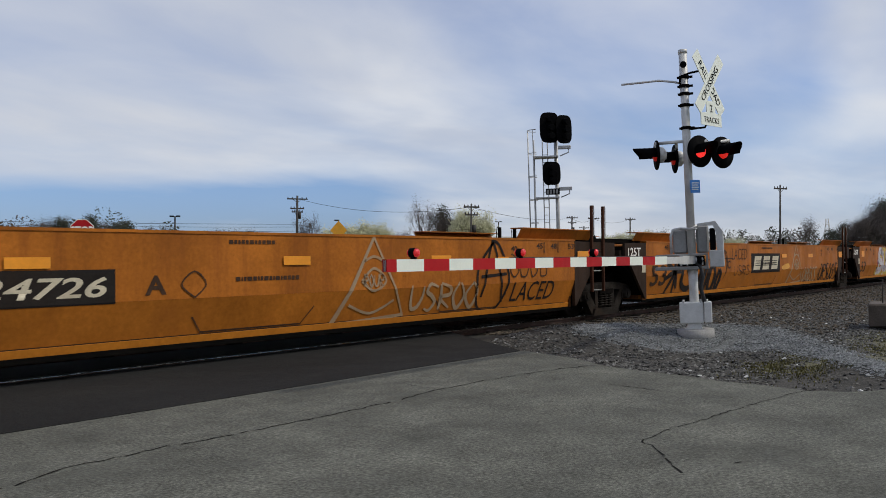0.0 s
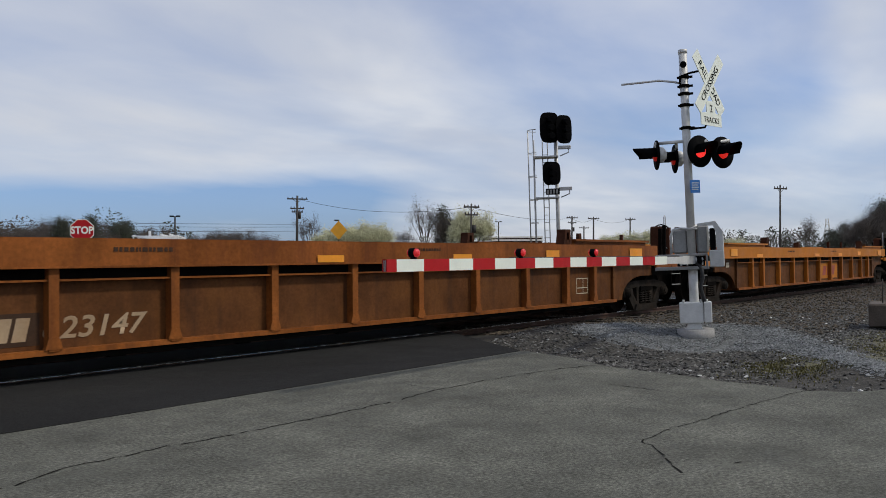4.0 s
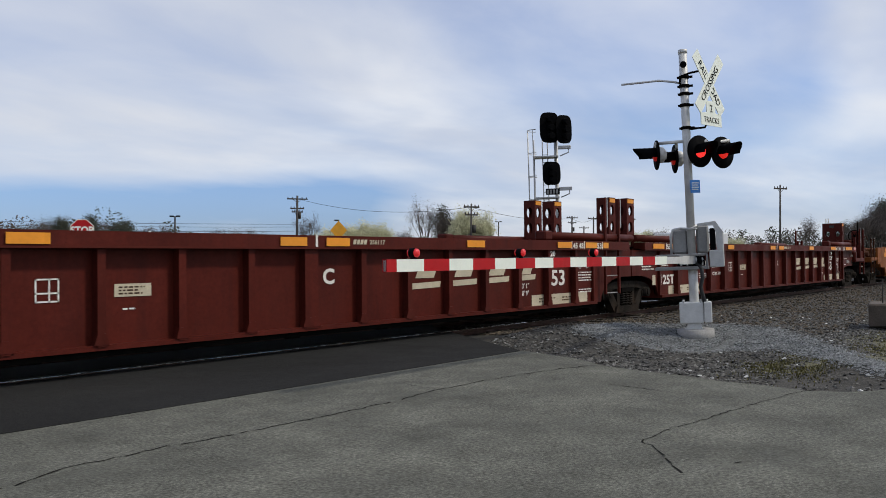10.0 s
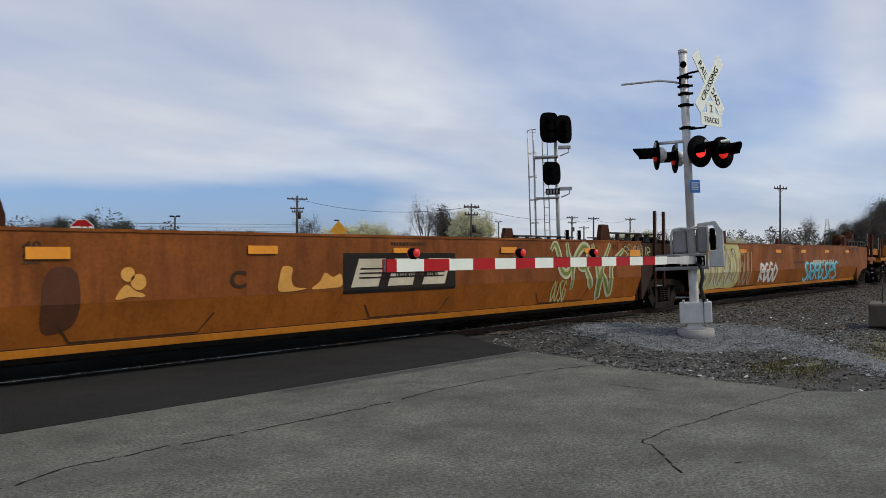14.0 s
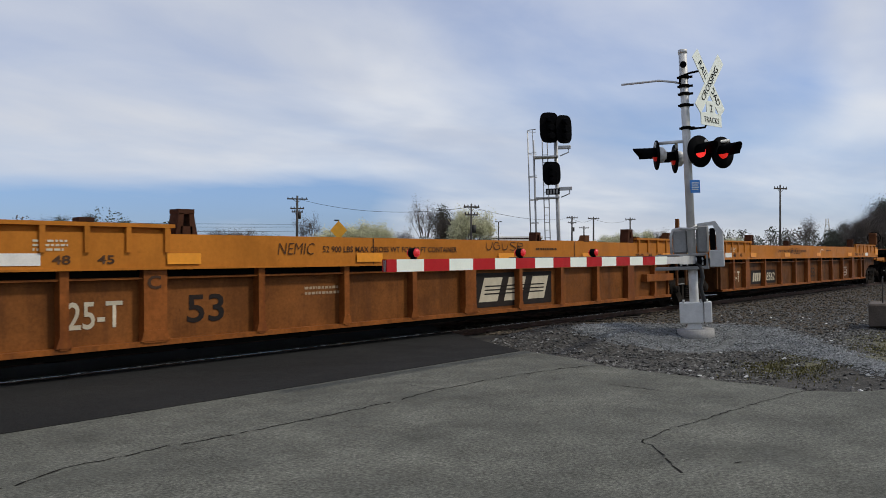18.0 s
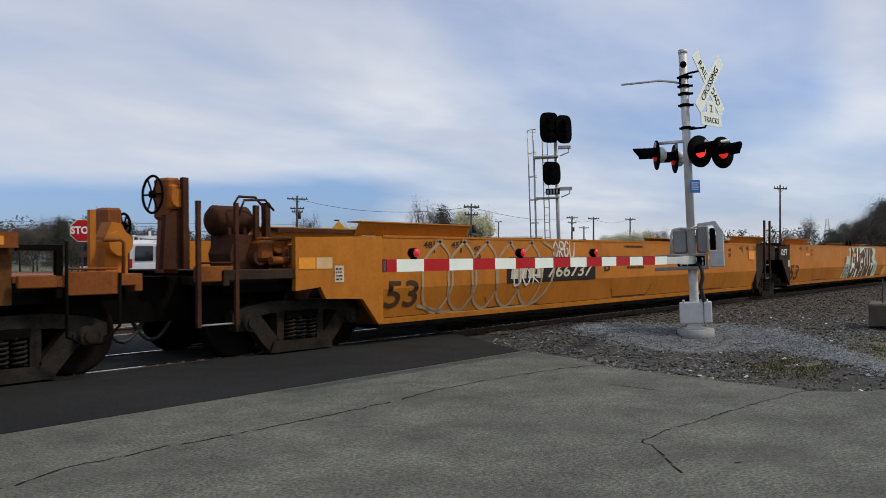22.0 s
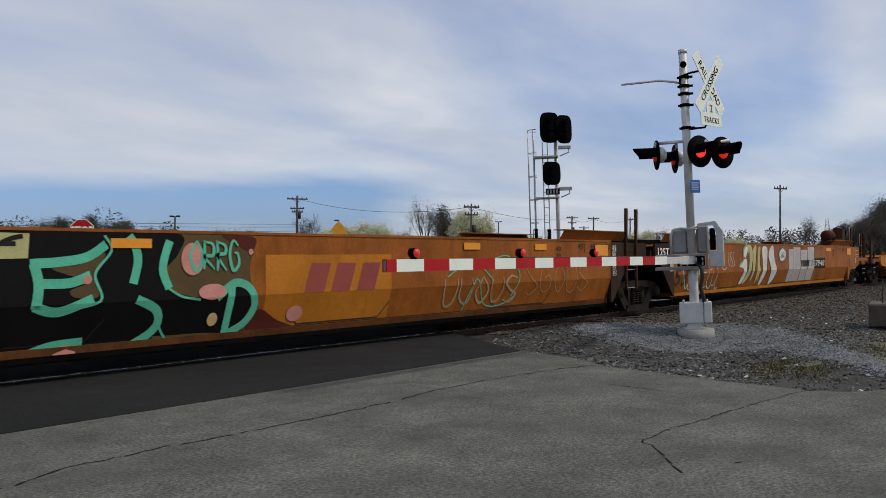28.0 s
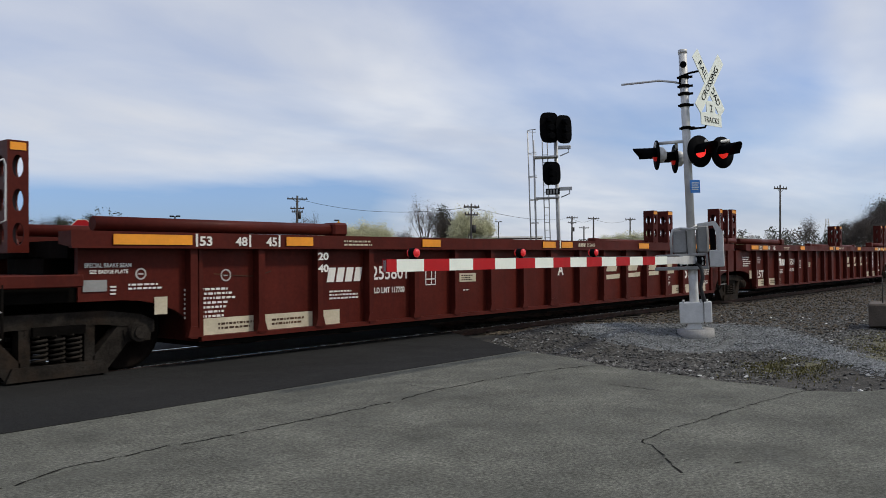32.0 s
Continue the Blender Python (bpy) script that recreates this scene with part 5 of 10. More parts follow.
def low_unit():
    unit = thing("well_car", "", "rail car")
    prof = [(0.26, 0.30), (0.25, 0.36), (0.015, 0.91), (0.0, 0.94), (0.0, 1.27), (0.12, 1.27), (0.12, 0.95), (0.33, 0.36), (0.33, 0.30)]
    a, b = -HALF + 1.42, HALF - 1.42
    part("side_sill", both_sides(lambda sh, s: prism_side(sh, s, prof, a, b)), YELLOW_PAINT, unit, "low smooth folded steel side")
    part("bottom_lip", both_sides(lambda sh, s: prism_side(sh, s, [(0.245, 0.29), (0.228, 0.375), (0.25, 0.38), (0.27, 0.29)], a, b)), YELLOW_PAINT, unit)
    add_well_inside(unit, a, b, 1.2, WEB_BROWN)
    for x, d, e in ((-HALF, -1, a), (HALF, 1, b)):
        for s in (-1, 1):
            sh, g = Shape(), Shape()
            sh.prism([(x + d * 0.1, 0.90), (x + d * 0.1, 1.24), (e, 1.27), (e, 0.35), (e + d * 0.04, 0.35), (x - d * 0.78, 0.78), (x - d * 0.2, 0.80)], *sorted((s * (FACE - 0.08), s * (FACE - 0.004))))
            g.prism([(s * (FACE - 0.14), 1.27), (s * (FACE - 0.02), 1.40), (s * (FACE - 0.05), 1.40), (s * (FACE - 0.17), 1.27)], *sorted((x - d * 0.4, x - d * 3.5)), "x")
            part("end_bay", sh, YELLOW_PAINT, unit, "raised steel side over the end truck")
            part("container_guide", g, YELLOW_PAINT, unit, "outward leaning steel container guide")
        add_platform(unit, x, d, 1.12, ORANGE_OLD)
        add_coupler(unit, x + d * 1.2, d)
        add_loop_post(unit, x + d * 1.52, 0.95, 1.93, RUST, 0.04, -d)
        add_loop_post(unit, x + d * 0.95, 1.0, 1.46, RUST, 0.04)
        part("step_box", Shape().block(*sorted((x + d * 1.0, x + d * 1.5)), -1.37, -1.2, 0.92, 1.10, 0.01), ORANGE_OLD, unit, "orange step box")
        add_steps(unit, *sorted((x + d * 1.02, x + d * 1.45)), 0.52, 0.95, (0.54, 0.74), GRIME_SHADE)
    return unit


# the train, unit by unit: kind, first and last of its car, centre at the start
CARS = [
    ("smooth", ORANGE, (-3.0, 16.4, 35.8, 55.4)),
    ("drawbar", ORANGE_OLD, (59.2, 78.6)),
    ("drawbar", ORANGE_CLEAN, (82.6, 102.0)),
    ("drawbar", ORANGE_CLEAN, (105.8, 125.2)),
    ("oxide", MAROON, (129.4, 148.6, 168.0, 187.3)),
    ("rails", ORANGE_OLD, (191.2, 210.8, 230.2, 249.6)),
    ("stand", ORANGE_CLEAN, (253.4, 272.8, 292.1, 311.4)),
    ("narrow", ORANGE_OLD, (315.5, 334.9)),
    ("smooth", ORANGE_CLEAN, (338.9, 358.2, 377.6, 397.0)),
    ("smooth", ORANGE, (401.0, 420.2, 439.6, 459.0)),
    ("low", YELLOW_PAINT, (462.8, 482.2)),
    ("oxide", MAROON, (486.2, 505.8, 525.2, 544.6)),
]
LABELS = {"smooth": "smooth-sided orange container well car, empty, weathered", "rails": "rusty smooth-sided orange well car with bracketed guide rails",
          "drawbar": "ribbed brown and orange container well car, empty", "stand": "ribbed well car with deep orange top chord",
          "narrow": "rusty ribbed well car with narrow orange chord", "oxide": "oxide red ribbed well car with pierced bulkhead pillars",
          "low": "low yellow-orange smooth-sided well car, empty"}
units = []
for kind, paint, trucks in CARS:
    n = len(trucks) - 1
    for i in range(n):
        first, last = i == 0, i == n - 1
        if kind == "smooth":
            unit = smooth_unit(first, last, ORANGE_MID if len(units) in (20, 21) else paint, lip=WEB_BROWN if len(units) == 20 else YELLOW_PAINT, brake=len(units) == 16, tall=len(units) == 21)
        elif kind == "rails":
            unit = smooth_unit(first, last, paint, "rail")
        elif kind == "oxide":
            unit = oxide_unit(first, last, SHIFT[len(units)], 0.6 if len(units) == 23 else 0.0)
        elif kind == "low":
            unit = low_unit()
        else:
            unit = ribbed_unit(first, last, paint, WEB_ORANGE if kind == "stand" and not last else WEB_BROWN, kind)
        if first:
            add_truck(unit, -HALF + {16: 0.1, 23: -0.2}.get(len(units), 0.0))
        add_truck(unit, HALF - (0.4 if len(units) == 21 else 0.2 if kind == "oxide" and last else 0.15 if kind == "stand" and not last else 0.0))
        tagged(unit, LABELS[kind], "rail car", "cars of the container train")
        units.append((unit, (trucks[i] + trucks[i + 1]) / 2))
        unit.matrix_basis = pose(units[-1][1], TRACK_Y, 0)


# ---- the crossing gate and its lights ----
def spot(k, depth, z=0.0):
    """A place depth metres ahead and k * depth to the right of the viewer's line of sight."""
    return Vector((depth * (math.cos(TURN) + k * math.sin(TURN)), depth * (math.sin(TURN) - k * math.cos(TURN)), z))


def make_gate():
    base = Vector((13.1, 5.6, 0.10))
    m = Matrix.Translation(base) @ pose(0, 0, 0, 0, 0, -66.5) @ pose(0, 0, 0, 0, -1.9, 0)
    g = thing("crossing_gate", "galvanised level crossing mast with lowered gate and red flashing lights", "crossing gate", m)
    inv = m.inverted()
    # local axes: x to the right across the line of sight, y away, z up
    part("mast", Shape().rod((0, 0, 0.02), (0, 0, 1.25), 0.075, 20).rod((0, 0, 1.25), (0, 0, 4.62), 0.068, 20).rod((0, 0, 4.60), (0, 0, 4.66), 0.076, 20), ALU, g, "aluminium painted steel pole")
    part("foundation", Shape().lathe([(0.0, 0.30), (0.19, 0.30), (0.20, 0.28)], (0, 0, -0.19), (0, 0, 1), 20), CONCRETE, g, "low pale round foundation pad")
    jb = part("junction_base", Shape().block(-0.24, 0.14, -0.17, 0.17, 0.11, 0.45, 0.012).prism([(-0.17, 0.0), (0.12, 0.0), (0.08, 0.12), (-0.10, 0.12)], -0.12, 0.12), ALU, g, "cast aluminium junction box base")
    part("side_box", Shape().block(0.145, 0.27, -0.20, 0.05, 0.12, 0.46, 0.012), ALU, g, "small light grey side box")
    for x in (-0.17, 0.10, 0.20):
        part("bolt", Shape().rod((x, -0.15, 0.43), (x, -0.15, 0.50), 0.018, 6), GALV, jb)
    part("conduit", Shape().tube([(0.07, -0.1, 1.10), (0.14, -0.16, 1.0), (0.15, -0.18, 0.86), (0.11, -0.16, 0.70), (0.14, -0.15, 0.55), (0.17, -0.12, 0.40)], 0.032, 8), CABLE, g, "thick black cable conduit")
    mech = part("gate_mechanism", Shape().block(-0.30, -0.06, 0.02, 0.40, 1.26, 1.66, 0.03).block(0.08, 0.28, 0.02, 0.36, 1.26, 1.72, 0.03), MECH_GREY, g, "grey gate drive housing")
    part("housing_frame", Shape().tube([(-0.16, -0.04, 1.68), (-0.29, -0.05, 1.66), (-0.325, -0.06, 1.56), (-0.325, -0.06, 1.26)], 0.022, 8).tube([(-0.16, -0.04, 1.68), (0.0, -0.08, 1.66), (0.1, -0.06, 1.72)], 0.02, 6), GALV, mech, "pale steel frame bar")
    part("counterweight", Shape().block(0.27, 0.50, -0.24, -0.18, 1.02, 1.30, 0.015).block(0.385, 0.50, -0.24, -0.18, 1.28, 1.60, 0.015).prism([(0.10, 1.74), (0.38, 1.77), (0.50, 1.58), (0.39, 1.58), (0.34, 1.70), (0.10, 1.70)], -0.24, -0.18), GALV, mech, "pale grey counterweight frame")
    part("gear_case", Shape().block(0.29, 0.38, -0.16, 0.0, 1.30, 1.66, 0.015), SIGNAL_BLACK, mech, "dark gear case")
    part("pivot_bracket", Shape().block(-0.60, 0.26, -0.16, 0.10, 0.99, 1.045, 0.01).block(-0.58, 0.22, -0.14, 0.08, 1.215, 1.255, 0.01).block(0.215, 0.25, -0.16, 0.05, 1.03, 1.25, 0.01), MECH_GREY, mech, "grey gate arm bracket plates")
    part("pivot_clamp", Shape().block(-0.24, 0.20, -0.10, 0.06, 1.05, 1.21, 0.01).rod((0.12, -0.16, 1.13), (0.12, 0.05, 1.13), 0.045, 12).rod((-0.03, -0.15, 1.13), (-0.03, -0.1, 1.13), 0.05, 8), SIGNAL_BLACK, mech, "dark clamp at the arm's pivot")
    for x in (-0.18, -0.08, 0.06, 0.16):
        part("bolt", Shape().rod((x, -0.135, 1.15), (x, -0.10, 1.15), 0.018, 6).box(x - 0.012, x + 0.012, -0.115, -0.1, 1.06, 1.19), GALV, mech)
    for x, y, z, r in ((-0.12, 0.0, 1.66, 0.09), (0.02, -0.02, 1.67, 0.09)):
        part("u_bolt", Shape().ring((0, 0, z), (0, 0, 1), r, 0.014, 16, 5), GALV, g)
    # the arm, level along the track, drooping a little to its tip
    a, b = Vector((12.55, 5.58, 1.25)), Vector((5.72, 5.60, 1.243))
    arm_m = inv @ Matrix.Translation(a) @ pose(0, 0, 0, 0, math.degrees(math.atan2(a.z - b.z, a.x - b.x)), 180)
    L = (b - a).length
    arm = part("gate_arm", Shape().prism([(0.0, -0.028), (L, -0.020), (L, 0.020), (0.0, 0.028)], -0.055, 0.055, "z").box(-0.75, 0.02, -0.03, 0.03, -0.07, 0.07), ALU, g, "long lowered gate arm", arm_m)
    n, w = 17, 0.405
    x = L - 0.14
    part("red_stripe", Shape().box(x, L, -0.031, 0.031, -0.062, 0.062), SIGN_RED, arm)
    for i in range(15):
        x1 = x - w
        name, mat = ("white_stripe", SIGN_WHITE) if i % 2 == 0 else ("red_stripe", SIGN_RED)
        part(name, Shape().box(x1, x, -0.031, 0.031, -0.062, 0.062), mat, arm)
        x = x1
    for x in (L - 0.42, L - 2.30, L - 4.02):
        lamp = part("arm_lamp", Shape().lathe([(-0.04, 0.03), (-0.035, 0.05), (0.035, 0.05), (0.04, 0.03)], (x, 0.0, 0.125), (0, 1, 0), 16).block(x - 0.03, x + 0.03, -0.025, 0.025, 0.05, 0.10, 0.008), SIGNAL_BLACK, arm, "small round gate arm lamp")
        for s in (-1, 1):
            part("lens", Shape().lathe([(0, 0.046), (0.015, 0.04), (0.028, 0.015)], (x, 0.04 * s, 0.125), (0, s, 0), 14), LAMP_RED, lamp, "red lens")
    part("arm_cable", Shape().tube([(0.2 + 0.35 * i, 0.0, 0.066) for i in range(14)], 0.006, 5), CABLE, arm)

    # flashing lights
    def flasher(x, y, z, face, r, lens_mat, hood=0.26):
        """face: the way it looks, in degrees about z from local -y."""
        f = pose(x, y, z, 0, 0, face)
        hd = part("light_unit", Shape().lathe([(0.02, 0.02), (0.015, r), (0.0, r), (-0.02, 0.02)], (0, 0, 0), (0, -1, 0), 28), SIGNAL_BLACK, g, "red flashing light with black round background", f)
        part("housing", Shape().lathe([(0, 0.14), (0.10, 0.13), (0.15, 0.07), (0.16, 0.02)], (0, 0.0, 0), (0, 1, 0), 18), ALU, hd)
        part("lens", Shape().lathe([(0.0, 0.105), (0.03, 0.10), (0.05, 0.06), (0.055, 0.01)], (0, -0.018, 0), (0, -1, 0), 20), lens_mat, hd, "red round lens")
        h = Shape()
        n = 18
        v = []
        for i in range(n + 1):
            aa = radians(-20 + 220 * i / n)
            reach = -hood * (0.70 + 0.30 * max(0, math.sin(aa)))
            v += [(rr * math.cos(aa), yy, rr * math.sin(aa)) for rr, yy in ((0.124, -0.015), (0.130, reach), (0.124, reach), (0.118, -0.015))]
        h.add(v, [(4 * i + j, 4 * i + (j + 1) % 4, 4 * i + 4 + (j + 1) % 4, 4 * i + 4 + j) for i in range(n) for j in range(4)], True)
        part("hood", h, SIGNAL_BLACK, hd)
    flasher(0.19, -0.12, 2.93, 44, 0.265, LAMP_BRIGHT, 0.36)
    flasher(0.55, 0.10, 2.91, 46, 0.265, LAMP_MID, 0.38)
    flasher(-0.49, 0.05, 2.94, -76, 0.25, LAMP_DIM, 0.40)
    flasher(-0.20, 0.35, 2.89, -76, 0.245, LAMP_DIM, 0.32)
    bars = Shape().rod((-0.52, 0.02, 3.13), (0.0, -0.02, 3.13), 0.028, 10).rod((0.0, -0.02, 3.06), (0.68, 0.12, 3.10), 0.028, 10)
    bars.rod((-0.50, 0.03, 3.14), (-0.48, 0.05, 3.02), 0.03, 8).rod((-0.17, 0.0, 3.13), (-0.17, 0.33, 3.0), 0.025, 8).rod((0.30, 0.0, 3.08), (0.29, -0.05, 3.12), 0.035, 8)
    part("light_bracket", bars, ALU, g, "horizontal pipe arms carrying the lights")
    part("wire_arm", Shape().tube([(-1.02, -0.05, 4.17), (-0.40, -0.03, 4.18), (-0.16, 0, 4.14), (0.0, 0, 4.08)], 0.018, 6), ALU, g, "thin horizontal rod")
    for z in (4.05, 4.20, 3.92, 3.73, 3.35):
        cl = Shape().rod((0, 0, z - 0.025), (0, 0, z + 0.025), 0.082, 16).box(-0.11, 0.14, -0.03, 0.03, z - 0.015, z + 0.015)
        part("clamp", cl, GRIME_SHADE, g, "dark steel mast clamp")
    part("sign_bracket", Shape().tube([(-0.07, -0.05, 4.08), (-0.05, -0.1, 4.20), (0.1, -0.12, 4.24), (0.34, -0.05, 4.28)], 0.018, 6).tube([(0.05, -0.05, 3.32), (0.30, -0.05, 3.33), (0.36, -0.04, 3.44)], 0.018, 6), GRIME_SHADE, g, "dark bent steel bracket")
    part("bell_vent", Shape().lathe([(0, 0.05), (0.02, 0.055), (0.05, 0.05)], (0.0, -0.06, 4.4), (0, -1, 0), 14), SIGNAL_BLACK, g)
    # crossbuck
    cb = pose(0.39, -0.02, 4.05, 0, 0, 59.5)
    for k, words in ((1, "CROSSING"), (-1, "RAIL  ROAD")):
        f = cb @ pose(0, -0.012 if k > 0 else 0.0, 0, 0, -45 * k * 1.08, 0)
        bl = part("crossbuck_blade", Shape().block(-0.61, 0.61, -0.006, 0.006, -0.115, 0.115, 0.003), SIGN_WHITE, g, "white crossbuck blade with black letters", f)
        part("lettering", text_mesh(words, 0.165, SIGNAL_BLACK, 0.002, bold=-0.001), None, bl, at=pose(0, -0.010, 0))
    tp = part("tracks_plate", Shape().prism([(-0.33, -0.19), (0.33, -0.19), (0.33, 0.0), (0.14, 0.03), (0.14, 0.22), (-0.14, 0.22), (-0.14, 0.03), (-0.33, 0.0)], -0.006, 0.006), SIGN_WHITE, g, "white plate that counts the tracks", cb @ pose(0.02, -0.004, -0.51))
    part("lettering", text_mesh("2", 0.18, SIGNAL_BLACK, 0.002, bold=-0.002), None, tp, at=pose(0, -0.010, 0.09))
    part("lettering", text_mesh("TRACKS", 0.135, SIGNAL_BLACK, 0.002, bold=-0.002), None, tp, at=pose(0, -0.010, -0.10))
    bp = part("notice_plate", Shape().block(-0.10, 0.10, -0.004, 0.004, -0.105, 0.105, 0.003), SIGN_BLUE, g, "small blue notice plate", pose(0.10, -0.10, 2.36, 0, 0, 40))
    for i in range(4):
        part("writing_bar", Shape().box(-0.075, 0.075 - 0.02 * (i % 2), -0.008, -0.005, 0.05 - i * 0.035, 0.065 - i * 0.035), SIGN_WHITE, bp)
    return g


def make_signal():
    p = spot(0.128, 32.5, -0.1)
    s = thing("railway_signal", "tall galvanised railway signal mast with black light heads and caged ladder", "railway signal", Matrix.Translation(p) @ pose(0, 0, 0, 0, 0, -57) @ pose(0, 0, 0, 0, -1.2, 0))
    part("mast", Shape().rod((0.47, 0, 0), (0.47, 0, 6.2), 0.075, 14).rod((-0.40, 0.15, 0), (-0.40, 0.15, 6.1), 0.03, 8), GALV, s, "steel signal mast")
    part("foundation", Shape().block(-0.3, 0.9, -0.5, 0.5, -0.15, 0.25, 0.04), CONCRETE, s)
    lad = Shape()
    for x in (-0.06, 0.14):
        lad.rod((x, 0.1, 0.1), (x, 0.1, 6.2), 0.022, 6)
    ladder = part("ladder", lad, GALV, s, "steel ladder")
    for i in range(18):
        part("rung", Shape().rod((-0.06, 0.1, 0.4 + 0.3 * i), (0.14, 0.1, 0.4 + 0.3 * i), 0.012, 5), GALV, ladder)
    cage = Shape()
    for i in range(5):
        z = 2.8 + 0.92 * i
        arc = [(-0.30 + -0.34 * math.sin(math.pi * k / 8), 0.1 - 0.36 * math.cos(math.pi * k / 8), z) for k in range(9)]
        cage.tube(arc, 0.016, 5)
    for k in (1, 3, 4, 5, 7):
        x, y = -0.30 - 0.34 * math.sin(math.pi * k / 8), 0.1 - 0.36 * math.cos(math.pi * k / 8)
        cage.rod((x, y, 1.9), (x, y, 6.48), 0.012, 5)
    part("safety_cage", cage, GALV, s, "hooped ladder safety cage")
    for z in (3.74, 5.36):
        part("platform", Shape().box(-0.38, 0.55, -0.35, 0.35, z, z + 0.05).tube([(0.62, -0.3, z + 0.02), (0.95, -0.3, z + 0.15), (0.95, -0.3, z + 0.4)], 0.025, 6).block(0.55, 1.05, -0.36, -0.24, z + 0.28, z + 0.42, 0.02), GALV, s, "small grating platform with bracket")

    def head(x, y, z, w, h, turn):
        pts = []
        for k in range(24):
            a = 2 * math.pi * k / 24
            c, n = math.cos(a), math.sin(a)
            pts.append((w / 2 * math.copysign(abs(c) ** 0.55, c), h / 2 * math.copysign(abs(n) ** 0.6, n)))
        hd = part("signal_head", Shape().prism(pts, -0.012, 0.012), SIGNAL_BLACK, s, "black oval signal head background", pose(x, y, z, 0, 0, turn))
        for dz in (-h * 0.27, 0.0, h * 0.27):
            part("lens_hood", Shape().lathe([(0, 0.10), (0.0, 0.12), (0.30, 0.125), (0.30, 0.11)], (0, -0.012, dz), (0, -1, -0.12), 14), SIGNAL_BLACK, hd)
        part("lamp_case", Shape().block(-0.15, 0.15, 0.012, 0.22, -h * 0.4, h * 0.4, 0.03), SIGNAL_BLACK, hd)
    plate = part("number_plate", Shape().block(0.02, 0.56, -0.46, -0.42, 3.86, 4.10, 0.01), SIGNAL_BLACK, s, "small black number plate with pale bars")
    for i in range(4):
        part("writing_bar", Shape().box(0.06 + 0.12 * i, 0.14 + 0.12 * i, -0.468, -0.461, 3.90, 4.06), MECH_GREY, plate)
    head(0.24, -0.40, 6.50, 0.80, 1.20, 20)
    head(0.80, -0.30, 6.42, 0.72, 1.12, 32)
    head(0.27, -0.42, 4.70, 0.74, 0.92, 20)


make_gate()
make_signal()
scatter_stones()
grass_tufts()


# ---- beyond the tracks: signs, poles, wires ----
def make_stop_sign():
    p = spot(-0.440, 28.0, -0.05)
    s = thing("stop_sign", "red octagonal stop sign on a steel post", "stop sign", Matrix.Translation(p) @ pose(0, 0, 0, 0, 0, -30))
    part("post", Shape().box(-0.03, 0.03, -0.03, 0.03, 0, 2.75), GREY_PAINT, s)
    octa = lambda r: [(r * math.cos(math.pi / 8 + k * math.pi / 4), 2.42 + r * math.sin(math.pi / 8 + k * math.pi / 4)) for k in range(8)]
    plate = part("plate", Shape().prism(octa(0.41), -0.045, -0.035), SIGN_WHITE, s, "white rim")
    part("face", Shape().prism(octa(0.385), -0.052, -0.046), SIGN_RED, plate)
    part("lettering", text_mesh("STOP", 0.34, SIGN_WHITE, 0.003, bold=0.012, wide=0.86), None, plate, at=pose(0, -0.056, 2.42))


def make_warning_sign():
    p = spot(-0.127, 57.0, -0.05)
    s = thing("warning_sign", "yellow diamond warning sign on a post", "road sign", Matrix.Translation(p) @ pose(0, 0, 0, 0, 0, -45))
    part("post", Shape().box(-0.035, 0.035, -0.035, 0.035, 0, 3.9), GREY_PAINT, s)
    part("plate", Shape().prism([(0, 2.72), (0.58, 3.38), (0, 4.05), (-0.58, 3.38)], -0.06, -0.04), SIGN_YELLOW, s, "yellow diamond plate")
    part("flag", Shape().box(-0.3, 0.05, -0.05, 0.0, 4.02, 4.12), GREY_PAINT, s)


def utility_pole(k, depth, h, arms, r=0.15):
    p = spot(k, depth, -0.2)
    s = thing("utility_pole", "wooden utility pole with crossarms", "utility pole", Matrix.Translation(p) @ pose(0, 0, 0, 0, 0.8, -35), "poles along the road")
    part("pole", Shape().rod((0, 0, 0), (0, 0, h), r * 1.15, 10, r * 0.75), WOOD_POLE, s)
    for z, w in arms:
        a = part("crossarm", Shape().box(-w, w, -0.12, 0.0, h - z - 0.09, h - z + 0.09).rod((-w * 0.5, -0.06, h - z), (0, -0.06, h - z - 0.5), 0.03, 5).rod((w * 0.5, -0.06, h - z), (0, -0.06, h - z - 0.5), 0.03, 5), WOOD_POLE, s)
        for x in (-w * 0.9, -w * 0.45, w * 0.45, w * 0.9):
            part("insulator", Shape().rod((x, -0.06, h - z + 0.09), (x, -0.06, h - z + 0.28), 0.06, 6), GREY_PAINT, a)
    if len(arms) > 1:
        part("transformer", Shape().rod((0.35, 0, h - 3.4), (0.35, 0, h - 2.5), 0.24, 12), GREY_PAINT, s, "grey pole transformer")
    return p + Vector((0, 0, h))


def wire(a, b, sag, name="overhead_wire"):
    pts = [a.lerp(b, i / 16) - Vector((0, 0, sag * 4 * (i / 16) * (1 - i / 16))) for i in range(17)]
    tagged(solid(name, Shape().tube(pts, 0.03, 4), CABLE), "sagging dark overhead cable", "cable", group="overhead wires")


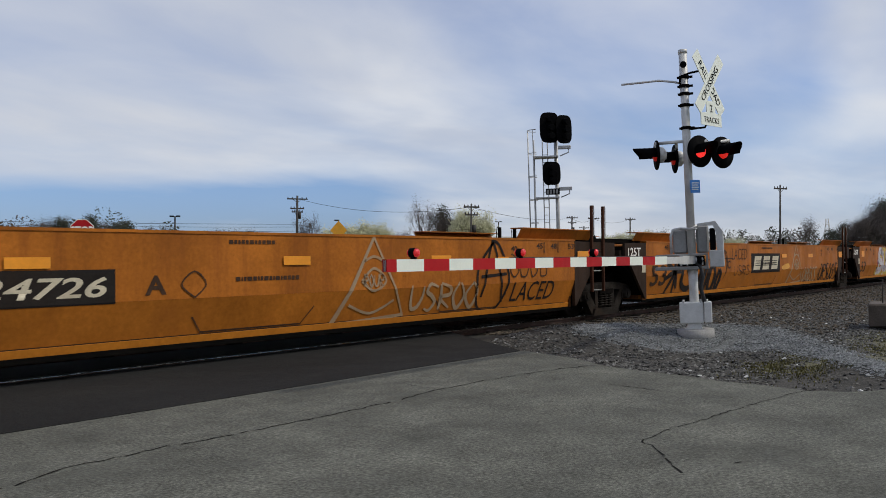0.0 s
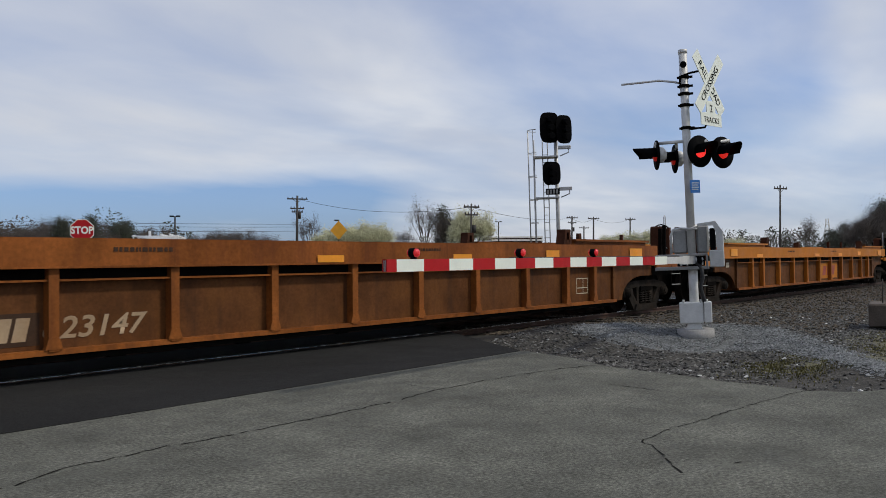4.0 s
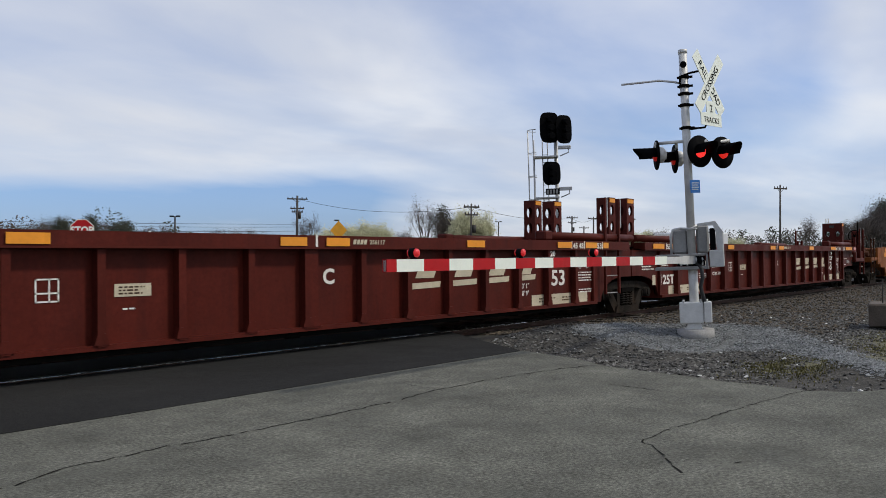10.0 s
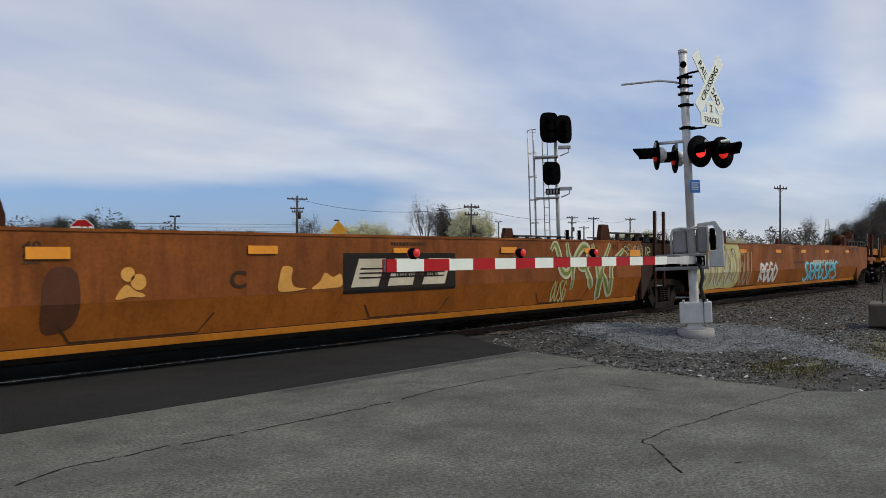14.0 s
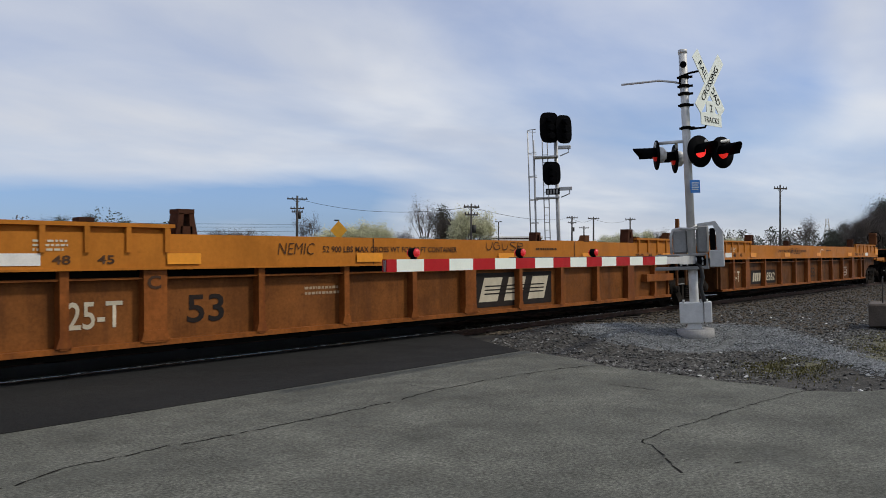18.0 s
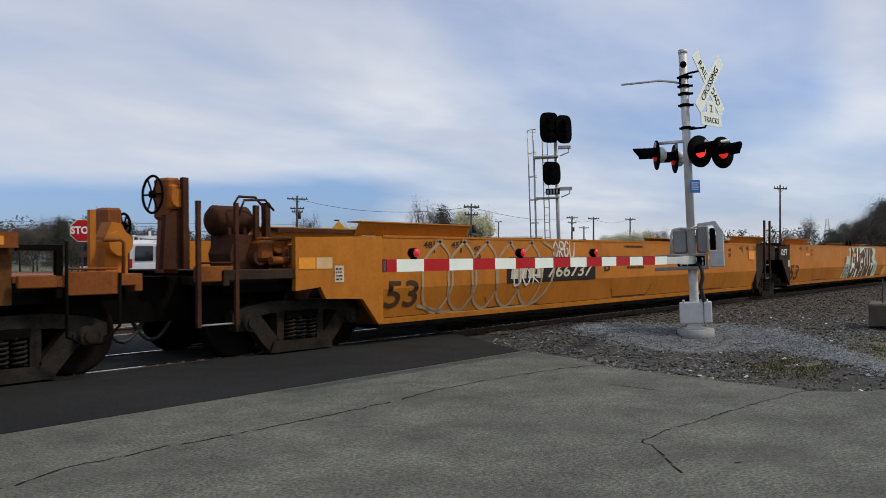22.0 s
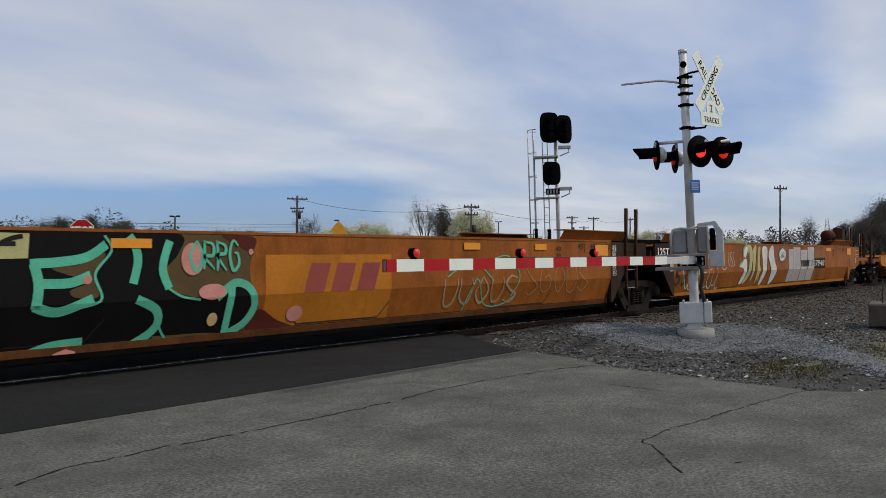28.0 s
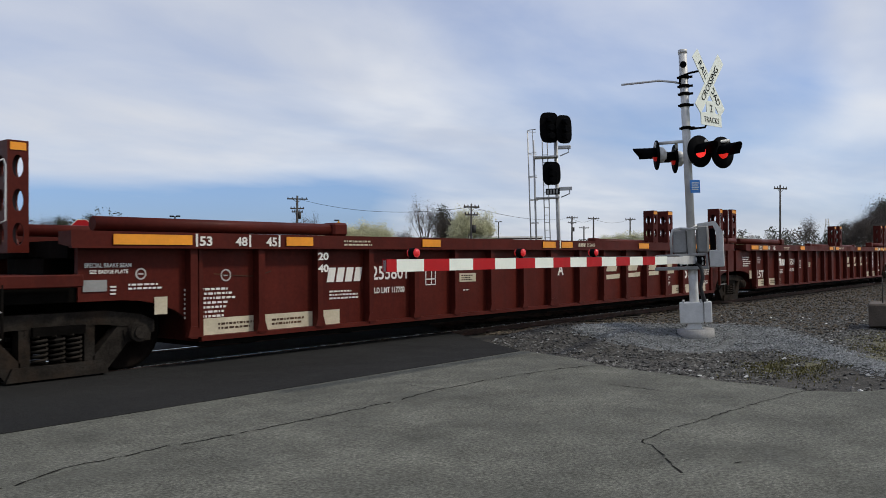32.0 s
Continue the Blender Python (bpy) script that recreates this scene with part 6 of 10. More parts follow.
make_stop_sign()
make_warning_sign()
tops = [utility_pole(-0.1785, 120, 10.9, [(0.5, 1.5), (1.9, 1.0), (2.4, 0.8)], 0.2), utility_pole(0.034, 96, 7.9, [(0.4, 0.95), (1.3, 0.8)], 0.13),
        utility_pole(0.157, 180, 10.6, [(0.4, 1.3), (1.5, 1.0)], 0.2), utility_pole(0.1716, 215, 9.6, [(0.4, 1.4)], 0.2),
        utility_pole(0.1833, 185, 10.6, [(0.4, 1.4)], 0.2), utility_pole(0.228, 190, 10.6, [(0.4, 1.3)], 0.2), utility_pole(0.411, 104, 10.5, [(0.5, 0.95)], 0.13)]
far_left = spot(-0.85, 112, 9.3)
for dz, sag in ((-4.2, 0.3), (-4.6, 0.4), (-5.2, 0.5)):
    wire(far_left + Vector((0, 0, dz + 3.0)), tops[0] + Vector((0, 0, dz)), sag)
    wire(tops[0] + Vector((0, 0, dz)), tops[1] + Vector((0, 0, dz)), 0.8)
for a, b in ((1, 2), (2, 4), (4, 5)):
    wire(tops[a] + Vector((0, 0, -0.4)), tops[b] + Vector((0, 0, -0.4)), 0.9)
wire(tops[0] + Vector((0, 0, -0.4)), tops[1] + Vector((0, 0, -0.4)), 1.2)


def parking_lamp(k, depth, h):
    p = spot(k, depth, -0.1)
    s = thing("parking_lamp", "dark parking lot lamp with two flat heads", "street lamp", Matrix.Translation(p) @ pose(0, 0, 0, 0, 0, -50), "parking lamps")
    part("pole", Shape().rod((0, 0, 0), (0, 0, h), 0.09, 8), GREY_PAINT, s)
    for d in (-1, 1):
        part("lamp_head", Shape().block(*sorted((d * 0.15, d * 0.55)), -0.18, 0.18, h - 0.08, h + 0.08, 0.03), SIGNAL_BLACK, s)


parking_lamp(-0.3267, 90, 6.3)
parking_lamp(0.068, 140, 7.6)


def lattice_tower():
    p = spot(0.469, 420, 0)
    s = thing("lattice_tower", "distant grey lattice power tower", "power tower", Matrix.Translation(p))
    sh = Shape()
    for sx in (-1, 1):
        for sy in (-1, 1):
            sh.rod((sx * 2.2, sy * 2.2, 0), (sx * 0.5, sy * 0.5, 20), 0.14, 4)
    for i in range(8):
        z0, z1 = i * 2.5, (i + 1) * 2.5
        w0, w1 = 2.2 - 1.7 * z0 / 20, 2.2 - 1.7 * z1 / 20
        for sy in (-1, 1):
            sh.rod((-w0, sy * w0, z0), (w1, sy * w1, z1), 0.09, 4).rod((w0, sy * w0, z0), (-w1, sy * w1, z1), 0.09, 4)
    part("frame", sh, GALV, s)
    for z in (14, 17):
        part("tower_arm", Shape().rod((-3.2, 0, z), (3.2, 0, z), 0.14, 4).rod((-3.2, 0, z), (0, 0, z + 1.2), 0.09, 4).rod((3.2, 0, z), (0, 0, z + 1.2), 0.09, 4), GALV, s)


lattice_tower()


# ---- trees ----
def branch(sh, p, d, length, r, depth, rnd, tips):
    q = p + d * length
    sh.rod(p, q, r, 5 if depth > 1 else 3, r * 0.62, False)
    if depth == 0:
        tips.append(q)
        return
    for _ in range(3 if depth > 1 else 4):
        nd = (d + Vector((rnd.uniform(-0.75, 0.75), rnd.uniform(-0.75, 0.75), rnd.uniform(-0.15, 0.55)))).normalized()
        branch(sh, p + d * length * rnd.uniform(0.55, 1.0), nd, length * rnd.uniform(0.55, 0.8), r * 0.55, depth - 1, rnd, tips)
    tips.append(q)


def tree(k, depth, h, w, kind, seed):
    """kind: bare, blossom, buds, evergreen."""
    rnd = random.Random(seed)
    p = spot(k, depth, -0.2)
    label = {"bare": "leafless grey-brown tree with fine twigs", "blossom": "tree in pale cream-white spring blossom", "buds": "tree with brownish early spring buds", "evergreen": "dark green evergreen tree"}[kind]
    t = thing("tree", label, "tree", Matrix.Translation(p), "trees behind the railway")
    sh, tips = Shape(), []
    trunk = h * (0.28 if kind != "evergreen" else 0.9)
    sh.rod((0, 0, 0), (0, 0, trunk), h * 0.022, 8, h * 0.013)
    if kind == "evergreen":
        for i in range(26):
            z = h * (0.1 + 0.85 * i / 26)
            a = i * 2.4
            L = w * 0.5 * (1 - z / h) ** 0.7 + 0.15
            q = Vector((math.cos(a) * L, math.sin(a) * L, z + 0.1 * L))
            sh.rod((0, 0, z), q, 0.03, 3, 0.01, False)
            tips += [Vector((0, 0, z)).lerp(q, f) for f in (0.45, 0.75, 1.0)]
    else:
        for i in range(7):
            a = i * 2.4 + rnd.uniform(-0.3, 0.3)
            d = Vector((math.cos(a) * 0.55 * w / h * 1.6, math.sin(a) * 0.55 * w / h * 1.6, rnd.uniform(0.7, 1.1))).normalized()
            branch(sh, Vector((0, 0, trunk * rnd.uniform(0.55, 1.0))), d, h * 0.27, h * 0.010, 3, rnd, tips)
    part("trunk", sh, BARK, t, "grey-brown trunk and limbs")
    top = max(q.z for q in tips)
    wid = max(math.hypot(q.x, q.y) for q in tips)
    crown = Shape()
    n, size = {"bare": (2600, 0.09), "blossom": (12000, 0.085), "buds": (10000, 0.06), "evergreen": (9000, 0.08)}[kind]
    size *= h / 6.5
    for _ in range(n):
        q = rnd.choice(tips)
        sp = 0.3 if kind == "bare" else 0.40
        c = q + Vector((rnd.gauss(0, sp), rnd.gauss(0, sp), rnd.gauss(0, sp * 0.8))) * (h / 7)
        if c.z < 0.3:
            continue
        u = Vector((rnd.uniform(-1, 1), rnd.uniform(-1, 1), rnd.uniform(-1, 1))).normalized()
        v = u.orthogonal().normalized()
        s = size * rnd.uniform(0.5, 1.3)
        if kind == "bare":
            crown.add([c, c + u * s * 3 + v * 0.02, c + u * s * 3 - v * 0.02], [(0, 1, 2)])
        else:
            crown.add([c - u * s, c - v * s * 0.6, c + u * s, c + v * s * 0.6 + u * s * 0.2], [(0, 1, 2, 3)])
    # bring the whole tree to its height and spread
    fz, fx = h / max(top, h * 0.5), (w / 2) / max(wid, 0.1)
    me = crown.mesh("crown", {"bare": TWIG, "blossom": BLOSSOM, "buds": BUDS, "evergreen": EVERGREEN}[kind])
    crown_ob = part("crown", me, None, t)
    for ob in t.children:
        ob.data.transform(Matrix.Diagonal((fx, fx, fz, 1)))


tree_seed = 100
BELT = [(-0.60 + 0.021 * i, 121 + 5 * (i % 3), 6.0 + 1.5 * math.sin(i * 2.3) ** 2, 6.6, ("buds", "evergreen", "buds")[i % 3]) for i in range(13)]
BELT += [(-0.292 + 0.017 * i, 118 + 3 * (i % 2), 5.3 - 0.2 * (i % 2), 6.0, "buds") for i in range(5)]
for k, depth, h, w, kind in [
        (-0.0215, 108, 9.4, 5.0, "bare"), (0.004, 104, 7.2, 4.6, "buds"), (0.012, 106, 6.4, 5.0, "buds"), (-0.046, 118, 6.2, 3.6, "bare"), (0.000, 107, 7.8, 3.0, "evergreen"),
        (0.038, 101, 7.6, 6.8, "blossom"), (0.026, 100, 6.8, 5.0, "blossom"), (-0.135, 92, 4.9, 5.2, "blossom"), (-0.108, 90, 5.4, 5.6, "blossom"), (-0.080, 91, 5.2, 4.6, "blossom"), (-0.095, 93, 5.1, 5.2, "blossom"), (-0.12, 95, 4.2, 5.0, "buds"),
        (0.192, 105, 4.1, 3.4, "blossom"), (0.214, 108, 4.3, 3.6, "blossom"), (0.24, 106, 4.6, 4.2, "blossom"), (0.352, 110, 3.9, 3.8, "blossom"),
        (-0.165, 116, 8.0, 4.2, "bare"), (0.265, 125, 5.6, 4.0, "bare"), (0.447, 128, 7.2, 4.4, "bare"),
        (-0.475, 118, 8.0, 5.0, "bare"), (-0.465, 112, 7.0, 4.2, "evergreen"), (-0.43, 116, 7.6, 3.4, "evergreen"), (-0.395, 115, 6.6, 5.8, "evergreen"), (-0.385, 119, 7.0, 4.5, "evergreen"),
        (-0.53, 117, 6.4, 5.2, "buds"), (-0.50, 113, 6.2, 5.0, "buds"), (-0.445, 113, 5.6, 5.6, "buds"), (-0.35, 118, 5.4, 5.0, "buds"), (-0.41, 113, 5.2, 5.4, "buds"),
        (-0.29, 112, 5.0, 5.4, "buds"), (-0.265, 114, 5.6, 5.6, "buds"), (-0.245, 116, 6.0, 4.4, "bare"), (-0.31, 117, 4.8, 4.6, "buds"), (-0.56, 115, 6.3, 5.4, "evergreen"),
        (0.505, 118, 6.0, 5.2, "buds"), (0.535, 116, 8.2, 6.0, "buds"), (0.565, 115, 9.8, 6.4, "buds"), (0.522, 112, 6.6, 5.4, "buds"), (0.55, 122, 9.2, 7.0, "buds"), (0.515, 121, 6.4, 5.4, "buds"), (0.542, 119, 9.0, 6.4, "evergreen"), (0.49, 125, 6.0, 5.4, "evergreen"), (0.475, 130, 5.2, 5.0, "evergreen")] + BELT:
    tree_seed += 1
    tree(k, depth, h, w, kind, tree_seed)


def far_woods():
    rnd = random.Random(31)
    for name, mat, label in (("far_woods", BUDS, "distant brown leafless woods"), ("far_evergreens", EVERGREEN, "distant dark evergreen woods")):
        s = Shape()
        for _ in range(420):
            k, d = rnd.uniform(-0.75, 0.75), rnd.uniform(230, 420)
            if 0.30 < k:
                d *= 0.75
            base = spot(k, d)
            h, w = rnd.uniform(4.0, 7.5) * (1.15 if mat is EVERGREEN else 1.0) * (2.1 if k < -0.40 else 1.5 if k < -0.24 else 1.0), rnd.uniform(3, 6) * (1.5 if k < -0.24 else 1.0)
            for _ in range(130):
                a, rr, z = rnd.uniform(0, 6.3), w * 0.5 * math.sqrt(rnd.random()), h * rnd.random() ** 0.8
                f = 1 - 0.6 * max(0, z / h - 0.4)
                c = base + Vector((math.cos(a) * rr * f, math.sin(a) * rr * f, z))
                u = Vector((rnd.uniform(-1, 1), rnd.uniform(-1, 1), rnd.uniform(-0.6, 1))).normalized()
                v = u.orthogonal().normalized()
                q = rnd.uniform(0.14, 0.36) * (1.5 if k < -0.24 else 1.0)
                s.add([c - u * q, c - v * q * 0.7, c + u * q, c + v * q * 0.7], [(0, 1, 2, 3)])
        ob = new(name, s.mesh(name, mat))
        tagged(ob, label, "woods", kind="stuff")


far_woods()


# ---- vehicles waiting beyond the tracks, and buildings ----
def wheel_at(parent, x, y, r=0.34, w=0.22):
    tyre = part("wheel", Shape().lathe([(-w / 2, r * 0.7), (-w / 2, r * 0.95), (-w / 2 + 0.03, r), (w / 2 - 0.03, r), (w / 2, r * 0.95), (w / 2, r * 0.7)], (x, y, r), (0, 1, 0), 20), RUBBER, parent)
    part("rim", Shape().lathe([(-w / 2 - 0.004, r * 0.66), (-w / 2 + 0.02, r * 0.3), (w / 2 - 0.02, r * 0.3), (w / 2 + 0.004, r * 0.66)], (x, y, r), (0, 1, 0), 16), GALV, tyre)


def hull(sh, rows):
    """rows: (x, half width, z low, z high) stations joined into one rounded skin."""
    rings = []
    for x, hw, z0, z1 in rows:
        c = min(hw, (z1 - z0) / 2) * 0.28
        rings.append([(x, -hw, z0 + c), (x, -hw, z1 - c), (x, -hw + c, z1), (x, hw - c, z1), (x, hw, z1 - c), (x, hw, z0 + c), (x, hw - c, z0), (x, -hw + c, z0)])
    n = 8
    v = [p for r in rings for p in r]
    f = [(i * n + j, i * n + (j + 1) % n, (i + 1) * n + (j + 1) % n, (i + 1) * n + j) for i in range(len(rings) - 1) for j in range(n)]
    sh.add(v, f + [tuple(range(n)), tuple(range(len(v) - 1, len(v) - n - 1, -1))])
    return sh


def make_van():
    p = spot(-0.352, 32.0, 0) + Vector((math.cos(radians(53)), math.sin(radians(53)), 0)) * 2.6
    v = thing("work_van", "white work van with roof ladder rack, standing at the crossing", "van", Matrix.Translation(p) @ pose(0, 0, 0, 0, 0, 53))
    # +x is forward; the tail looks back to the tracks
    part("body", hull(Shape(), [(-2.55, 0.95, 0.45, 1.22), (-2.45, 1.0, 0.35, 1.30), (1.6, 1.0, 0.35, 1.30), (2.6, 0.95, 0.4, 1.12), (2.75, 0.85, 0.5, 1.0)]), CAR_WHITE, v, "white painted body")
    part("cabin", hull(Shape(), [(-2.53, 0.93, 1.18, 1.98), (-2.42, 0.90, 1.18, 2.14), (0.8, 0.90, 1.18, 2.14), (1.75, 0.90, 1.18, 1.34)]), CAR_WHITE, v, "white high roof")
    for y0, y1 in ((-0.74, -0.05), (0.05, 0.74)):
        part("rear_window", Shape().prism([(y0, 1.32), (y1, 1.32), (y1 * 0.94, 1.90), (y0 * 0.94, 1.90)], -2.56, -2.50, "x"), CAR_GLASS, v, "dark rear door window")
    for s in (-1, 1):
        part("side_window", Shape().prism([(-2.1, 1.38), (0.9, 1.38), (0.5, 1.95), (-2.1, 1.95)], *sorted((s * 0.89, s * 0.925))), CAR_GLASS, v)
        part("tail_lamp", Shape().block(-2.57, -2.48, *sorted((s * 0.82, s * 0.95)), 1.05, 1.4, 0.01), SIGN_RED, v)
        part("rack_rail", Shape().rod((-2.3, s * 0.82, 2.30), (1.0, s * 0.82, 2.30), 0.035, 6), CAR_WHITE, v)
    for x in (-2.1, -0.6, 0.8):
        part("rack_bar", Shape().rod((x, -0.9, 2.28), (x, 0.9, 2.28), 0.035, 6).rod((x, -0.84, 2.05), (x, -0.84, 2.3), 0.03, 6).rod((x, 0.84, 2.05), (x, 0.84, 2.3), 0.03, 6), CAR_WHITE, v, "white roof rack bar")
    part("ladder", Shape().box(-2.6, 1.4, -0.6, -0.55, 2.31, 2.38).box(-2.6, 1.4, -0.25, -0.2, 2.31, 2.38).box(-1.9, -1.85, 0.2, 0.3, 2.3, 2.5), CAR_WHITE, v, "white ladder on the rack")
    part("rear_bumper", Shape().block(-2.72, -2.5, -0.95, 0.95, 0.42, 0.62, 0.03), GREY_PAINT, v)
    for x in (-1.6, 1.8):
        for y in (-0.88, 0.88):
            wheel_at(v, x, y, 0.37)


def make_car(k, depth, turn, paint, label, name="car", tall=1.66):
    p = spot(k, depth, 0)
    v = thing(name, label, "car", Matrix.Translation(p) @ pose(0, 0, 0, 0, 0, turn), "cars beyond the tracks")
    part("body", hull(Shape(), [(-2.3, 0.80, 0.55, 0.98), (-2.1, 0.9, 0.3, 1.08), (-0.6, 0.92, 0.28, 1.02), (1.2, 0.92, 0.28, 1.0), (2.0, 0.88, 0.32, 0.86), (2.3, 0.75, 0.42, 0.74)]), paint, v)
    cab = part("cabin", hull(Shape(), [(-2.28, 0.80, 0.98, 1.20), (-2.02, 0.78, 0.98, tall - 0.06), (-0.6, 0.77, 0.98, tall), (0.55, 0.75, 0.98, tall - 0.06), (1.45, 0.80, 0.98, 1.06)]), paint, v)
    for s in (-1, 1):
        y0, y1 = sorted((s * 0.74, s * 0.80))
        part("side_window", Shape().prism([(-2.0, 1.12), (-0.45, 1.12), (-0.48, tall - 0.12), (-1.8, tall - 0.15)], y0, y1), CAR_GLASS, cab)
        part("side_window", Shape().prism([(-0.38, 1.12), (1.1, 1.10), (0.48, tall - 0.15), (-0.38, tall - 0.12)], y0, y1), CAR_GLASS, cab)
        part("tail_lamp", Shape().block(-2.30, -2.12, *sorted((s * 0.6, s * 0.88)), 0.85, 1.05, 0.01), SIGN_RED, v)
        for x in (-1.4, 1.45):
            wheel_at(v, x, s * 0.82)
    part("rear_window", Shape().prism([(-0.62, 1.12), (0.62, 1.12), (0.56, tall - 0.2), (-0.56, tall - 0.2)], -2.08, -2.0, "x"), CAR_GLASS, cab)
    part("windscreen", Shape().prism([(-0.62, 1.10), (0.62, 1.10), (0.56, tall - 0.2), (-0.56, tall - 0.2)], 0.72, 0.80, "x"), CAR_GLASS, cab)
    return v


make_van()
def make_box_truck():
    v = thing("box_truck", "white box truck with a yellow cab driving past", "truck", Matrix.Translation(spot(-0.47, 46, 0)) @ pose(0, 0, 0, 0, 0, 150))
    part("cargo_box", Shape().block(-3.4, 1.4, -1.15, 1.15, 0.75, 3.0, 0.05), CAR_WHITE, v, "white cargo box")
    cab = part("cab", hull(Shape(), [(1.5, 0.98, 0.5, 1.95), (2.2, 0.98, 0.45, 2.05), (2.9, 0.92, 0.45, 1.35), (3.7, 0.85, 0.5, 1.2)]), SIGN_YELLOW, v, "yellow cab")
    for s in (-1, 1):
        part("side_window", Shape().prism([(1.75, 1.35), (2.6, 1.35), (2.25, 1.85), (1.75, 1.85)], *sorted((s * 0.96, s * 0.99))), CAR_GLASS, cab)
        for x in (-2.2, 2.8):
            wheel_at(v, x, s * 0.95, 0.45, 0.28)
    return v


traffic = [(make_car(-0.243, 58, -38, CAR_WHITE, "white sport utility car driving past", "suv", 1.72), -38, 24.5, 31.0),
           (make_car(-0.205, 64, -36, CAR_WHITE, "white sport utility car driving ahead of another", "suv", 1.70), -36, 23.0, 31.0),
           (make_car(-0.485, 40, -36, CAR_DARK, "dark blue minivan driving past", "minivan", 1.88), -36, 23.0, 31.0),
           (make_box_truck(), 150, 18.0, 12.3)]
make_car(0.212, 92, -60, CAR_WHITE, "white pickup-sized car far beyond the tracks", "car", 1.8)


def building(k, depth, w, d, h, turn, wall, band, label):
    p = spot(k, depth, -0.1)
    b = thing("building", label, "building", Matrix.Translation(p) @ pose(0, 0, 0, 0, 0, turn))
    part("wall", Shape().box(-w / 2, w / 2, 0, d, 0, h), wall, b)
    part("roof", Shape().block(-w / 2 - 0.4, w / 2 + 0.4, -0.4, d + 0.4, h, h + 0.55, 0.05), band, b, "flat roof with pale fascia")
    n = max(3, int(w / 3.2))
    for i in range(n):
        x = -w / 2 + (i + 0.5) * w / n
        win = part("window", Shape().box(x - 1.0, x + 1.0, -0.06, 0.02, 0.9, h - 0.9), CAR_GLASS, b)
        part("frame", Shape().box(x - 1.08, x + 1.08, -0.09, -0.03, h - 0.9, h - 0.78).box(x - 1.08, x + 1.08, -0.09, -0.03, 0.78, 0.9), WHITE, win)
    return b


SHOP_RED = material("dark_red_wall_paint", (0.045, 0.014, 0.012), 0.85, vary=0.2, scale=1, grain=12, bump=0.1)
BRICK_WALL = material("brown_brick_wall", (0.13, 0.07, 0.05), 0.9, vary=0.2, scale=1, grain=12, bump=0.2)
canopy = building(0.090, 150, 8.4, 9, 3.6, -42, BRICK_WALL, WHITE, "long low building with white canopy bands")
for z in (4.45, 5.0):
    part("fascia_band", Shape().block(-4.8, 4.8, -0.6, 9.6, z, z + 0.32, 0.03), WHITE, canopy, "white canopy band")
part("fascia_core", Shape().box(-4.6, 4.6, -0.4, 9.4, 4.15, 5.0), SHOP_RED, canopy, "dark red canopy edge")
building(-0.034, 170, 8, 10, 4.1, -50, BRICK_WALL, WHITE, "low brown building with white roof bands")
shop = building(-0.402, 75, 5.2, 6, 1.75, -30, SHOP_RED, SHOP_RED, "low dark red shop behind the road")
sign = part("sign", Shape().box(-0.2, 1.9, -0.46, -0.42, 1.78, 2.26), SHOP_RED, shop, "dark red sign with pale script")
for i in range(5):
    part("writing_bar", Shape().prism([(0.05 + 0.34 * i, 1.90), (0.27 + 0.34 * i, 1.90), (0.36 + 0.34 * i, 2.10 + 0.06 * (i % 2)), (0.14 + 0.34 * i, 2.10 + 0.06 * (i % 2))], -0.48, -0.462), WHITE, sign)
building(0.19, 170, 10, 10, 2.8, -45, CONCRETE, WHITE, "low pale far building")
blk = thing("concrete_block", "low brown-stained concrete block at the trackside", "concrete block", pose(18.4, 3.72, -0.12, 0, 0, 12))
part("block", Shape().block(-0.55, 0.55, -0.45, 0.45, 0.0, 0.46, 0.03), BLOCK_BROWN, blk)
part("marker_rod", Shape().rod((-0.25, 0.2, 0.4), (-0.25, 0.2, 0.95), 0.012, 5), GREY_PAINT, blk)


# ---- paint on the cars: lettering, reflectors, logos, graffiti ----
def pigment(name, color, wear=0.35, under=(0.28, 0.11, 0.03)):
    return material(name, color, 0.6, vary=0.14, scale=2.2, grain=30, dirt=wear, dirt_color=under, bump=0.03, spec=0.12)


G_BLACK = pigment("black_spray_paint", (0.018, 0.014, 0.012), 0.3, (0.09, 0.045, 0.02))
G_FADE = pigment("faded_black_stencil", (0.05, 0.028, 0.017), 0.45, (0.16, 0.07, 0.028))
G_BROWN = pigment("dark_olive_brown_spray_paint", (0.10, 0.066, 0.028), 0.3, (0.15, 0.09, 0.035))
G_WHITE = pigment("white_spray_paint", (0.62, 0.60, 0.54), 0.3, (0.42, 0.34, 0.25))
G_GHOST = pigment("thin_white_spray_paint", (0.36, 0.26, 0.16), 0.7, (0.33, 0.18, 0.08))
G_SILVER = pigment("dull_silver_spray_paint", (0.44, 0.41, 0.39), 0.5, (0.34, 0.26, 0.2))
G_PINK = pigment("pink_spray_paint", (0.60, 0.26, 0.22), 0.3)
G_DENSE = pigment("dense_black_spray_paint", (0.005, 0.0045, 0.0045), 0.06, (0.015, 0.010, 0.008))
G_UMBER = pigment("very_dark_brown_spray_paint", (0.026, 0.014, 0.009), 0.35, (0.05, 0.022, 0.012))
G_NIGHT = pigment("dark_blue_spray_paint", (0.018, 0.05, 0.11), 0.35, (0.03, 0.03, 0.05))
G_BRIGHT = pigment("bright_white_spray_paint", (0.78, 0.77, 0.68), 0.12, (0.6, 0.5, 0.36))
G_OLIVE = pigment("olive_green_spray_paint", (0.17, 0.20, 0.055), 0.3, (0.22, 0.18, 0.06))
G_WINE = pigment("dark_red_spray_paint", (0.085, 0.018, 0.012), 0.3, (0.10, 0.05, 0.025))
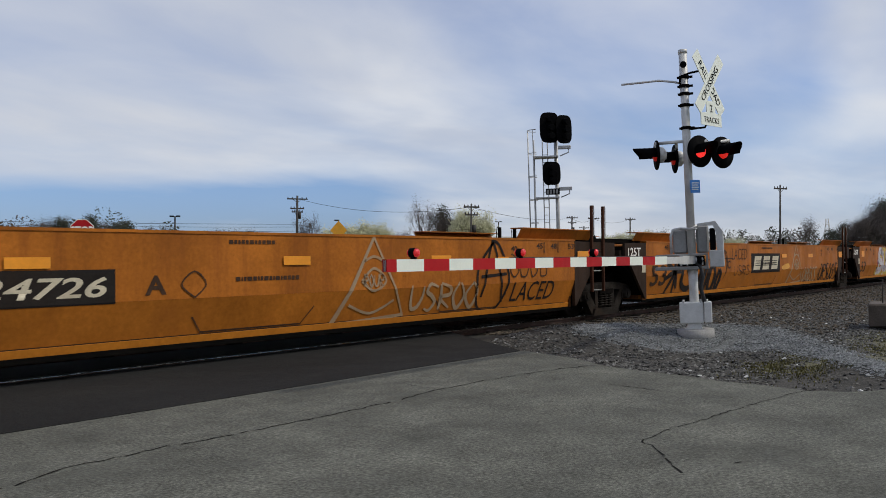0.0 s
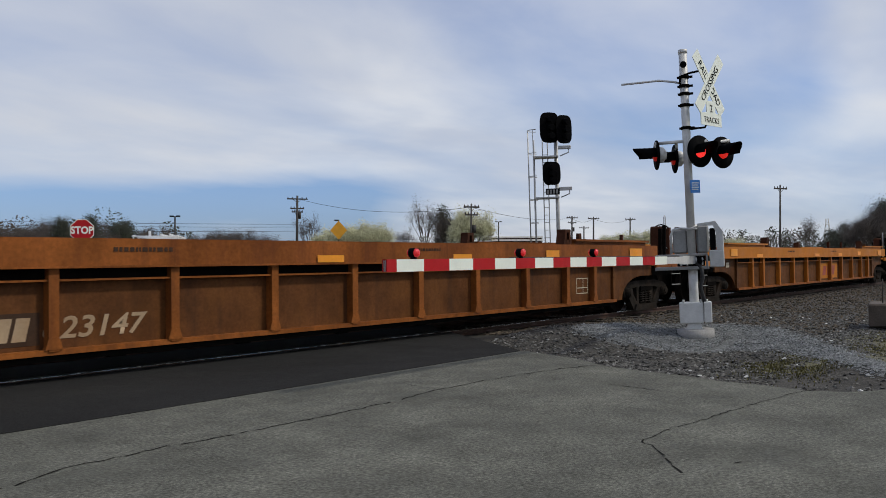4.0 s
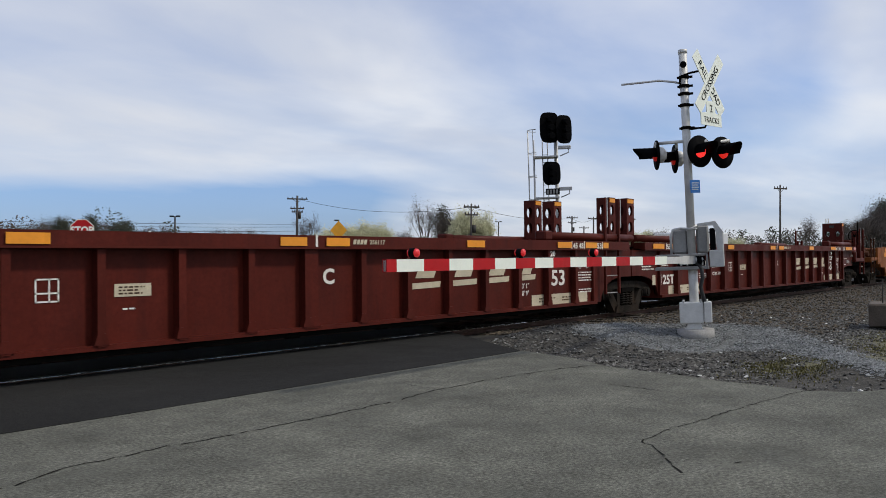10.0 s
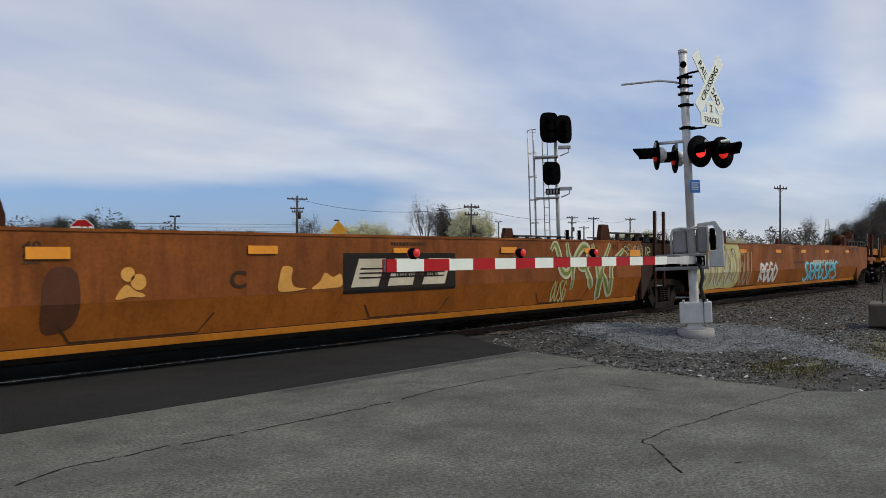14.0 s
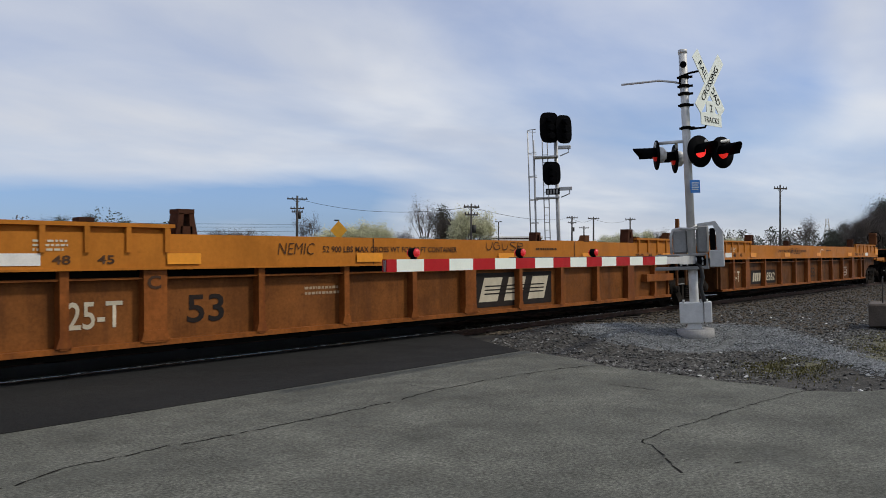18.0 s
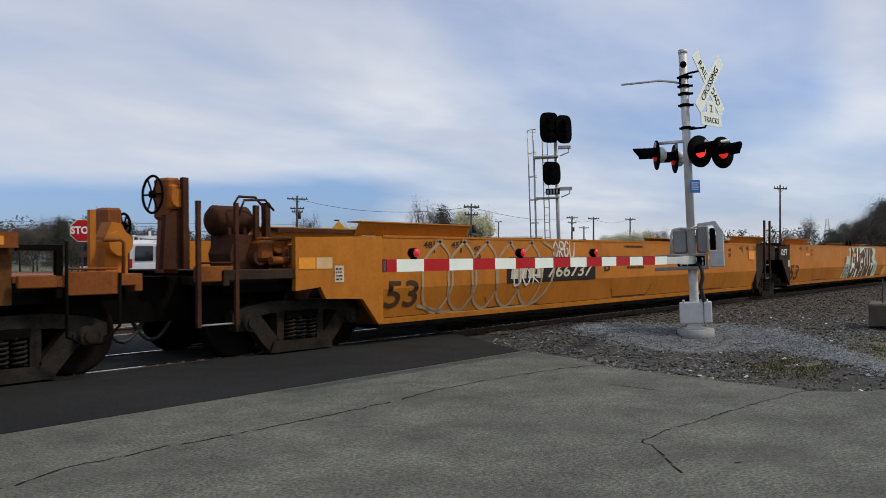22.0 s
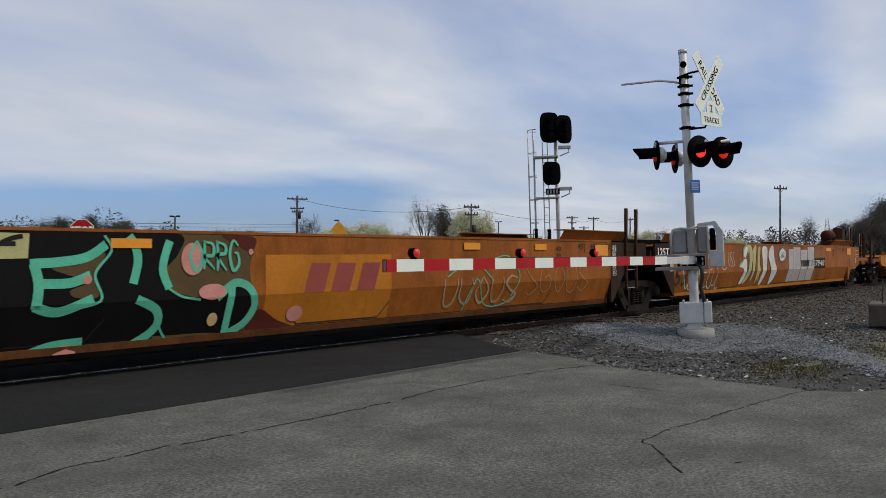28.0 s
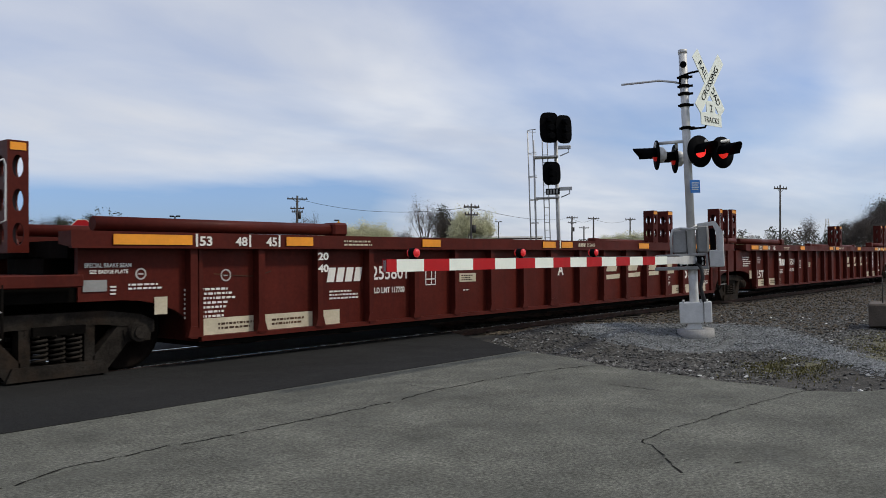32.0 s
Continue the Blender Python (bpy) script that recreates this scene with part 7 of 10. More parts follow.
G_RED = pigment("red_spray_paint", (0.34, 0.04, 0.035), 0.3)
G_YELLOW = pigment("yellow_spray_paint", (0.55, 0.42, 0.10), 0.35)
G_LIME = pigment("pale_yellow_green_spray_paint", (0.47, 0.44, 0.20), 0.5, (0.33, 0.2, 0.07))
G_GREEN = pigment("mint_green_spray_paint", (0.10, 0.46, 0.30), 0.12)
G_MINT = pigment("pale_mint_spray_paint", (0.50, 0.58, 0.46), 0.35)
G_TEAL = pigment("teal_spray_paint", (0.05, 0.30, 0.36), 0.25, (0.08, 0.18, 0.2))
G_SKY = pigment("light_blue_spray_paint", (0.22, 0.58, 0.66), 0.2, (0.15, 0.4, 0.5))
G_BLUE = pigment("deep_blue_spray_paint", (0.02, 0.12, 0.33), 0.25, (0.05, 0.12, 0.2))
G_PATCH = pigment("fresh_yellow_touch_up_paint", (0.62, 0.31, 0.07), 0.15, (0.5, 0.24, 0.06))
G_LILAC = pigment("silvery_white_spray_paint", (0.50, 0.47, 0.48), 0.35, (0.38, 0.34, 0.35))
G_STAIN = pigment("dark_run_off_stain", (0.085, 0.034, 0.018), 0.5, (0.14, 0.05, 0.02))
G_PATCH_PALE = pigment("pale_touch_up_paint", (0.62, 0.42, 0.20), 0.2, (0.5, 0.3, 0.1))

SURFACES = {"smooth": [(0.849, 0.0), (0.8485, 0.0012), (0.38, 0.14), (0.30, 0.15)], "low": [(0.94, 0.0), (0.91, 0.015), (0.36, 0.25), (0.30, 0.26)]}


def depth_at(surf, z):
    if surf == "web":
        return 0.16
    if surf == "chord":
        return 0.0
    if surf == "rib":
        return 0.035
    prof = SURFACES[surf]
    if z >= prof[0][0]:
        return 0.0
    for (z0, d0), (z1, d1) in zip(prof, prof[1:]):
        if z >= z1:
            return d0 + (d1 - d0) * (z0 - z) / (z0 - z1)
    return prof[-1][1]


def lay(me, surf, layer):
    """Lay a flat mesh (x, z) on the near side of a car."""
    bm = bmesh.new()
    bm.from_mesh(me)
    bmesh.ops.remove_doubles(bm, verts=bm.verts, dist=0.0002)
    if surf in SURFACES:
        for z, _ in SURFACES[surf][:2]:
            bmesh.ops.bisect_plane(bm, geom=bm.verts[:] + bm.edges[:] + bm.faces[:], plane_co=(0, 0, z), plane_no=(0, 0, 1))
    for v in bm.verts:
        v.co.y = -FACE + depth_at(surf, v.co.z) - 0.004 - 0.003 * layer
    bmesh.ops.recalc_face_normals(bm, faces=bm.faces)
    flip = [f for f in bm.faces if f.normal.y > 0]
    if flip:
        bmesh.ops.reverse_faces(bm, faces=flip)
    bm.to_mesh(me)
    bm.free()
    return me


def shape2d(unit, name, polys, mat, surf="smooth", layer=0, label=""):
    me = bpy.data.meshes.new(name)
    v, f = [], []
    for poly in polys:
        f.append(tuple(range(len(v), len(v) + len(poly))))
        v += [(x, 0.0, z) for x, z in poly]
    me.from_pydata(v, [], f)
    me.materials.append(mat)
    return part(name, lay(me, surf, layer), None, unit, label)


def rect(unit, name, x0, x1, z0, z1, mat, surf="smooth", layer=0, label="", slant=0.0):
    return shape2d(unit, name, [[(x0, z0), (x1, z0), (x1 + slant, z1), (x0 + slant, z1)]], mat, surf, layer, label)


def words(unit, body, x0, x1, z0, z1, mat, surf="smooth", layer=1, bold=0.01, shear=0.0, name="lettering", label=""):
    me = text_mesh(body, 1.0, mat, 0.0, bold=(bold if name == "graffiti" else bold * 0.35) / max(z1 - z0, 0.05), shear=shear)
    xs, zs = [v.co.x for v in me.vertices], [v.co.z for v in me.vertices]
    a, b, c, d = min(xs), max(xs), min(zs), max(zs)
    me.transform(Matrix.Translation((x0, 0, z0)) @ Matrix.Diagonal(((x1 - x0) / (b - a), 1, (z1 - z0) / (d - c), 1)) @ Matrix.Translation((-a, 0, -c)))
    return part(name, lay(me, surf, layer), None, unit, label)


def curve_points(pts, closed=False, n=7):
    out, m = [], len(pts)
    for i in range(m if closed else m - 1):
        p0, p1, p2, p3 = (pts[(i + j) % m] if closed else pts[min(max(i + j, 0), m - 1)] for j in (-1, 0, 1, 2))
        for k in range(n):
            t = k / n
            out.append(tuple(0.5 * (2 * b + (c - a) * t + (2 * a - 5 * b + 4 * c - d) * t * t + (3 * b - a - 3 * c + d) * t ** 3) for a, b, c, d in zip(p0, p1, p2, p3)))
    return out if closed else out + [pts[-1]]


def blob(unit, pts, mat, surf="smooth", layer=1, label="", name="graffiti"):
    return shape2d(unit, name, [curve_points(pts, True)], mat, surf, layer, label)


def ribbon(path, w, taper=False):
    polys = []
    side = []
    for i, (x, z) in enumerate(path):
        x0, z0 = path[max(i - 1, 0)]
        x1, z1 = path[min(i + 1, len(path) - 1)]
        d = math.hypot(x1 - x0, z1 - z0) or 1
        h = w / 2 * (0.45 + 0.55 * math.sin(math.pi * (i + 0.5) / len(path)) if taper else 1)
        side.append(((x - (z1 - z0) / d * h, z + (x1 - x0) / d * h), (x + (z1 - z0) / d * h, z - (x1 - x0) / d * h)))
    for (a, b), (c, d) in zip(side, side[1:]):
        polys.append([a, b, d, c])
    return polys


def stroke(unit, lines, w, mat, surf="smooth", layer=2, label="", name="graffiti", taper=False, smooth=True):
    for pts in lines:
        ob = shape2d(unit, name, ribbon(curve_points(pts) if smooth else pts, w, taper), mat, surf, layer, label)
    return ob


def scrawl(unit, x0, x1, z0, z1, mat, n, w, seed, surf="smooth", layer=2, label="hasty spray-painted scrawl", lean=0.0):
    """Loops and hooks set side by side, as of a tag that cannot be read."""
    rnd = random.Random(seed)
    lines, step = [], (x1 - x0) / n
    for i in range(n):
        a, b = x0 + i * step, x0 + (i + 0.92) * step
        def at(fx, fz):
            z = z0 + (z1 - z0) * min(1, max(0, fz + rnd.uniform(-0.06, 0.06)))
            return (a + (b - a) * (fx + rnd.uniform(-0.07, 0.07)) + lean * (z - z0), z)
        kind = rnd.randrange(5)
        if kind == 0:
            lines.append([at(0.8, 0.8), at(0.3, 0.95), at(0.05, 0.5), at(0.3, 0.05), at(0.8, 0.2), at(0.75, 0.6), at(0.4, 0.55)])
        elif kind == 1:
            lines.append([at(0.1, 0.95), at(0.1, 0.4), at(0.3, 0.05), at(0.7, 0.1), at(0.9, 0.5), at(0.9, 0.95)])
        elif kind == 2:
            lines += [[at(0.1, 0.0), at(0.15, 0.5), at(0.1, 1.0)], [at(0.1, 0.95), at(0.8, 0.85), at(0.8, 0.55), at(0.15, 0.5), at(0.9, 0.02)]]
        elif kind == 3:
            lines.append([at(0.9, 0.9), at(0.4, 1.0), at(0.1, 0.75), at(0.5, 0.5), at(0.9, 0.28), at(0.5, 0.0), at(0.05, 0.12)])
        else:
            lines.append([at(0.5, 1.0), at(0.05, 0.5), at(0.5, 0.0), at(0.95, 0.5), at(0.5, 1.0)])
    return stroke(unit, lines, w, mat, surf, layer, label, "graffiti", True)


def bars(unit, x0, x1, z0, z1, rows, mat, surf, seed=1, layer=1, name="small_print"):
    """Small print that cannot be read."""
    rnd = random.Random(seed)
    polys, h = [], (z1 - z0) / rows
    for i in range(rows):
        z = z1 - h * (i + 0.8)
        x, end = x0, x1 - (x1 - x0) * rnd.uniform(0, 0.3)
        while x < end:
            w = rnd.uniform(0.02, 0.075)
            polys.append([(x, z), (min(x + w, end), z), (min(x + w, end), z + h * 0.5), (x, z + h * 0.5)])
            x += w + 0.018
    return shape2d(unit, name, polys, mat, surf, layer, "rows of small stencilled print")


def mark_blocks(unit, x0, x1, z0, z1, mat, surf, n=4, layer=1):
    """An owner's mark as slanted plain blocks."""
    polys, w, s = [], (x1 - x0) / n, (z1 - z0) * 0.22
    t = min((z1 - z0) * 0.24, w * 0.26)
    for i in range(n):
        a, b = x0 + i * w, x0 + (i + 0.78) * w
        polys.append([(a, z0), (b, z0), (b + s, z1), (a + s, z1)])
    return shape2d(unit, "owner_mark", polys, mat, surf, layer, "owner's mark in slanted blocks")


def owner_panel(unit, x0, x1, z0, z1, number, surf, black=True, mat=CREAM):
    if black:
        rect(unit, "number_panel", x0 - 0.12, x1 + 0.10, z0 - 0.08, z1 + 0.08, BLACK_PAINT, surf, 0, "black lettering panel")
    m = x0 + (x1 - x0) * 0.42
    mark_blocks(unit, x0, m - 0.14, z0, z1, mat, surf)
    words(unit, number, m, x1, z0, z1, mat, surf, 1, 0.012, 0.22, "car_number", "slanted pale car number")


def logo_panel(unit, x0, x1, z0, z1, surf, ink=CREAM, panel=BLACK_PAINT):
    """The leasing company's badge as plain shapes: three slanted blocks crossed by thin lines."""
    if panel:
        rect(unit, "badge_panel", x0, x1, z0, z1, panel, surf, 0, "dark badge panel")
    w, h = x1 - x0, z1 - z0
    a, b = z0 + h * 0.16, z1 - h * 0.14
    P = lambda fx, fz: (x0 + w * fx + (a + (b - a) * fz - z0) * 0.22, a + (b - a) * fz)
    polys = [[P(0.05, 0), P(0.27, 0), P(0.30, 1), P(0.08, 1)], [P(0.35, 0), P(0.57, 0), P(0.60, 1), P(0.38, 1)]]
    for poly in polys:
        shape2d(unit, "badge_block", [poly], ink, surf, 1, "slanted block of a company badge")
    shape2d(unit, "badge_block", [[P(0.66, 0), P(0.88, 0), P(0.91, 1), P(0.69, 1)]], ink, surf, 1)
    if panel is BLACK_PAINT:
        for f in (0.30, 0.46, 0.62):
            shape2d(unit, "badge_line", [[P(0.10, f), P(0.86, f), P(0.86, f + 0.05), P(0.10, f + 0.05)]], panel, surf, 3)


def flashes(unit, spots, surf, z0=1.24, z1=1.36):
    """Reflective flashes along the side."""
    for s in spots:
        a, b = s[0], s[1]
        c, d = (s[2], s[3]) if len(s) > 2 else (z0, z1)
        rect(unit, "reflector", a, b, c, d, REFLECTOR, surf, 6, "orange-yellow reflective flash")


def oval(unit, at, mat, layer, label="", surf="smooth"):
    x, z, rx, rz = at
    return shape2d(unit, "graffiti", [[(x + rx * math.cos(q * math.pi / 12), max(0.32, z + rz * math.sin(q * math.pi / 12))) for q in range(24)]], mat, surf, layer, label)


def oval_line(unit, at, w, mat, layer, label=""):
    x, z, rx, rz = at
    return stroke(unit, [[(x + rx * math.cos(q * math.pi / 8), max(0.33, z + rz * math.sin(q * math.pi / 8))) for q in range(17)]], w, mat, layer=layer, label=label)


def outlined(unit, glyphs, fill, edge, wide, surf="smooth", layer=2, bold=0.03, label="large spray-painted letters with a contrasting outline"):
    """glyphs: (letter, x0, x1, z0, z1, shear). A thick edge under a fill."""
    for g, x0, x1, z0, z1, sh in glyphs:
        words(unit, g, x0 - wide, x1 + wide, max(z0 - wide, 0.31), z1 + wide, edge, surf, layer, bold + wide, sh, "graffiti", label)
        words(unit, g, x0, x1, max(z0, 0.33), z1, fill, surf, layer + 1, bold, sh, "graffiti", label)


def frame_notice(unit, x0, x1, z0, z1, surf, mat=WHITE):
    t = 0.018
    zm, xm = z0 + (z1 - z0) * 0.35, x0 + (x1 - x0) * 0.55
    polys = [[(x0, z0), (x1, z0), (x1, z0 + t), (x0, z0 + t)], [(x0, z1 - t), (x1, z1 - t), (x1, z1), (x0, z1)], [(x0, z0), (x0 + t, z0), (x0 + t, z1), (x0, z1)],
             [(x1 - t, z0), (x1, z0), (x1, z1), (x1 - t, z1)], [(xm, z0), (xm + t, z0), (xm + t, z1), (xm, z1)], [(x0, zm), (x1, zm), (x1, zm + t), (x0, zm + t)]]
    shape2d(unit, "stencil_frame", polys, mat, surf, 1, "white stencilled frame")


def paper(unit, x0, x1, z0, z1, surf, mat=None):
    rect(unit, "notice", x0, x1, z0, z1, mat or CREAM, surf, 2, "small pale yellow notice")
    bars(unit, x0 + 0.02, x1 - 0.02, z0 + 0.02, z1 - 0.02, 4, G_FADE, surf, 3, 3)


def seams(unit, surf="smooth", xs=(-4.6, 0.0, 4.6)):
    """Welded jacking pads and plate seams."""
    for x in xs:
        stroke(unit, [[(x - 1.0, 0.62), (x - 0.85, 0.42), (x + 0.75, 0.42), (x + 0.95, 0.66)]], 0.022, G_FADE, surf, 1, "welded seam", "weld_seam", smooth=False)
    stroke(unit, [[(-8.1, 0.395), (7.7, 0.395)]], 0.014, G_FADE, surf, 1, "", "weld_seam", smooth=False)


def smooth_marks(unit, i, first, last):
    seams(unit)
    if not first:
        words(unit, "125T", -9.20, -8.58, 1.32, 1.52, WHITE, "smooth", 2, 0.012, 0, "lettering", "white stencilled load mark")
        rect(unit, "notice", -8.53, -8.34, 0.94, 1.16, CREAM, "smooth", 2, "small pale notice")
    for x, s in ((-7.2, "48"), (-6.5, "45"), (6.6, "45"), (7.1, "48"), (7.75, "53")):
        words(unit, s, x - 0.11, x + 0.11, 1.48, 1.59, G_FADE, "smooth", 1, 0.006)
        rect(unit, "tick_mark", x + 0.14, x + 0.17, 1.40, 1.61, G_FADE, "smooth", 1)
    for x in (-5.9, 5.75):
        words(unit, "40", x - 0.1, x + 0.1, 1.43, 1.53, G_FADE, "smooth", 1, 0.006)
        words(unit, "20", x - 0.1, x + 0.1, 1.29, 1.39, G_FADE, "smooth", 1, 0.006)
    if i not in (17, 18, 20, 21):
        bars(unit, -0.5, 0.5, 1.50, 1.60, 1, G_FADE, "smooth", i)
        bars(unit, -0.4, 0.8, 1.02, 1.13, 1, G_FADE, "smooth", i + 40)


def deco_orange(i, unit):
    smooth_marks(unit, i, i in (0, 9, 16, 19), i in (2, 11, 18, 21))
    if i == 0:
        owner_panel(unit, -4.95, -2.12, 0.91, 1.14, "724726", "smooth")
        words(unit, "A", -1.66, -1.38, 0.91, 1.14, G_FADE, bold=0.02)
        flashes(unit, [(-3.22, -2.75), (0.36, 0.83), (3.4, 3.9), (5.22, 5.72, 1.20, 1.33), (7.98, 8.44, 1.22, 1.44)], "smooth")
        stroke(unit, [[(-1.0, 0.86), (-1.18, 1.02), (-1.0, 1.18), (-0.84, 1.02), (-1.0, 0.86)]], 0.02, G_FADE)
        tri(unit, 1.27, 2.85, 0.33, 1.64)
        scrawl(unit, 2.92, 4.72, 0.46, 0.91, G_GHOST, 5, 0.07, 21)
        stroke(unit, [[(5.12, 1.60), (4.66, 1.1), (4.75, 0.45), (5.3, 0.40), (5.58, 0.95), (5.30, 1.52), (5.05, 1.62)], [(4.80, 0.62), (5.1, 1.58), (5.45, 0.50)], [(4.75, 0.98), (5.5, 1.02)]], 0.055, G_BLACK, label="black spray-painted ring and strokes")
        words(unit, "LACED", 5.70, 7.15, 0.50, 0.86, G_BLACK, bold=0.0, shear=0.2, name="graffiti", label="thin black spray-painted letters")
        scrawl(unit, 5.6, 6.9, 0.95, 1.2, G_FADE, 4, 0.03, 5)
    if i == 1:
        words(unit, "53", -8.02, -7.18, 0.60, 1.10, G_FADE, bold=0.02, name="stencil", label="large faded black number")
        stroke(unit, [[(-6.65, 1.42), (-6.68, 1.21), (-6.71, 0.96), (-6.7, 0.39)], [(-7.18, 1.11), (-6.96, 1.06), (-6.71, 0.95), (-6.35, 0.92)], [(-6.31, 1.12), (-6.71, 0.96), (-6.93, 0.66), (-7.15, 0.39)], [(-7.28, 0.74), (-7.02, 0.85), (-6.71, 0.93)], [(-6.71, 0.96), (-6.62, 0.71), (-6.49, 0.5)]], 0.13, G_BLACK, label="black spray-painted star", taper=True)
        stroke(unit, [[(-5.64, 1.2), (-5.9, 1.25), (-6.17, 1.13), (-6.28, 0.85), (-6.22, 0.6), (-5.96, 0.48), (-5.68, 0.52), (-5.55, 0.74), (-5.55, 1.05), (-5.68, 1.23)], [(-5.95, 1.13), (-5.94, 0.96), (-5.87, 0.86)], [(-5.41, 1.13), (-5.39, 0.77), (-5.31, 0.48), (-5.19, 0.69), (-5.12, 1.11), (-5.13, 0.62), (-5.06, 0.4)], [(-4.64, 1.19), (-4.78, 1.1), (-4.87, 0.67), (-4.81, 0.4), (-4.68, 0.56), (-4.63, 0.99)], [(-4.34, 1.09), (-4.51, 0.87), (-4.49, 0.51), (-4.32, 0.36), (-4.16, 0.6), (-4.2, 0.97), (-4.36, 1.08)], [(-3.87, 0.94), (-3.99, 0.7), (-3.97, 0.4), (-3.84, 0.46), (-3.76, 0.77), (-3.85, 0.94)]], 0.15, G_BLACK, label="thick black spray-painted loops")
        stroke(unit, [[(-4.03, 1.46), (-3.84, 1.39), (-3.64, 1.35), (-3.94, 1.24), (-3.89, 1.08)], [(-3.89, 1.54), (-3.74, 1.43), (-3.69, 1.23)]], 0.12, G_FADE, layer=1, label="dark spray-painted scribble")
        stroke(unit, [[(-4.22, 1.01), (-4.27, 1.24), (-4.08, 1.46), (-3.69, 1.56), (-3.38, 1.31), (-3.37, 0.91), (-3.55, 0.64)], [(-5.25, 1.4), (-5.13, 1.46), (-5.13, 1.35)], [(-4.63, 1.21), (-3.79, 1.23), (-2.85, 1.24)], [(-3.54, 1.47), (-3.33, 1.39), (-3.28, 1.07), (-3.44, 0.83)]], 0.03, G_FADE, layer=1, label="thin dark spray-painted loops")
        words(unit, "LACED", -2.95, -1.75, 1.20, 1.52, G_FADE, bold=-0.004, shear=0.15, name="graffiti")
        scrawl(unit, -2.8, -1.5, 0.75, 1.05, G_FADE, 4, 0.03, 8)
        words(unit, "C", -3.28, -3.05, 0.95, 1.18, G_FADE, bold=0.015)
        logo_panel(unit, -1.40, 1.18, 0.79, 1.38, "smooth")
        flashes(unit, [(-5.33, -4.87), (-4.33, -4.06, 1.43, 1.56), (1.33, 1.81), (4.14, 4.65), (7.98, 8.44, 1.22, 1.44)], "smooth")
        tri(unit, 2.02, 3.64, 0.33, 1.68)
        scrawl(unit, 3.69, 5.25, 0.40, 0.90, G_GHOST, 5, 0.07, 33)
        scrawl(unit, 5.6, 7.85, 0.38, 1.02, G_BLACK, 6, 0.08, 35)
        blob(unit, [(1.35, 0.95), (2.0, 1.05), (2.1, 0.9), (1.5, 0.85)], G_PATCH)
    if i == 2:
        words(unit, "53", -8.03, -7.31, 0.59, 1.03, G_FADE, bold=0.02, name="stencil", label="large faded black number")
        flashes(unit, [(-8.05, -7.59, 1.23, 1.47), (-1.92, -1.49), (4.23, 4.72), (7.21, 7.70, 1.23, 1.44)], "smooth")
        # white bubble letters on yellow with red outline
        blob(unit, [(-5.4, 0.34), (-5.1, 0.9), (-4.8, 1.2), (-4.3, 1.62), (-3.6, 1.55), (-3.2, 1.2), (-2.6, 1.62), (-2.0, 1.45), (-1.75, 0.95), (-1.7, 0.33), (-3.5, 0.33)], G_YELLOW, layer=0, label="yellow spray-painted background")
        swell = [([(-4.42, 1.44), (-4.72, 1.50), (-4.92, 1.28), (-4.80, 1.05), (-4.50, 0.95), (-4.45, 0.72), (-4.70, 0.58), (-5.0, 0.62), (-5.08, 0.48)], 0.34), ([(-4.18, 1.38), (-4.15, 0.90), (-4.05, 0.70), (-3.88, 0.68)], 0.26),
                 ([(-3.62, 1.0), (-3.75, 0.80), (-3.60, 0.60), (-3.42, 0.78), (-3.58, 1.0)], 0.20), ([(-3.66, 1.36), (-3.62, 1.1)], 0.22), ([(-3.22, 1.05), (-3.20, 0.62)], 0.22), ([(-3.35, 1.08), (-2.85, 1.10)], 0.18),
                 ([(-2.78, 1.12), (-2.75, 0.62)], 0.22), ([(-2.50, 0.9), (-2.45, 0.62)], 0.16), ([(-2.86, 1.50), (-2.84, 1.40)], 0.20), ([(-5.12, 1.0), (-5.08, 0.92)], 0.24), ([(-3.95, 0.42), (-3.85, 0.42)], 0.14)]
        for line, w in swell:
            def ends(g):
                return [blob(unit, [(x + (w / 2 + g) * math.cos(q * 1.047), z + (w / 2 + g) * math.sin(q * 1.047)) for q in range(6)], G_RED if g > 0 else G_LILAC, layer=1 if g > 0 else 2) for x, z in (line[0], line[-1])]
            ends(0.028), ends(0.0)
            stroke(unit, [line], w + 0.056, G_RED, layer=1, label="red edge of a bubble letter")
            stroke(unit, [line], w, G_LILAC, layer=2, label="silvery white bubble letter")
            stroke(unit, [line], 0.012, G_RED, layer=3)
        for x, z, r in ((-5.25, 0.72, 0.07), (-4.1, 1.6, 0.08), (-3.3, 1.46, 0.09), (-2.5, 1.35, 0.1), (-2.3, 1.5, 0.07), (-4.5, 0.42, 0.08), (-3.1, 0.42, 0.07)):
            blob(unit, [(x - r, z), (x, z + r), (x + r, z), (x, z - r)], G_BLACK, layer=0)
        for x, z in ((-5.3, 0.95), (-4.95, 1.32), (-2.15, 1.5), (-1.75, 1.2), (-1.6, 0.9), (-3.3, 0.36), (-4.9, 0.42)):
            blob(unit, [(x - 0.07, z), (x, z + 0.08), (x + 0.07, z), (x, z - 0.08)], G_BLUE if x > -3.4 else G_RED, layer=1)
        rect(unit, "patch", -2.0, -1.08, 1.48, 1.66, G_PATCH_PALE, "smooth", 0)
        scrawl(unit, -1.9, -1.4, 1.48, 1.64, G_BLUE, 3, 0.02, 9)
        words(unit, "PEV", -1.59, -0.75, 0.42, 0.80, G_FADE, bold=-0.002, name="graffiti")
        words(unit, "B", 1.0, 1.22, 0.90, 1.06, G_FADE, bold=0.01)
        owner_panel(unit, 1.81, 4.55, 0.90, 1.16, "724726", "smooth")
        scrawl(unit, 1.46, 3.47, 0.36, 0.84, G_GHOST, 6, 0.09, 44)
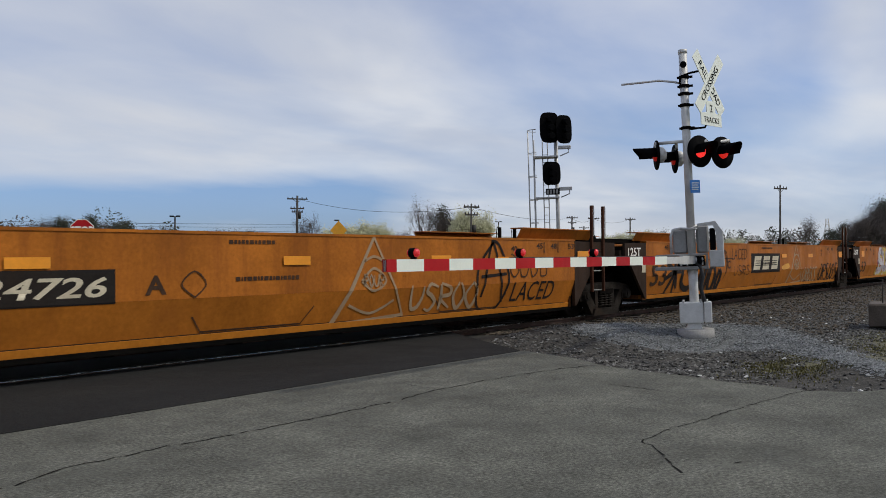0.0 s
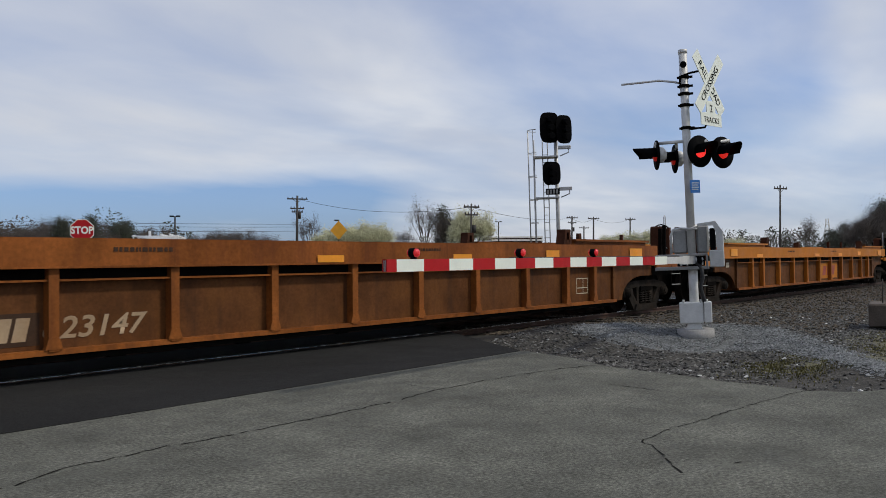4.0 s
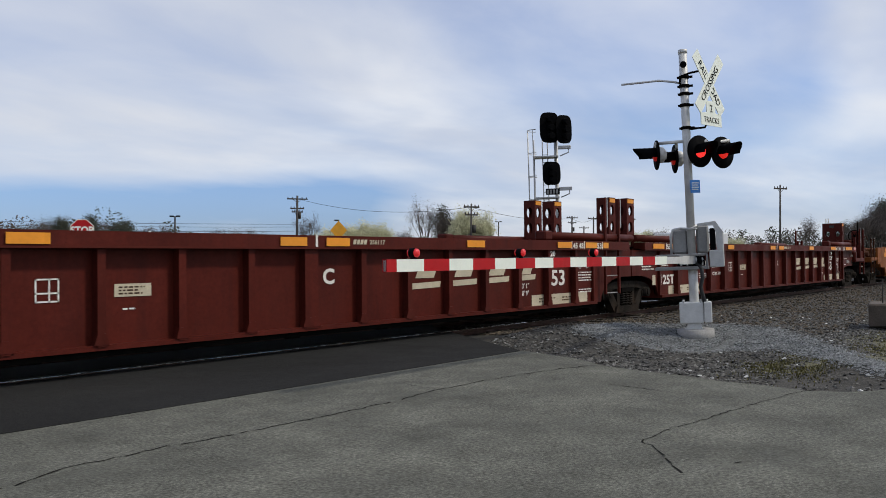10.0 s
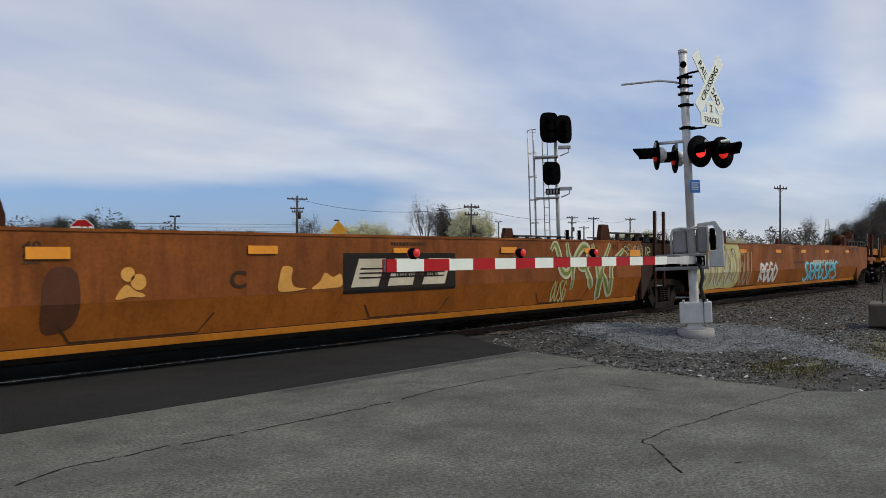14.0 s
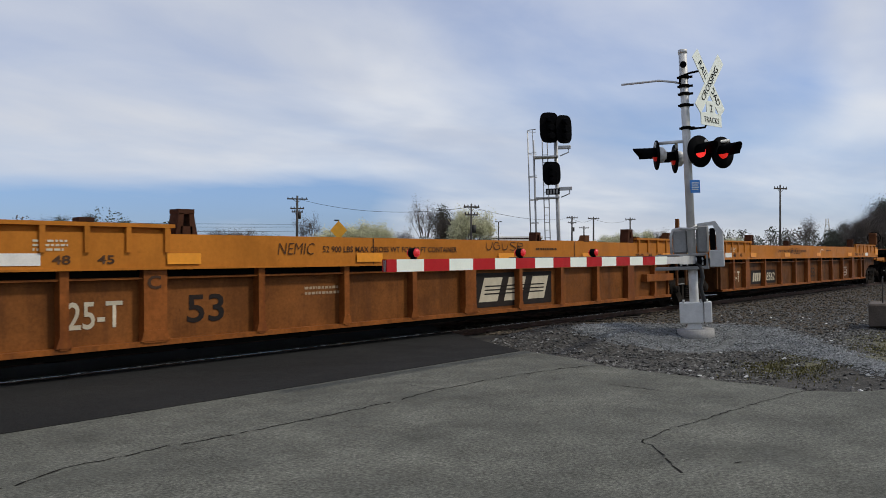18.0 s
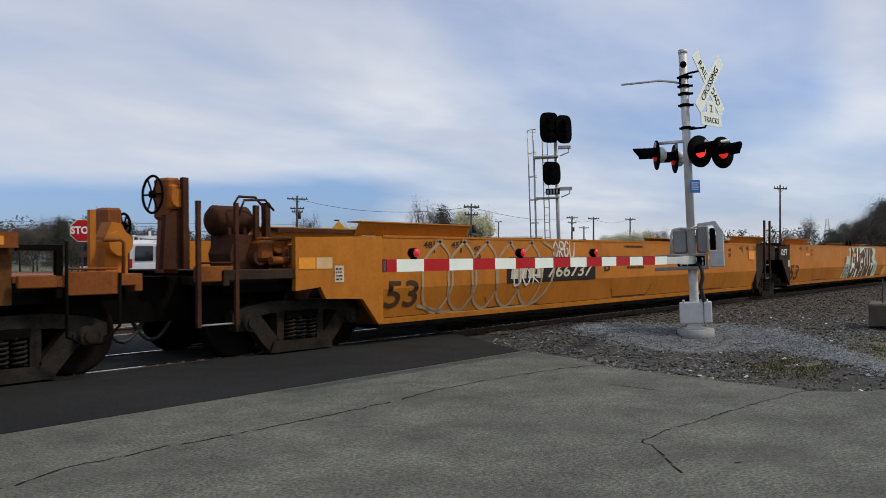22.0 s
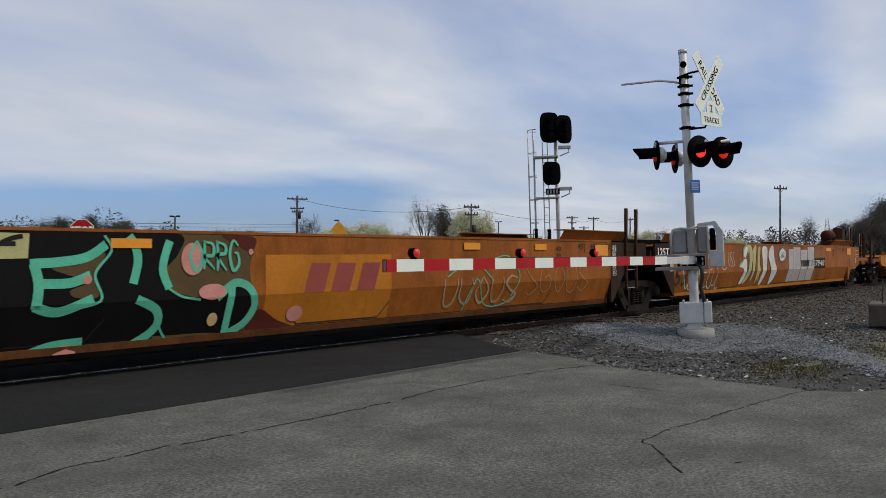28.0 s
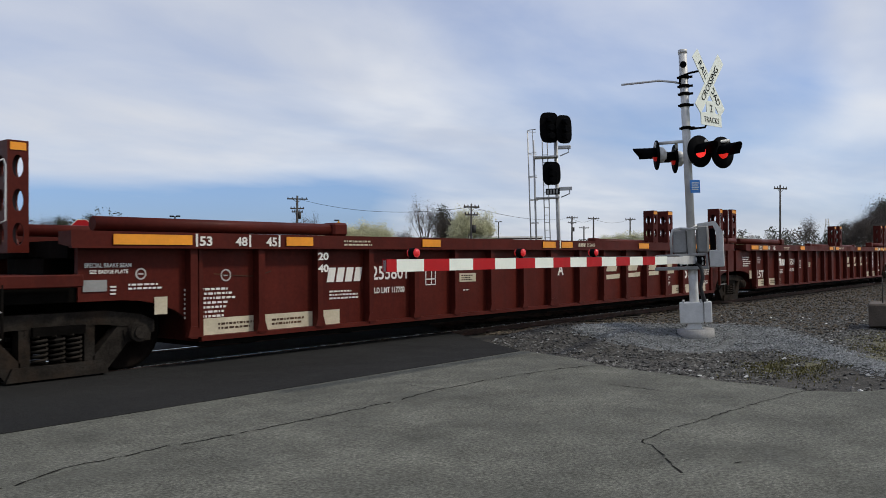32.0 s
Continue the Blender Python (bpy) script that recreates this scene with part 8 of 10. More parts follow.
        blob(unit, [(4.61, 0.59), (4.66, 0.93), (4.76, 1.27), (4.95, 1.5), (5.28, 1.52), (5.7, 1.46), (6, 1.51), (6.28, 1.7), (6.6, 1.64), (6.87, 1.48), (7.26, 1.5), (7.73, 1.58), (8.1, 1.43), (8.34, 1.11), (8.28, 0.82), (7.98, 0.57), (7.43, 0.43), (7.04, 0.4), (6.81, 0.36), (6.57, 0.49), (5.96, 0.52), (5.63, 0.43), (5.19, 0.37), (4.82, 0.37)], G_BRIGHT, layer=1, label="white edge of a large graffiti piece")
        blob(unit, [(4.65, 0.62), (4.7, 0.94), (4.8, 1.25), (4.98, 1.47), (5.31, 1.48), (5.72, 1.43), (6.01, 1.47), (6.28, 1.65), (6.59, 1.59), (6.85, 1.44), (7.23, 1.46), (7.69, 1.53), (8.04, 1.39), (8.27, 1.1), (8.22, 0.83), (7.93, 0.59), (7.4, 0.47), (7.02, 0.44), (6.8, 0.41), (6.56, 0.53), (5.97, 0.55), (5.65, 0.47), (5.21, 0.41), (4.86, 0.41)], G_DENSE, layer=2, label="black graffiti letters on blue")
        for pts in ([(4.76, 1.25), (4.95, 1.46), (5.33, 1.49), (5.75, 1.42), (5.95, 1.47), (5.37, 1.3)], [(5.99, 1.42), (6.28, 1.66), (6.62, 1.58), (6.75, 1.44), (6.38, 1.41)], [(6.82, 1.37), (7.17, 1.43), (7.21, 1.01), (6.85, 0.89)], [(7.26, 1.41), (7.73, 1.52), (8.04, 1.39), (8.26, 1.1), (7.95, 1.2), (7.63, 1.31)], [(4.66, 0.56), (5.12, 0.59), (5.13, 0.42), (4.84, 0.4)], [(5.91, 1.3), (5.98, 0.88), (6.08, 0.71), (5.96, 0.63), (5.87, 1.01)]):
            blob(unit, pts, G_BLUE, layer=3, label="deep blue spray paint")
        stroke(unit, [[(4.73, 1.29), (5.28, 1.33), (5.85, 1.46), (5.97, 1.34), (6.01, 0.92), (6.13, 0.73), (6.29, 0.95), (6.42, 1.38)], [(4.64, 0.55), (4.97, 0.59), (5.21, 0.86), (5.03, 0.86), (5.14, 0.67)], [(5.39, 0.53), (5.44, 0.73), (5.6, 0.84), (5.71, 0.74), (5.77, 0.54)], [(6.82, 0.89), (7.16, 0.99), (7.21, 1.43)], [(7.73, 1.54), (8.04, 1.35), (8.23, 1.08), (8.14, 0.85)]], 0.035, G_BRIGHT, layer=4, label="white edge of a graffiti letter")
        stroke(unit, [[(6.4, 1.39), (6.77, 1.42), (6.79, 0.73), (7.16, 0.76), (7.18, 0.5), (6.5, 0.48), (6.55, 0.97)], [(7.45, 0.96), (7.88, 0.99), (7.96, 0.6), (7.5, 0.54), (7.45, 0.96)], [(7.62, 0.85), (7.78, 0.86), (7.79, 0.72), (7.64, 0.71), (7.62, 0.85)]], 0.035, G_BRIGHT, layer=4, label="white edge of a graffiti letter", smooth=False)
        for x, z in ((4.95, 1.07), (6.27, 0.61), (6.97, 1.22), (7.99, 0.99)):
            stroke(unit, [[(x - 0.15, z), (x + 0.15, z)], [(x - 0.09, z - 0.13), (x + 0.09, z + 0.13)], [(x + 0.09, z - 0.13), (x - 0.09, z + 0.13)]], 0.024, G_BRIGHT, layer=4, smooth=False)
        scrawl(unit, 3.6, 4.6, 1.22, 1.48, G_FADE, 4, 0.04, 17)
        frame_notice(unit, 9.2, 9.62, 1.27, 1.50, "smooth", CREAM)
    if i == 9:
        owner_panel(unit, -4.85, -2.0, 0.92, 1.16, "723374", "smooth")
        stroke(unit, [[(-9.98, 0.97), (-9.25, 0.97), (-9.25, 1.63), (-9.98, 1.63), (-9.98, 0.97)]], 0.025, G_STAIN, layer=1, label="edge of a riveted end plate", name="end_plate", smooth=False)
        words(unit, "53", -8.20, -7.39, 0.61, 1.07, G_FADE, bold=0.02, name="stencil", label="large faded black number")
        flashes(unit, [(-8.62, -8.32, 1.44, 1.59), (-8.80, -8.33, 1.21, 1.41), (-5.90, -5.42, 1.38, 1.49), (-2.6, -2.1, 1.4, 1.5), (-0.38, 0.11, 1.40, 1.52), (2.92, 3.38, 1.44, 1.57), (5.35, 5.89, 1.38, 1.53), (7.41, 7.92, 1.24, 1.46)], "smooth")
        rect(unit, "plate", -7.36, -6.58, 0.58, 0.70, G_YELLOW, "smooth", 1, "yellow plate")
        scrawl(unit, -2.2, -0.9, 1.13, 1.62, G_GHOST, 5, 0.04, 51)
        blob(unit, [(0.37, 1.12), (0.53, 1.35), (0.89, 1.48), (1.28, 1.39), (1.37, 1.09), (1.28, 0.77), (0.77, 0.74), (0.45, 0.87)], G_STAIN, layer=0, label="dark smudge behind a tag")
        words(unit, "COPE", 0.54, 1.25, 1.15, 1.38, G_MINT, "smooth", 1, 0.012, 0.0, "graffiti", "pale mint spray-painted tag")
        words(unit, "WAVE", 0.75, 1.33, 0.86, 1.1, G_MINT, "smooth", 1, 0.012, 0.0, "graffiti", "pale mint spray-painted tag")
        stroke(unit, [[(0.38, 1.17), (0.53, 1.2), (0.45, 1.04)], [(0.45, 0.87), (0.62, 0.92), (0.6, 0.8)], [(0.81, 0.82), (1.06, 0.8), (1.28, 0.85)], [(0.79, 1.42), (0.98, 1.43)]], 0.03, G_MINT, layer=1, label="pale mint underlines")
        blob(unit, [(0.87, 1.03), (1.06, 1.39), (1.28, 1.65), (2.87, 1.7), (4.51, 1.69), (4.74, 1.29), (4.84, 0.74), (4.49, 0.32), (2.43, 0.32), (1.14, 0.32), (0.89, 0.61)], G_NIGHT, layer=0, label="dark blue cloud round a large graffiti piece")
        blob(unit, [(1.19, 0.35), (1.24, 0.69), (1.35, 0.98), (1.28, 1.28), (1.37, 1.57), (1.57, 1.67), (2.87, 1.71), (4.21, 1.7), (4.39, 1.38), (4.25, 1.12), (4.62, 0.88), (4.59, 0.52), (4.32, 0.33), (2.43, 0.32)], G_UMBER, layer=1, label="very dark brown body of a large graffiti piece")
        for pts in ([(2.28, 1.69), (2.78, 1.7), (2.56, 1.47), (2.42, 1.45)], [(2.45, 0.63), (2.68, 0.35), (2.38, 0.32)], [(3.32, 1.7), (3.58, 1.7), (3.49, 1.43)], [(3.37, 0.46), (3.64, 0.32), (3.19, 0.32)], [(2.01, 1.17), (2.19, 1.17), (2.21, 0.9), (2.03, 0.94)]):
            blob(unit, pts, G_SKY, layer=2, label="light blue wedge between graffiti letters")
        stroke(unit, [[(1.57, 1.67), (1.39, 1.54), (1.31, 1.28), (1.48, 1.08), (1.81, 1.08)], [(1.81, 1.08), (1.48, 0.96), (1.26, 0.69), (1.19, 0.37)], [(2.25, 1.68), (2.37, 1.47), (2.41, 1.24), (2.25, 1.1), (2.52, 0.99), (2.55, 0.67), (2.45, 0.32)], [(3.5, 1.66), (3.43, 1.34), (3.57, 1.09), (3.92, 0.93)], [(3.45, 0.58), (3.6, 0.34), (4.04, 0.37)], [(4.22, 1.7), (4.39, 1.38), (4.23, 1.12), (4.62, 0.88), (4.63, 0.61), (4.32, 0.35)]], 0.06, G_SKY, layer=3, label="light blue edge of a graffiti letter")
        oval(unit, (3.01, 1.04, 0.47, 0.68), G_UMBER, 3, "very dark brown graffiti letter")
        oval_line(unit, (3.01, 1.04, 0.47, 0.66), 0.06, G_SKY, 4, "light blue edge of a graffiti letter")
        for at in ((1.9, 1.34, 0.21, 0.23), (1.97, 0.79, 0.37, 0.29), (3, 1.07, 0.19, 0.38), (3.95, 1.33, 0.15, 0.16), (3.84, 0.78, 0.21, 0.33)):
            oval(unit, at, G_SKY, 5, "light blue drop inside a graffiti letter")
        for at in ((1.93, 1.28, 0.08, 0.08), (2.04, 0.65, 0.21, 0.1), (3, 1.1, 0.07, 0.16), (3.82, 0.71, 0.09, 0.19), (1.76, 1.39, 0.01, 0.01)):
            oval(unit, at, G_NIGHT, 6, "dark blue core of a drop")
        stroke(unit, [[(1.63, 1.24), (1.65, 1.46), (1.84, 1.58)], [(1.53, 0.72), (1.62, 0.9), (1.74, 1.01)], [(2.81, 1.22), (2.78, 1.39), (2.92, 1.47)], [(3.22, 0.97), (3.22, 0.72)], [(2.13, 1.29), (2.33, 1.35)], [(2.15, 1.25), (2.35, 1.31)], [(2.18, 1.06), (2.45, 1.1)], [(2.59, 0.94), (2.81, 0.98)], [(3.7, 1.21), (3.7, 1.39), (3.82, 1.49)], [(4.04, 0.94), (4.24, 1.1)]], 0.028, G_MINT, layer=7, label="pale highlight line", taper=True)
        scrawl(unit, 4.55, 5.06, 1.05, 1.5, G_MINT, 3, 0.03, 55)
        blob(unit, [(5.2, 0.5), (5.9, 0.7), (6.0, 0.5), (5.4, 0.42)], G_PATCH)
        for x in (-8.2, -7.4, -7.0, -6.1, 6.0, 6.6, 7.1):
            rect(unit, "tick_mark", x, x + 0.05, 1.42, 1.56, CREAM, "smooth", 1)
    if i == 10:
        logo_panel(unit, -1.50, 1.07, 0.80, 1.40, "smooth")
        words(unit, "53", -8.10, -7.37, 0.59, 0.98, G_FADE, bold=0.02, name="stencil", label="large faded black number")
        for cx, cz, r in ((-4.83, 1.16, 0.085), (-4.70, 1.07, 0.095)):
            blob(unit, [(cx + r * math.cos(q * 0.9) * (1 + 0.1 * math.sin(q * 2.3)), cz + r * math.sin(q * 0.9)) for q in range(7)], G_PATCH)
        blob(unit, [(-4.98, 0.88), (-4.86, 1.04), (-4.74, 0.97), (-4.62, 0.92), (-4.66, 0.89), (-4.8, 0.90)], G_PATCH)
        blob(unit, [(-5.75, 0.55), (-5.8, 0.9), (-5.72, 1.22), (-5.45, 1.22), (-5.38, 0.9), (-5.45, 0.6)], G_STAIN, layer=0, label="dark run-down stain")
        blob(unit, [(-2.68, 0.90), (-2.66, 1.08), (-2.6, 1.22), (-2.44, 1.2), (-2.46, 1.05), (-2.40, 0.94), (-2.2, 0.91), (-2.45, 0.88)], G_PATCH)
        blob(unit, [(-2.1, 0.90), (-1.95, 1.0), (-1.85, 1.12), (-1.7, 1.06), (-1.55, 1.10), (-1.53, 0.93), (-1.8, 0.90)], G_PATCH)
        words(unit, "C", -3.45, -3.2, 0.95, 1.18, G_FADE, bold=0.015)
        flashes(unit, [(-8.1, -7.7, 1.28, 1.5), (-5.97, -5.50, 1.34, 1.47), (-3.18, -2.70, 1.39, 1.50), (-0.46, 0.07, 1.40, 1.48), (2.36, 2.85, 1.40, 1.51), (5.3, 5.75, 1.4, 1.5), (7.3, 7.8, 1.25, 1.47)], "smooth")
        for width, paint, layer in ((0.21, G_MINT, 1), (0.15, G_LIME, 2), (0.075, G_OLIVE, 3)):
            stroke(unit, [[(4.04, 1.45), (4.2, 1.58), (4.34, 1.35), (4.42, 1.06), (4.64, 0.98), (4.79, 1.16), (4.68, 1.39), (4.63, 1.61)], [(4.86, 0.64), (4.85, 1.01), (4.98, 1.31), (5.27, 1.53), (5.48, 1.43), (5.44, 1.15), (5.2, 1.08), (5.04, 1.17)], [(5.37, 1.07), (5.54, 0.83), (5.67, 0.65)], [(5.65, 1.59), (5.84, 1.14), (6.01, 0.44), (6.02, 0.98), (6.41, 1.6)], [(7.01, 1.47), (6.46, 1.09), (6.51, 0.52), (6.19, 0.81), (5.99, 1.02)]], width, paint, layer=layer, label="spiky pale and olive green graffiti letter", taper=True)
        scrawl(unit, 4.12, 4.69, 0.42, 0.85, G_LIME, 4, 0.045, 62)
        scrawl(unit, 7.01, 8.37, 1.28, 1.55, G_LIME, 6, 0.03, 64)
        scrawl(unit, 7.2, 8.0, 1.35, 1.6, G_GHOST, 4, 0.03, 63)
    if i == 11:
        blob(unit, [(-8.3, 0.4), (-8.2, 1.6), (-6.8, 1.62), (-5.4, 1.6), (-5.35, 0.5), (-6.8, 0.42)], G_LIME, layer=0, label="pale yellow-green spray-painted field")
        scrawl(unit, -8.0, -5.5, 0.55, 1.5, G_GHOST, 5, 0.12, 71)
        scrawl(unit, -7.9, -5.6, 0.5, 1.5, G_MINT, 6, 0.05, 74, layer=3)
        scrawl(unit, -5.3, -4.3, 0.45, 1.5, G_GHOST, 3, 0.10, 72)
        scrawl(unit, -3.6, -2.0, 0.5, 1.1, G_WHITE, 4, 0.14, 73)
        scrawl(unit, 0.8, 5.0, 0.42, 1.05, G_SKY, 7, 0.13, 75)
        scrawl(unit, 0.9, 5.1, 0.40, 1.0, G_TEAL, 7, 0.05, 75, layer=3)
        owner_panel(unit, 1.75, 4.4, 0.92, 1.14, "723374", "smooth", False)
        flashes(unit, [(-7.9, -7.4, 1.4, 1.5), (-5.3, -4.8, 1.4, 1.5), (-2.2, -1.7, 1.4, 1.5), (0.4, 0.9, 1.4, 1.5), (3.2, 3.7, 1.4, 1.5), (6.0, 6.5, 1.4, 1.5)], "smooth")
    if i == 16:
        words(unit, "53", -8.16, -7.42, 0.54, 0.97, G_FADE, bold=0.02, name="stencil", label="large faded black number")
        paper(unit, -9.24, -9.06, 0.98, 1.22, "smooth", CREAM)
        rect(unit, "patch", -9.9, -9.6, 1.18, 1.34, REFLECTOR, "smooth", 1)
        rect(unit, "patch", -9.58, -9.28, 1.18, 1.34, G_PATCH_PALE, "smooth", 1)
        for k, x in enumerate((-7.0, -6.35, -5.7, -5.0, -4.3)):
            stroke(unit, [[(x + 0.15, 1.62), (x - 0.3, 1.25), (x - 0.28, 0.65), (x + 0.1, 0.42), (x + 0.4, 0.8), (x + 0.35, 1.35), (x + 0.05, 1.62)]], 0.055, G_GHOST, label="thin white bubble letter outline")
        stroke(unit, [[(-7.4, 0.55), (-6.4, 0.38), (-5.2, 0.38), (-4.0, 0.45), (-3.5, 0.9), (-3.4, 1.4), (-3.8, 1.62)]], 0.06, G_GHOST)
        scrawl(unit, -3.46, -2.64, 1.30, 1.64, G_WHITE, 4, 0.05, 81)
        owner_panel(unit, -4.9, -1.9, 0.92, 1.17, "766737", "smooth")
        words(unit, "B", -1.42, -1.16, 1.0, 1.23, G_FADE, bold=0.02)
        scrawl(unit, -4.85, -3.9, 0.80, 1.15, G_WHITE, 3, 0.04, 82, layer=4)
        flashes(unit, [(4.1, 4.6, 1.22, 1.33), (7.2, 7.7, 1.2, 1.45)], "smooth")
    if i == 17:
        words(unit, "53", -8.25, -7.35, 0.48, 0.99, G_FADE, bold=0.02, name="stencil", label="large faded black number")
        flashes(unit, [(-0.43, 0.04), (-6.6, -6.2, 1.3, 1.38), (7.2, 7.7, 1.2, 1.42)], "smooth")
        blob(unit, [(-1.79, 0.35), (-1.76, 0.5), (-1.66, 0.62), (-1.67, 0.78), (-1.5, 0.95), (-1.32, 1.03), (-1.26, 1.21), (-1.1, 1.28), (-0.95, 1.21), (-0.79, 1.42), (-0.7, 1.58), (3.1, 1.6), (3.26, 1.2), (3.63, 0.92), (3.71, 0.55), (3.46, 0.32), (1.61, 0.32), (-0.31, 0.32), (-1.47, 0.32)], G_MINT, layer=0, label="pale mint and white backdrop of a graffiti piece")
        shape2d(unit, "graffiti", [[(-0.74, 1.57), (-0.47, 1.6), (-0.2, 1.4), (-0.1, 1.58), (0.71, 1.59), (0.77, 1.4), (1.36, 1.59), (2.89, 1.59), (2.96, 1.34), (2.68, 1.17), (3.09, 0.78), (2.95, 0.32), (1.19, 0.32), (-0.93, 0.34), (-0.87, 0.84), (-0.81, 1.25)]], G_BROWN, "smooth", 1, "broad olive-brown graffiti letters")
        for poly in ([(0.45, 1.33), (0.79, 1.33), (0.71, 0.73), (0.46, 0.75)], [(1.04, 1.33), (1.6, 1.33), (1.6, 1.17), (1.3, 1.18), (1.24, 0.83), (1.04, 0.99)], [(1.94, 1.33), (2.22, 1.33), (2.14, 0.8), (1.95, 0.76)]):
            shape2d(unit, "graffiti", [poly], G_WINE, "smooth", 2, "dark red patch showing through a graffiti piece")
        for poly in ([(-0.5, 1.23), (-0.45, 1.25), (-0.47, 0.98), (-0.22, 0.97), (-0.21, 0.74), (-0.39, 0.79), (-0.43, 0.61), (-0.56, 0.56), (-0.62, 0.69), (-0.59, 0.97)], [(0.23, 1.58), (0.44, 1.58), (0.42, 1.03), (0.25, 1.02)], [(0.2, 0.74), (0.42, 0.73), (0.36, 0.35), (0.12, 0.34)], [(0.87, 1.01), (1.15, 1.2), (1.15, 0.97), (1.02, 0.99), (0.87, 0.95)], [(1.04, 0.86), (1.15, 0.75), (1.11, 0.61), (0.98, 0.68), (0.95, 0.78)], [(1.85, 1.55), (1.99, 1.55), (1.94, 0.72), (1.87, 0.72)], [(2.25, 0.71), (2.34, 0.36), (2.1, 0.33)], [(2.51, 0.94), (2.68, 0.97), (2.73, 0.86), (2.83, 0.96), (2.77, 0.68), (2.7, 0.63)]):
            shape2d(unit, "graffiti", [poly], G_BRIGHT, "smooth", 3, "white gap between graffiti letters")
        stroke(unit, [[(-0.47, 1.6), (-0.2, 1.4), (-0.2, 0.96), (-0.05, 0.76), (-0.1, 0.58), (-0.24, 0.33)], [(0.71, 1.59), (0.75, 1.39), (0.69, 1.29), (0.84, 0.63), (0.79, 0.54), (0.65, 0.35)], [(0.75, 1.39), (1.36, 1.59), (1.62, 1.34), (1.6, 1.17), (1.43, 1.17), (1.45, 0.72), (1.34, 0.37)], [(2.41, 1.56), (2.34, 1.21), (2.25, 0.64)], [(-0.74, 1.57), (-0.82, 1.11), (-0.92, 0.34)], [(2.86, 1.59), (2.98, 1.37), (2.88, 1.19)], [(2.8, 0.94), (3.09, 0.76), (2.94, 0.32)]], 0.055, G_BRIGHT, layer=4, label="white edge of a graffiti letter", smooth=False)
        scrawl(unit, -1.6, -0.9, 0.62, 0.95, G_BLACK, 4, 0.035, 91, layer=3)
        scrawl(unit, -1.65, -0.9, 0.38, 0.6, G_BLACK, 4, 0.03, 92, layer=3)
        scrawl(unit, 2.9, 3.5, 0.5, 1.15, G_TEAL, 3, 0.03, 93, layer=3)
        words(unit, "C", -1.62, -1.39, 0.99, 1.21, G_FADE, bold=0.02, layer=4)
        blob(unit, [(4.85, 0.4), (5.05, 0.78), (5.5, 0.75), (5.56, 0.55), (5.3, 0.38)], G_PATCH, layer=1, label="fresh yellow touch-up paint")
        scrawl(unit, 7.0, 7.5, 1.1, 1.5, G_FADE, 2, 0.025, 94)
        bars(unit, 6.6, 7.9, 0.95, 1.15, 2, G_FADE, "smooth", 9)
    if i == 18:
        words(unit, "53", -8.13, -7.31, 0.50, 1.00, G_FADE, bold=0.02, name="stencil", label="large faded black number")
        blob(unit, [(-6.4, 0.95), (-5.9, 1.1), (-5.5, 1.2), (-5.3, 0.6), (-5.7, 0.45), (-5.9, 0.85)], G_PINK, layer=0, label="pink spray paint")
        outlined(unit, [("C", -5.6, -4.25, 0.36, 1.60, 0.1), ("H", -4.25, -3.3, 0.40, 1.60, 0.1), ("U", -3.35, -2.35, 0.42, 1.60, 0.0), ("K", -2.35, -1.35, 0.44, 1.60, 0.0), ("T", -1.4, -0.45, 0.46, 1.60, 0.05), ("O", -0.5, 0.75, 0.48, 1.60, 0.1)], G_BROWN, G_BRIGHT, 0.075, layer=1, bold=0.085)
        for x in (-5.0, -3.4, -2.4, -1.2):
            blob(unit, [(x, 0.65), (x + 0.15, 1.0), (x + 0.3, 0.75), (x + 0.2, 0.5)], G_PINK, layer=4)
        blob(unit, [(0.65, 0.6), (0.8, 1.0), (1.1, 0.8), (1.35, 0.75), (1.0, 0.6)], G_PINK, layer=0)
        owner_panel(unit, 1.5, 4.5, 0.92, 1.16, "766737", "smooth")
        flashes(unit, [(-3.74, -3.27), (2.7, 3.2, 1.3, 1.4), (7.2, 7.7, 1.2, 1.42)], "smooth")
        words(unit, "A", 0.78, 1.0, 0.97, 1.2, G_FADE, bold=0.02)
    if i == 19:
        owner_panel(unit, -4.9, -2.0, 0.92, 1.16, "727948", "smooth")
        words(unit, "53", -8.1, -7.35, 0.55, 1.0, G_FADE, bold=0.02, name="stencil")
        flashes(unit, [(-7.9, -7.4, 1.3, 1.5), (-1.4, -0.9), (2.4, 2.9), (7.2, 7.7, 1.25, 1.5)], "smooth")
        rect(unit, "patch", 0.2, 1.6, 0.9, 1.3, G_PATCH_PALE, "smooth", 0)
        blob(unit, [(6.4, 0.5), (6.6, 1.0), (7.3, 1.0), (7.4, 0.5)], G_PATCH)
    if i == 20:
        words(unit, "53", -7.99, -7.22, 0.56, 1.05, G_FADE, bold=0.02, name="stencil", label="large faded black number")
        blob(unit, [(-7.2, 0.40), (-6.9, 1.0), (-6.6, 1.6), (-5.9, 1.62), (-5.6, 1.2), (-5.7, 0.5), (-6.2, 0.33)], G_RED, layer=0, label="red backdrop of a graffiti piece")
        blob(unit, [(-2.75, 1.62), (-2.12, 1.63), (-1.62, 1.6), (-1.7, 1.19), (-1.58, 0.76), (-1.3, 0.5), (-0.95, 0.38), (-1.0, 0.33), (-2.0, 0.32), (-3.0, 0.33), (-2.9, 0.9)], G_BROWN, layer=0, label="brown backdrop of a graffiti piece")
        blob(unit, [(-2.12, 1.63), (-1.62, 1.6), (-1.68, 1.43), (-1.9, 1.5)], G_WINE, layer=1, label="dark red graffiti patch")
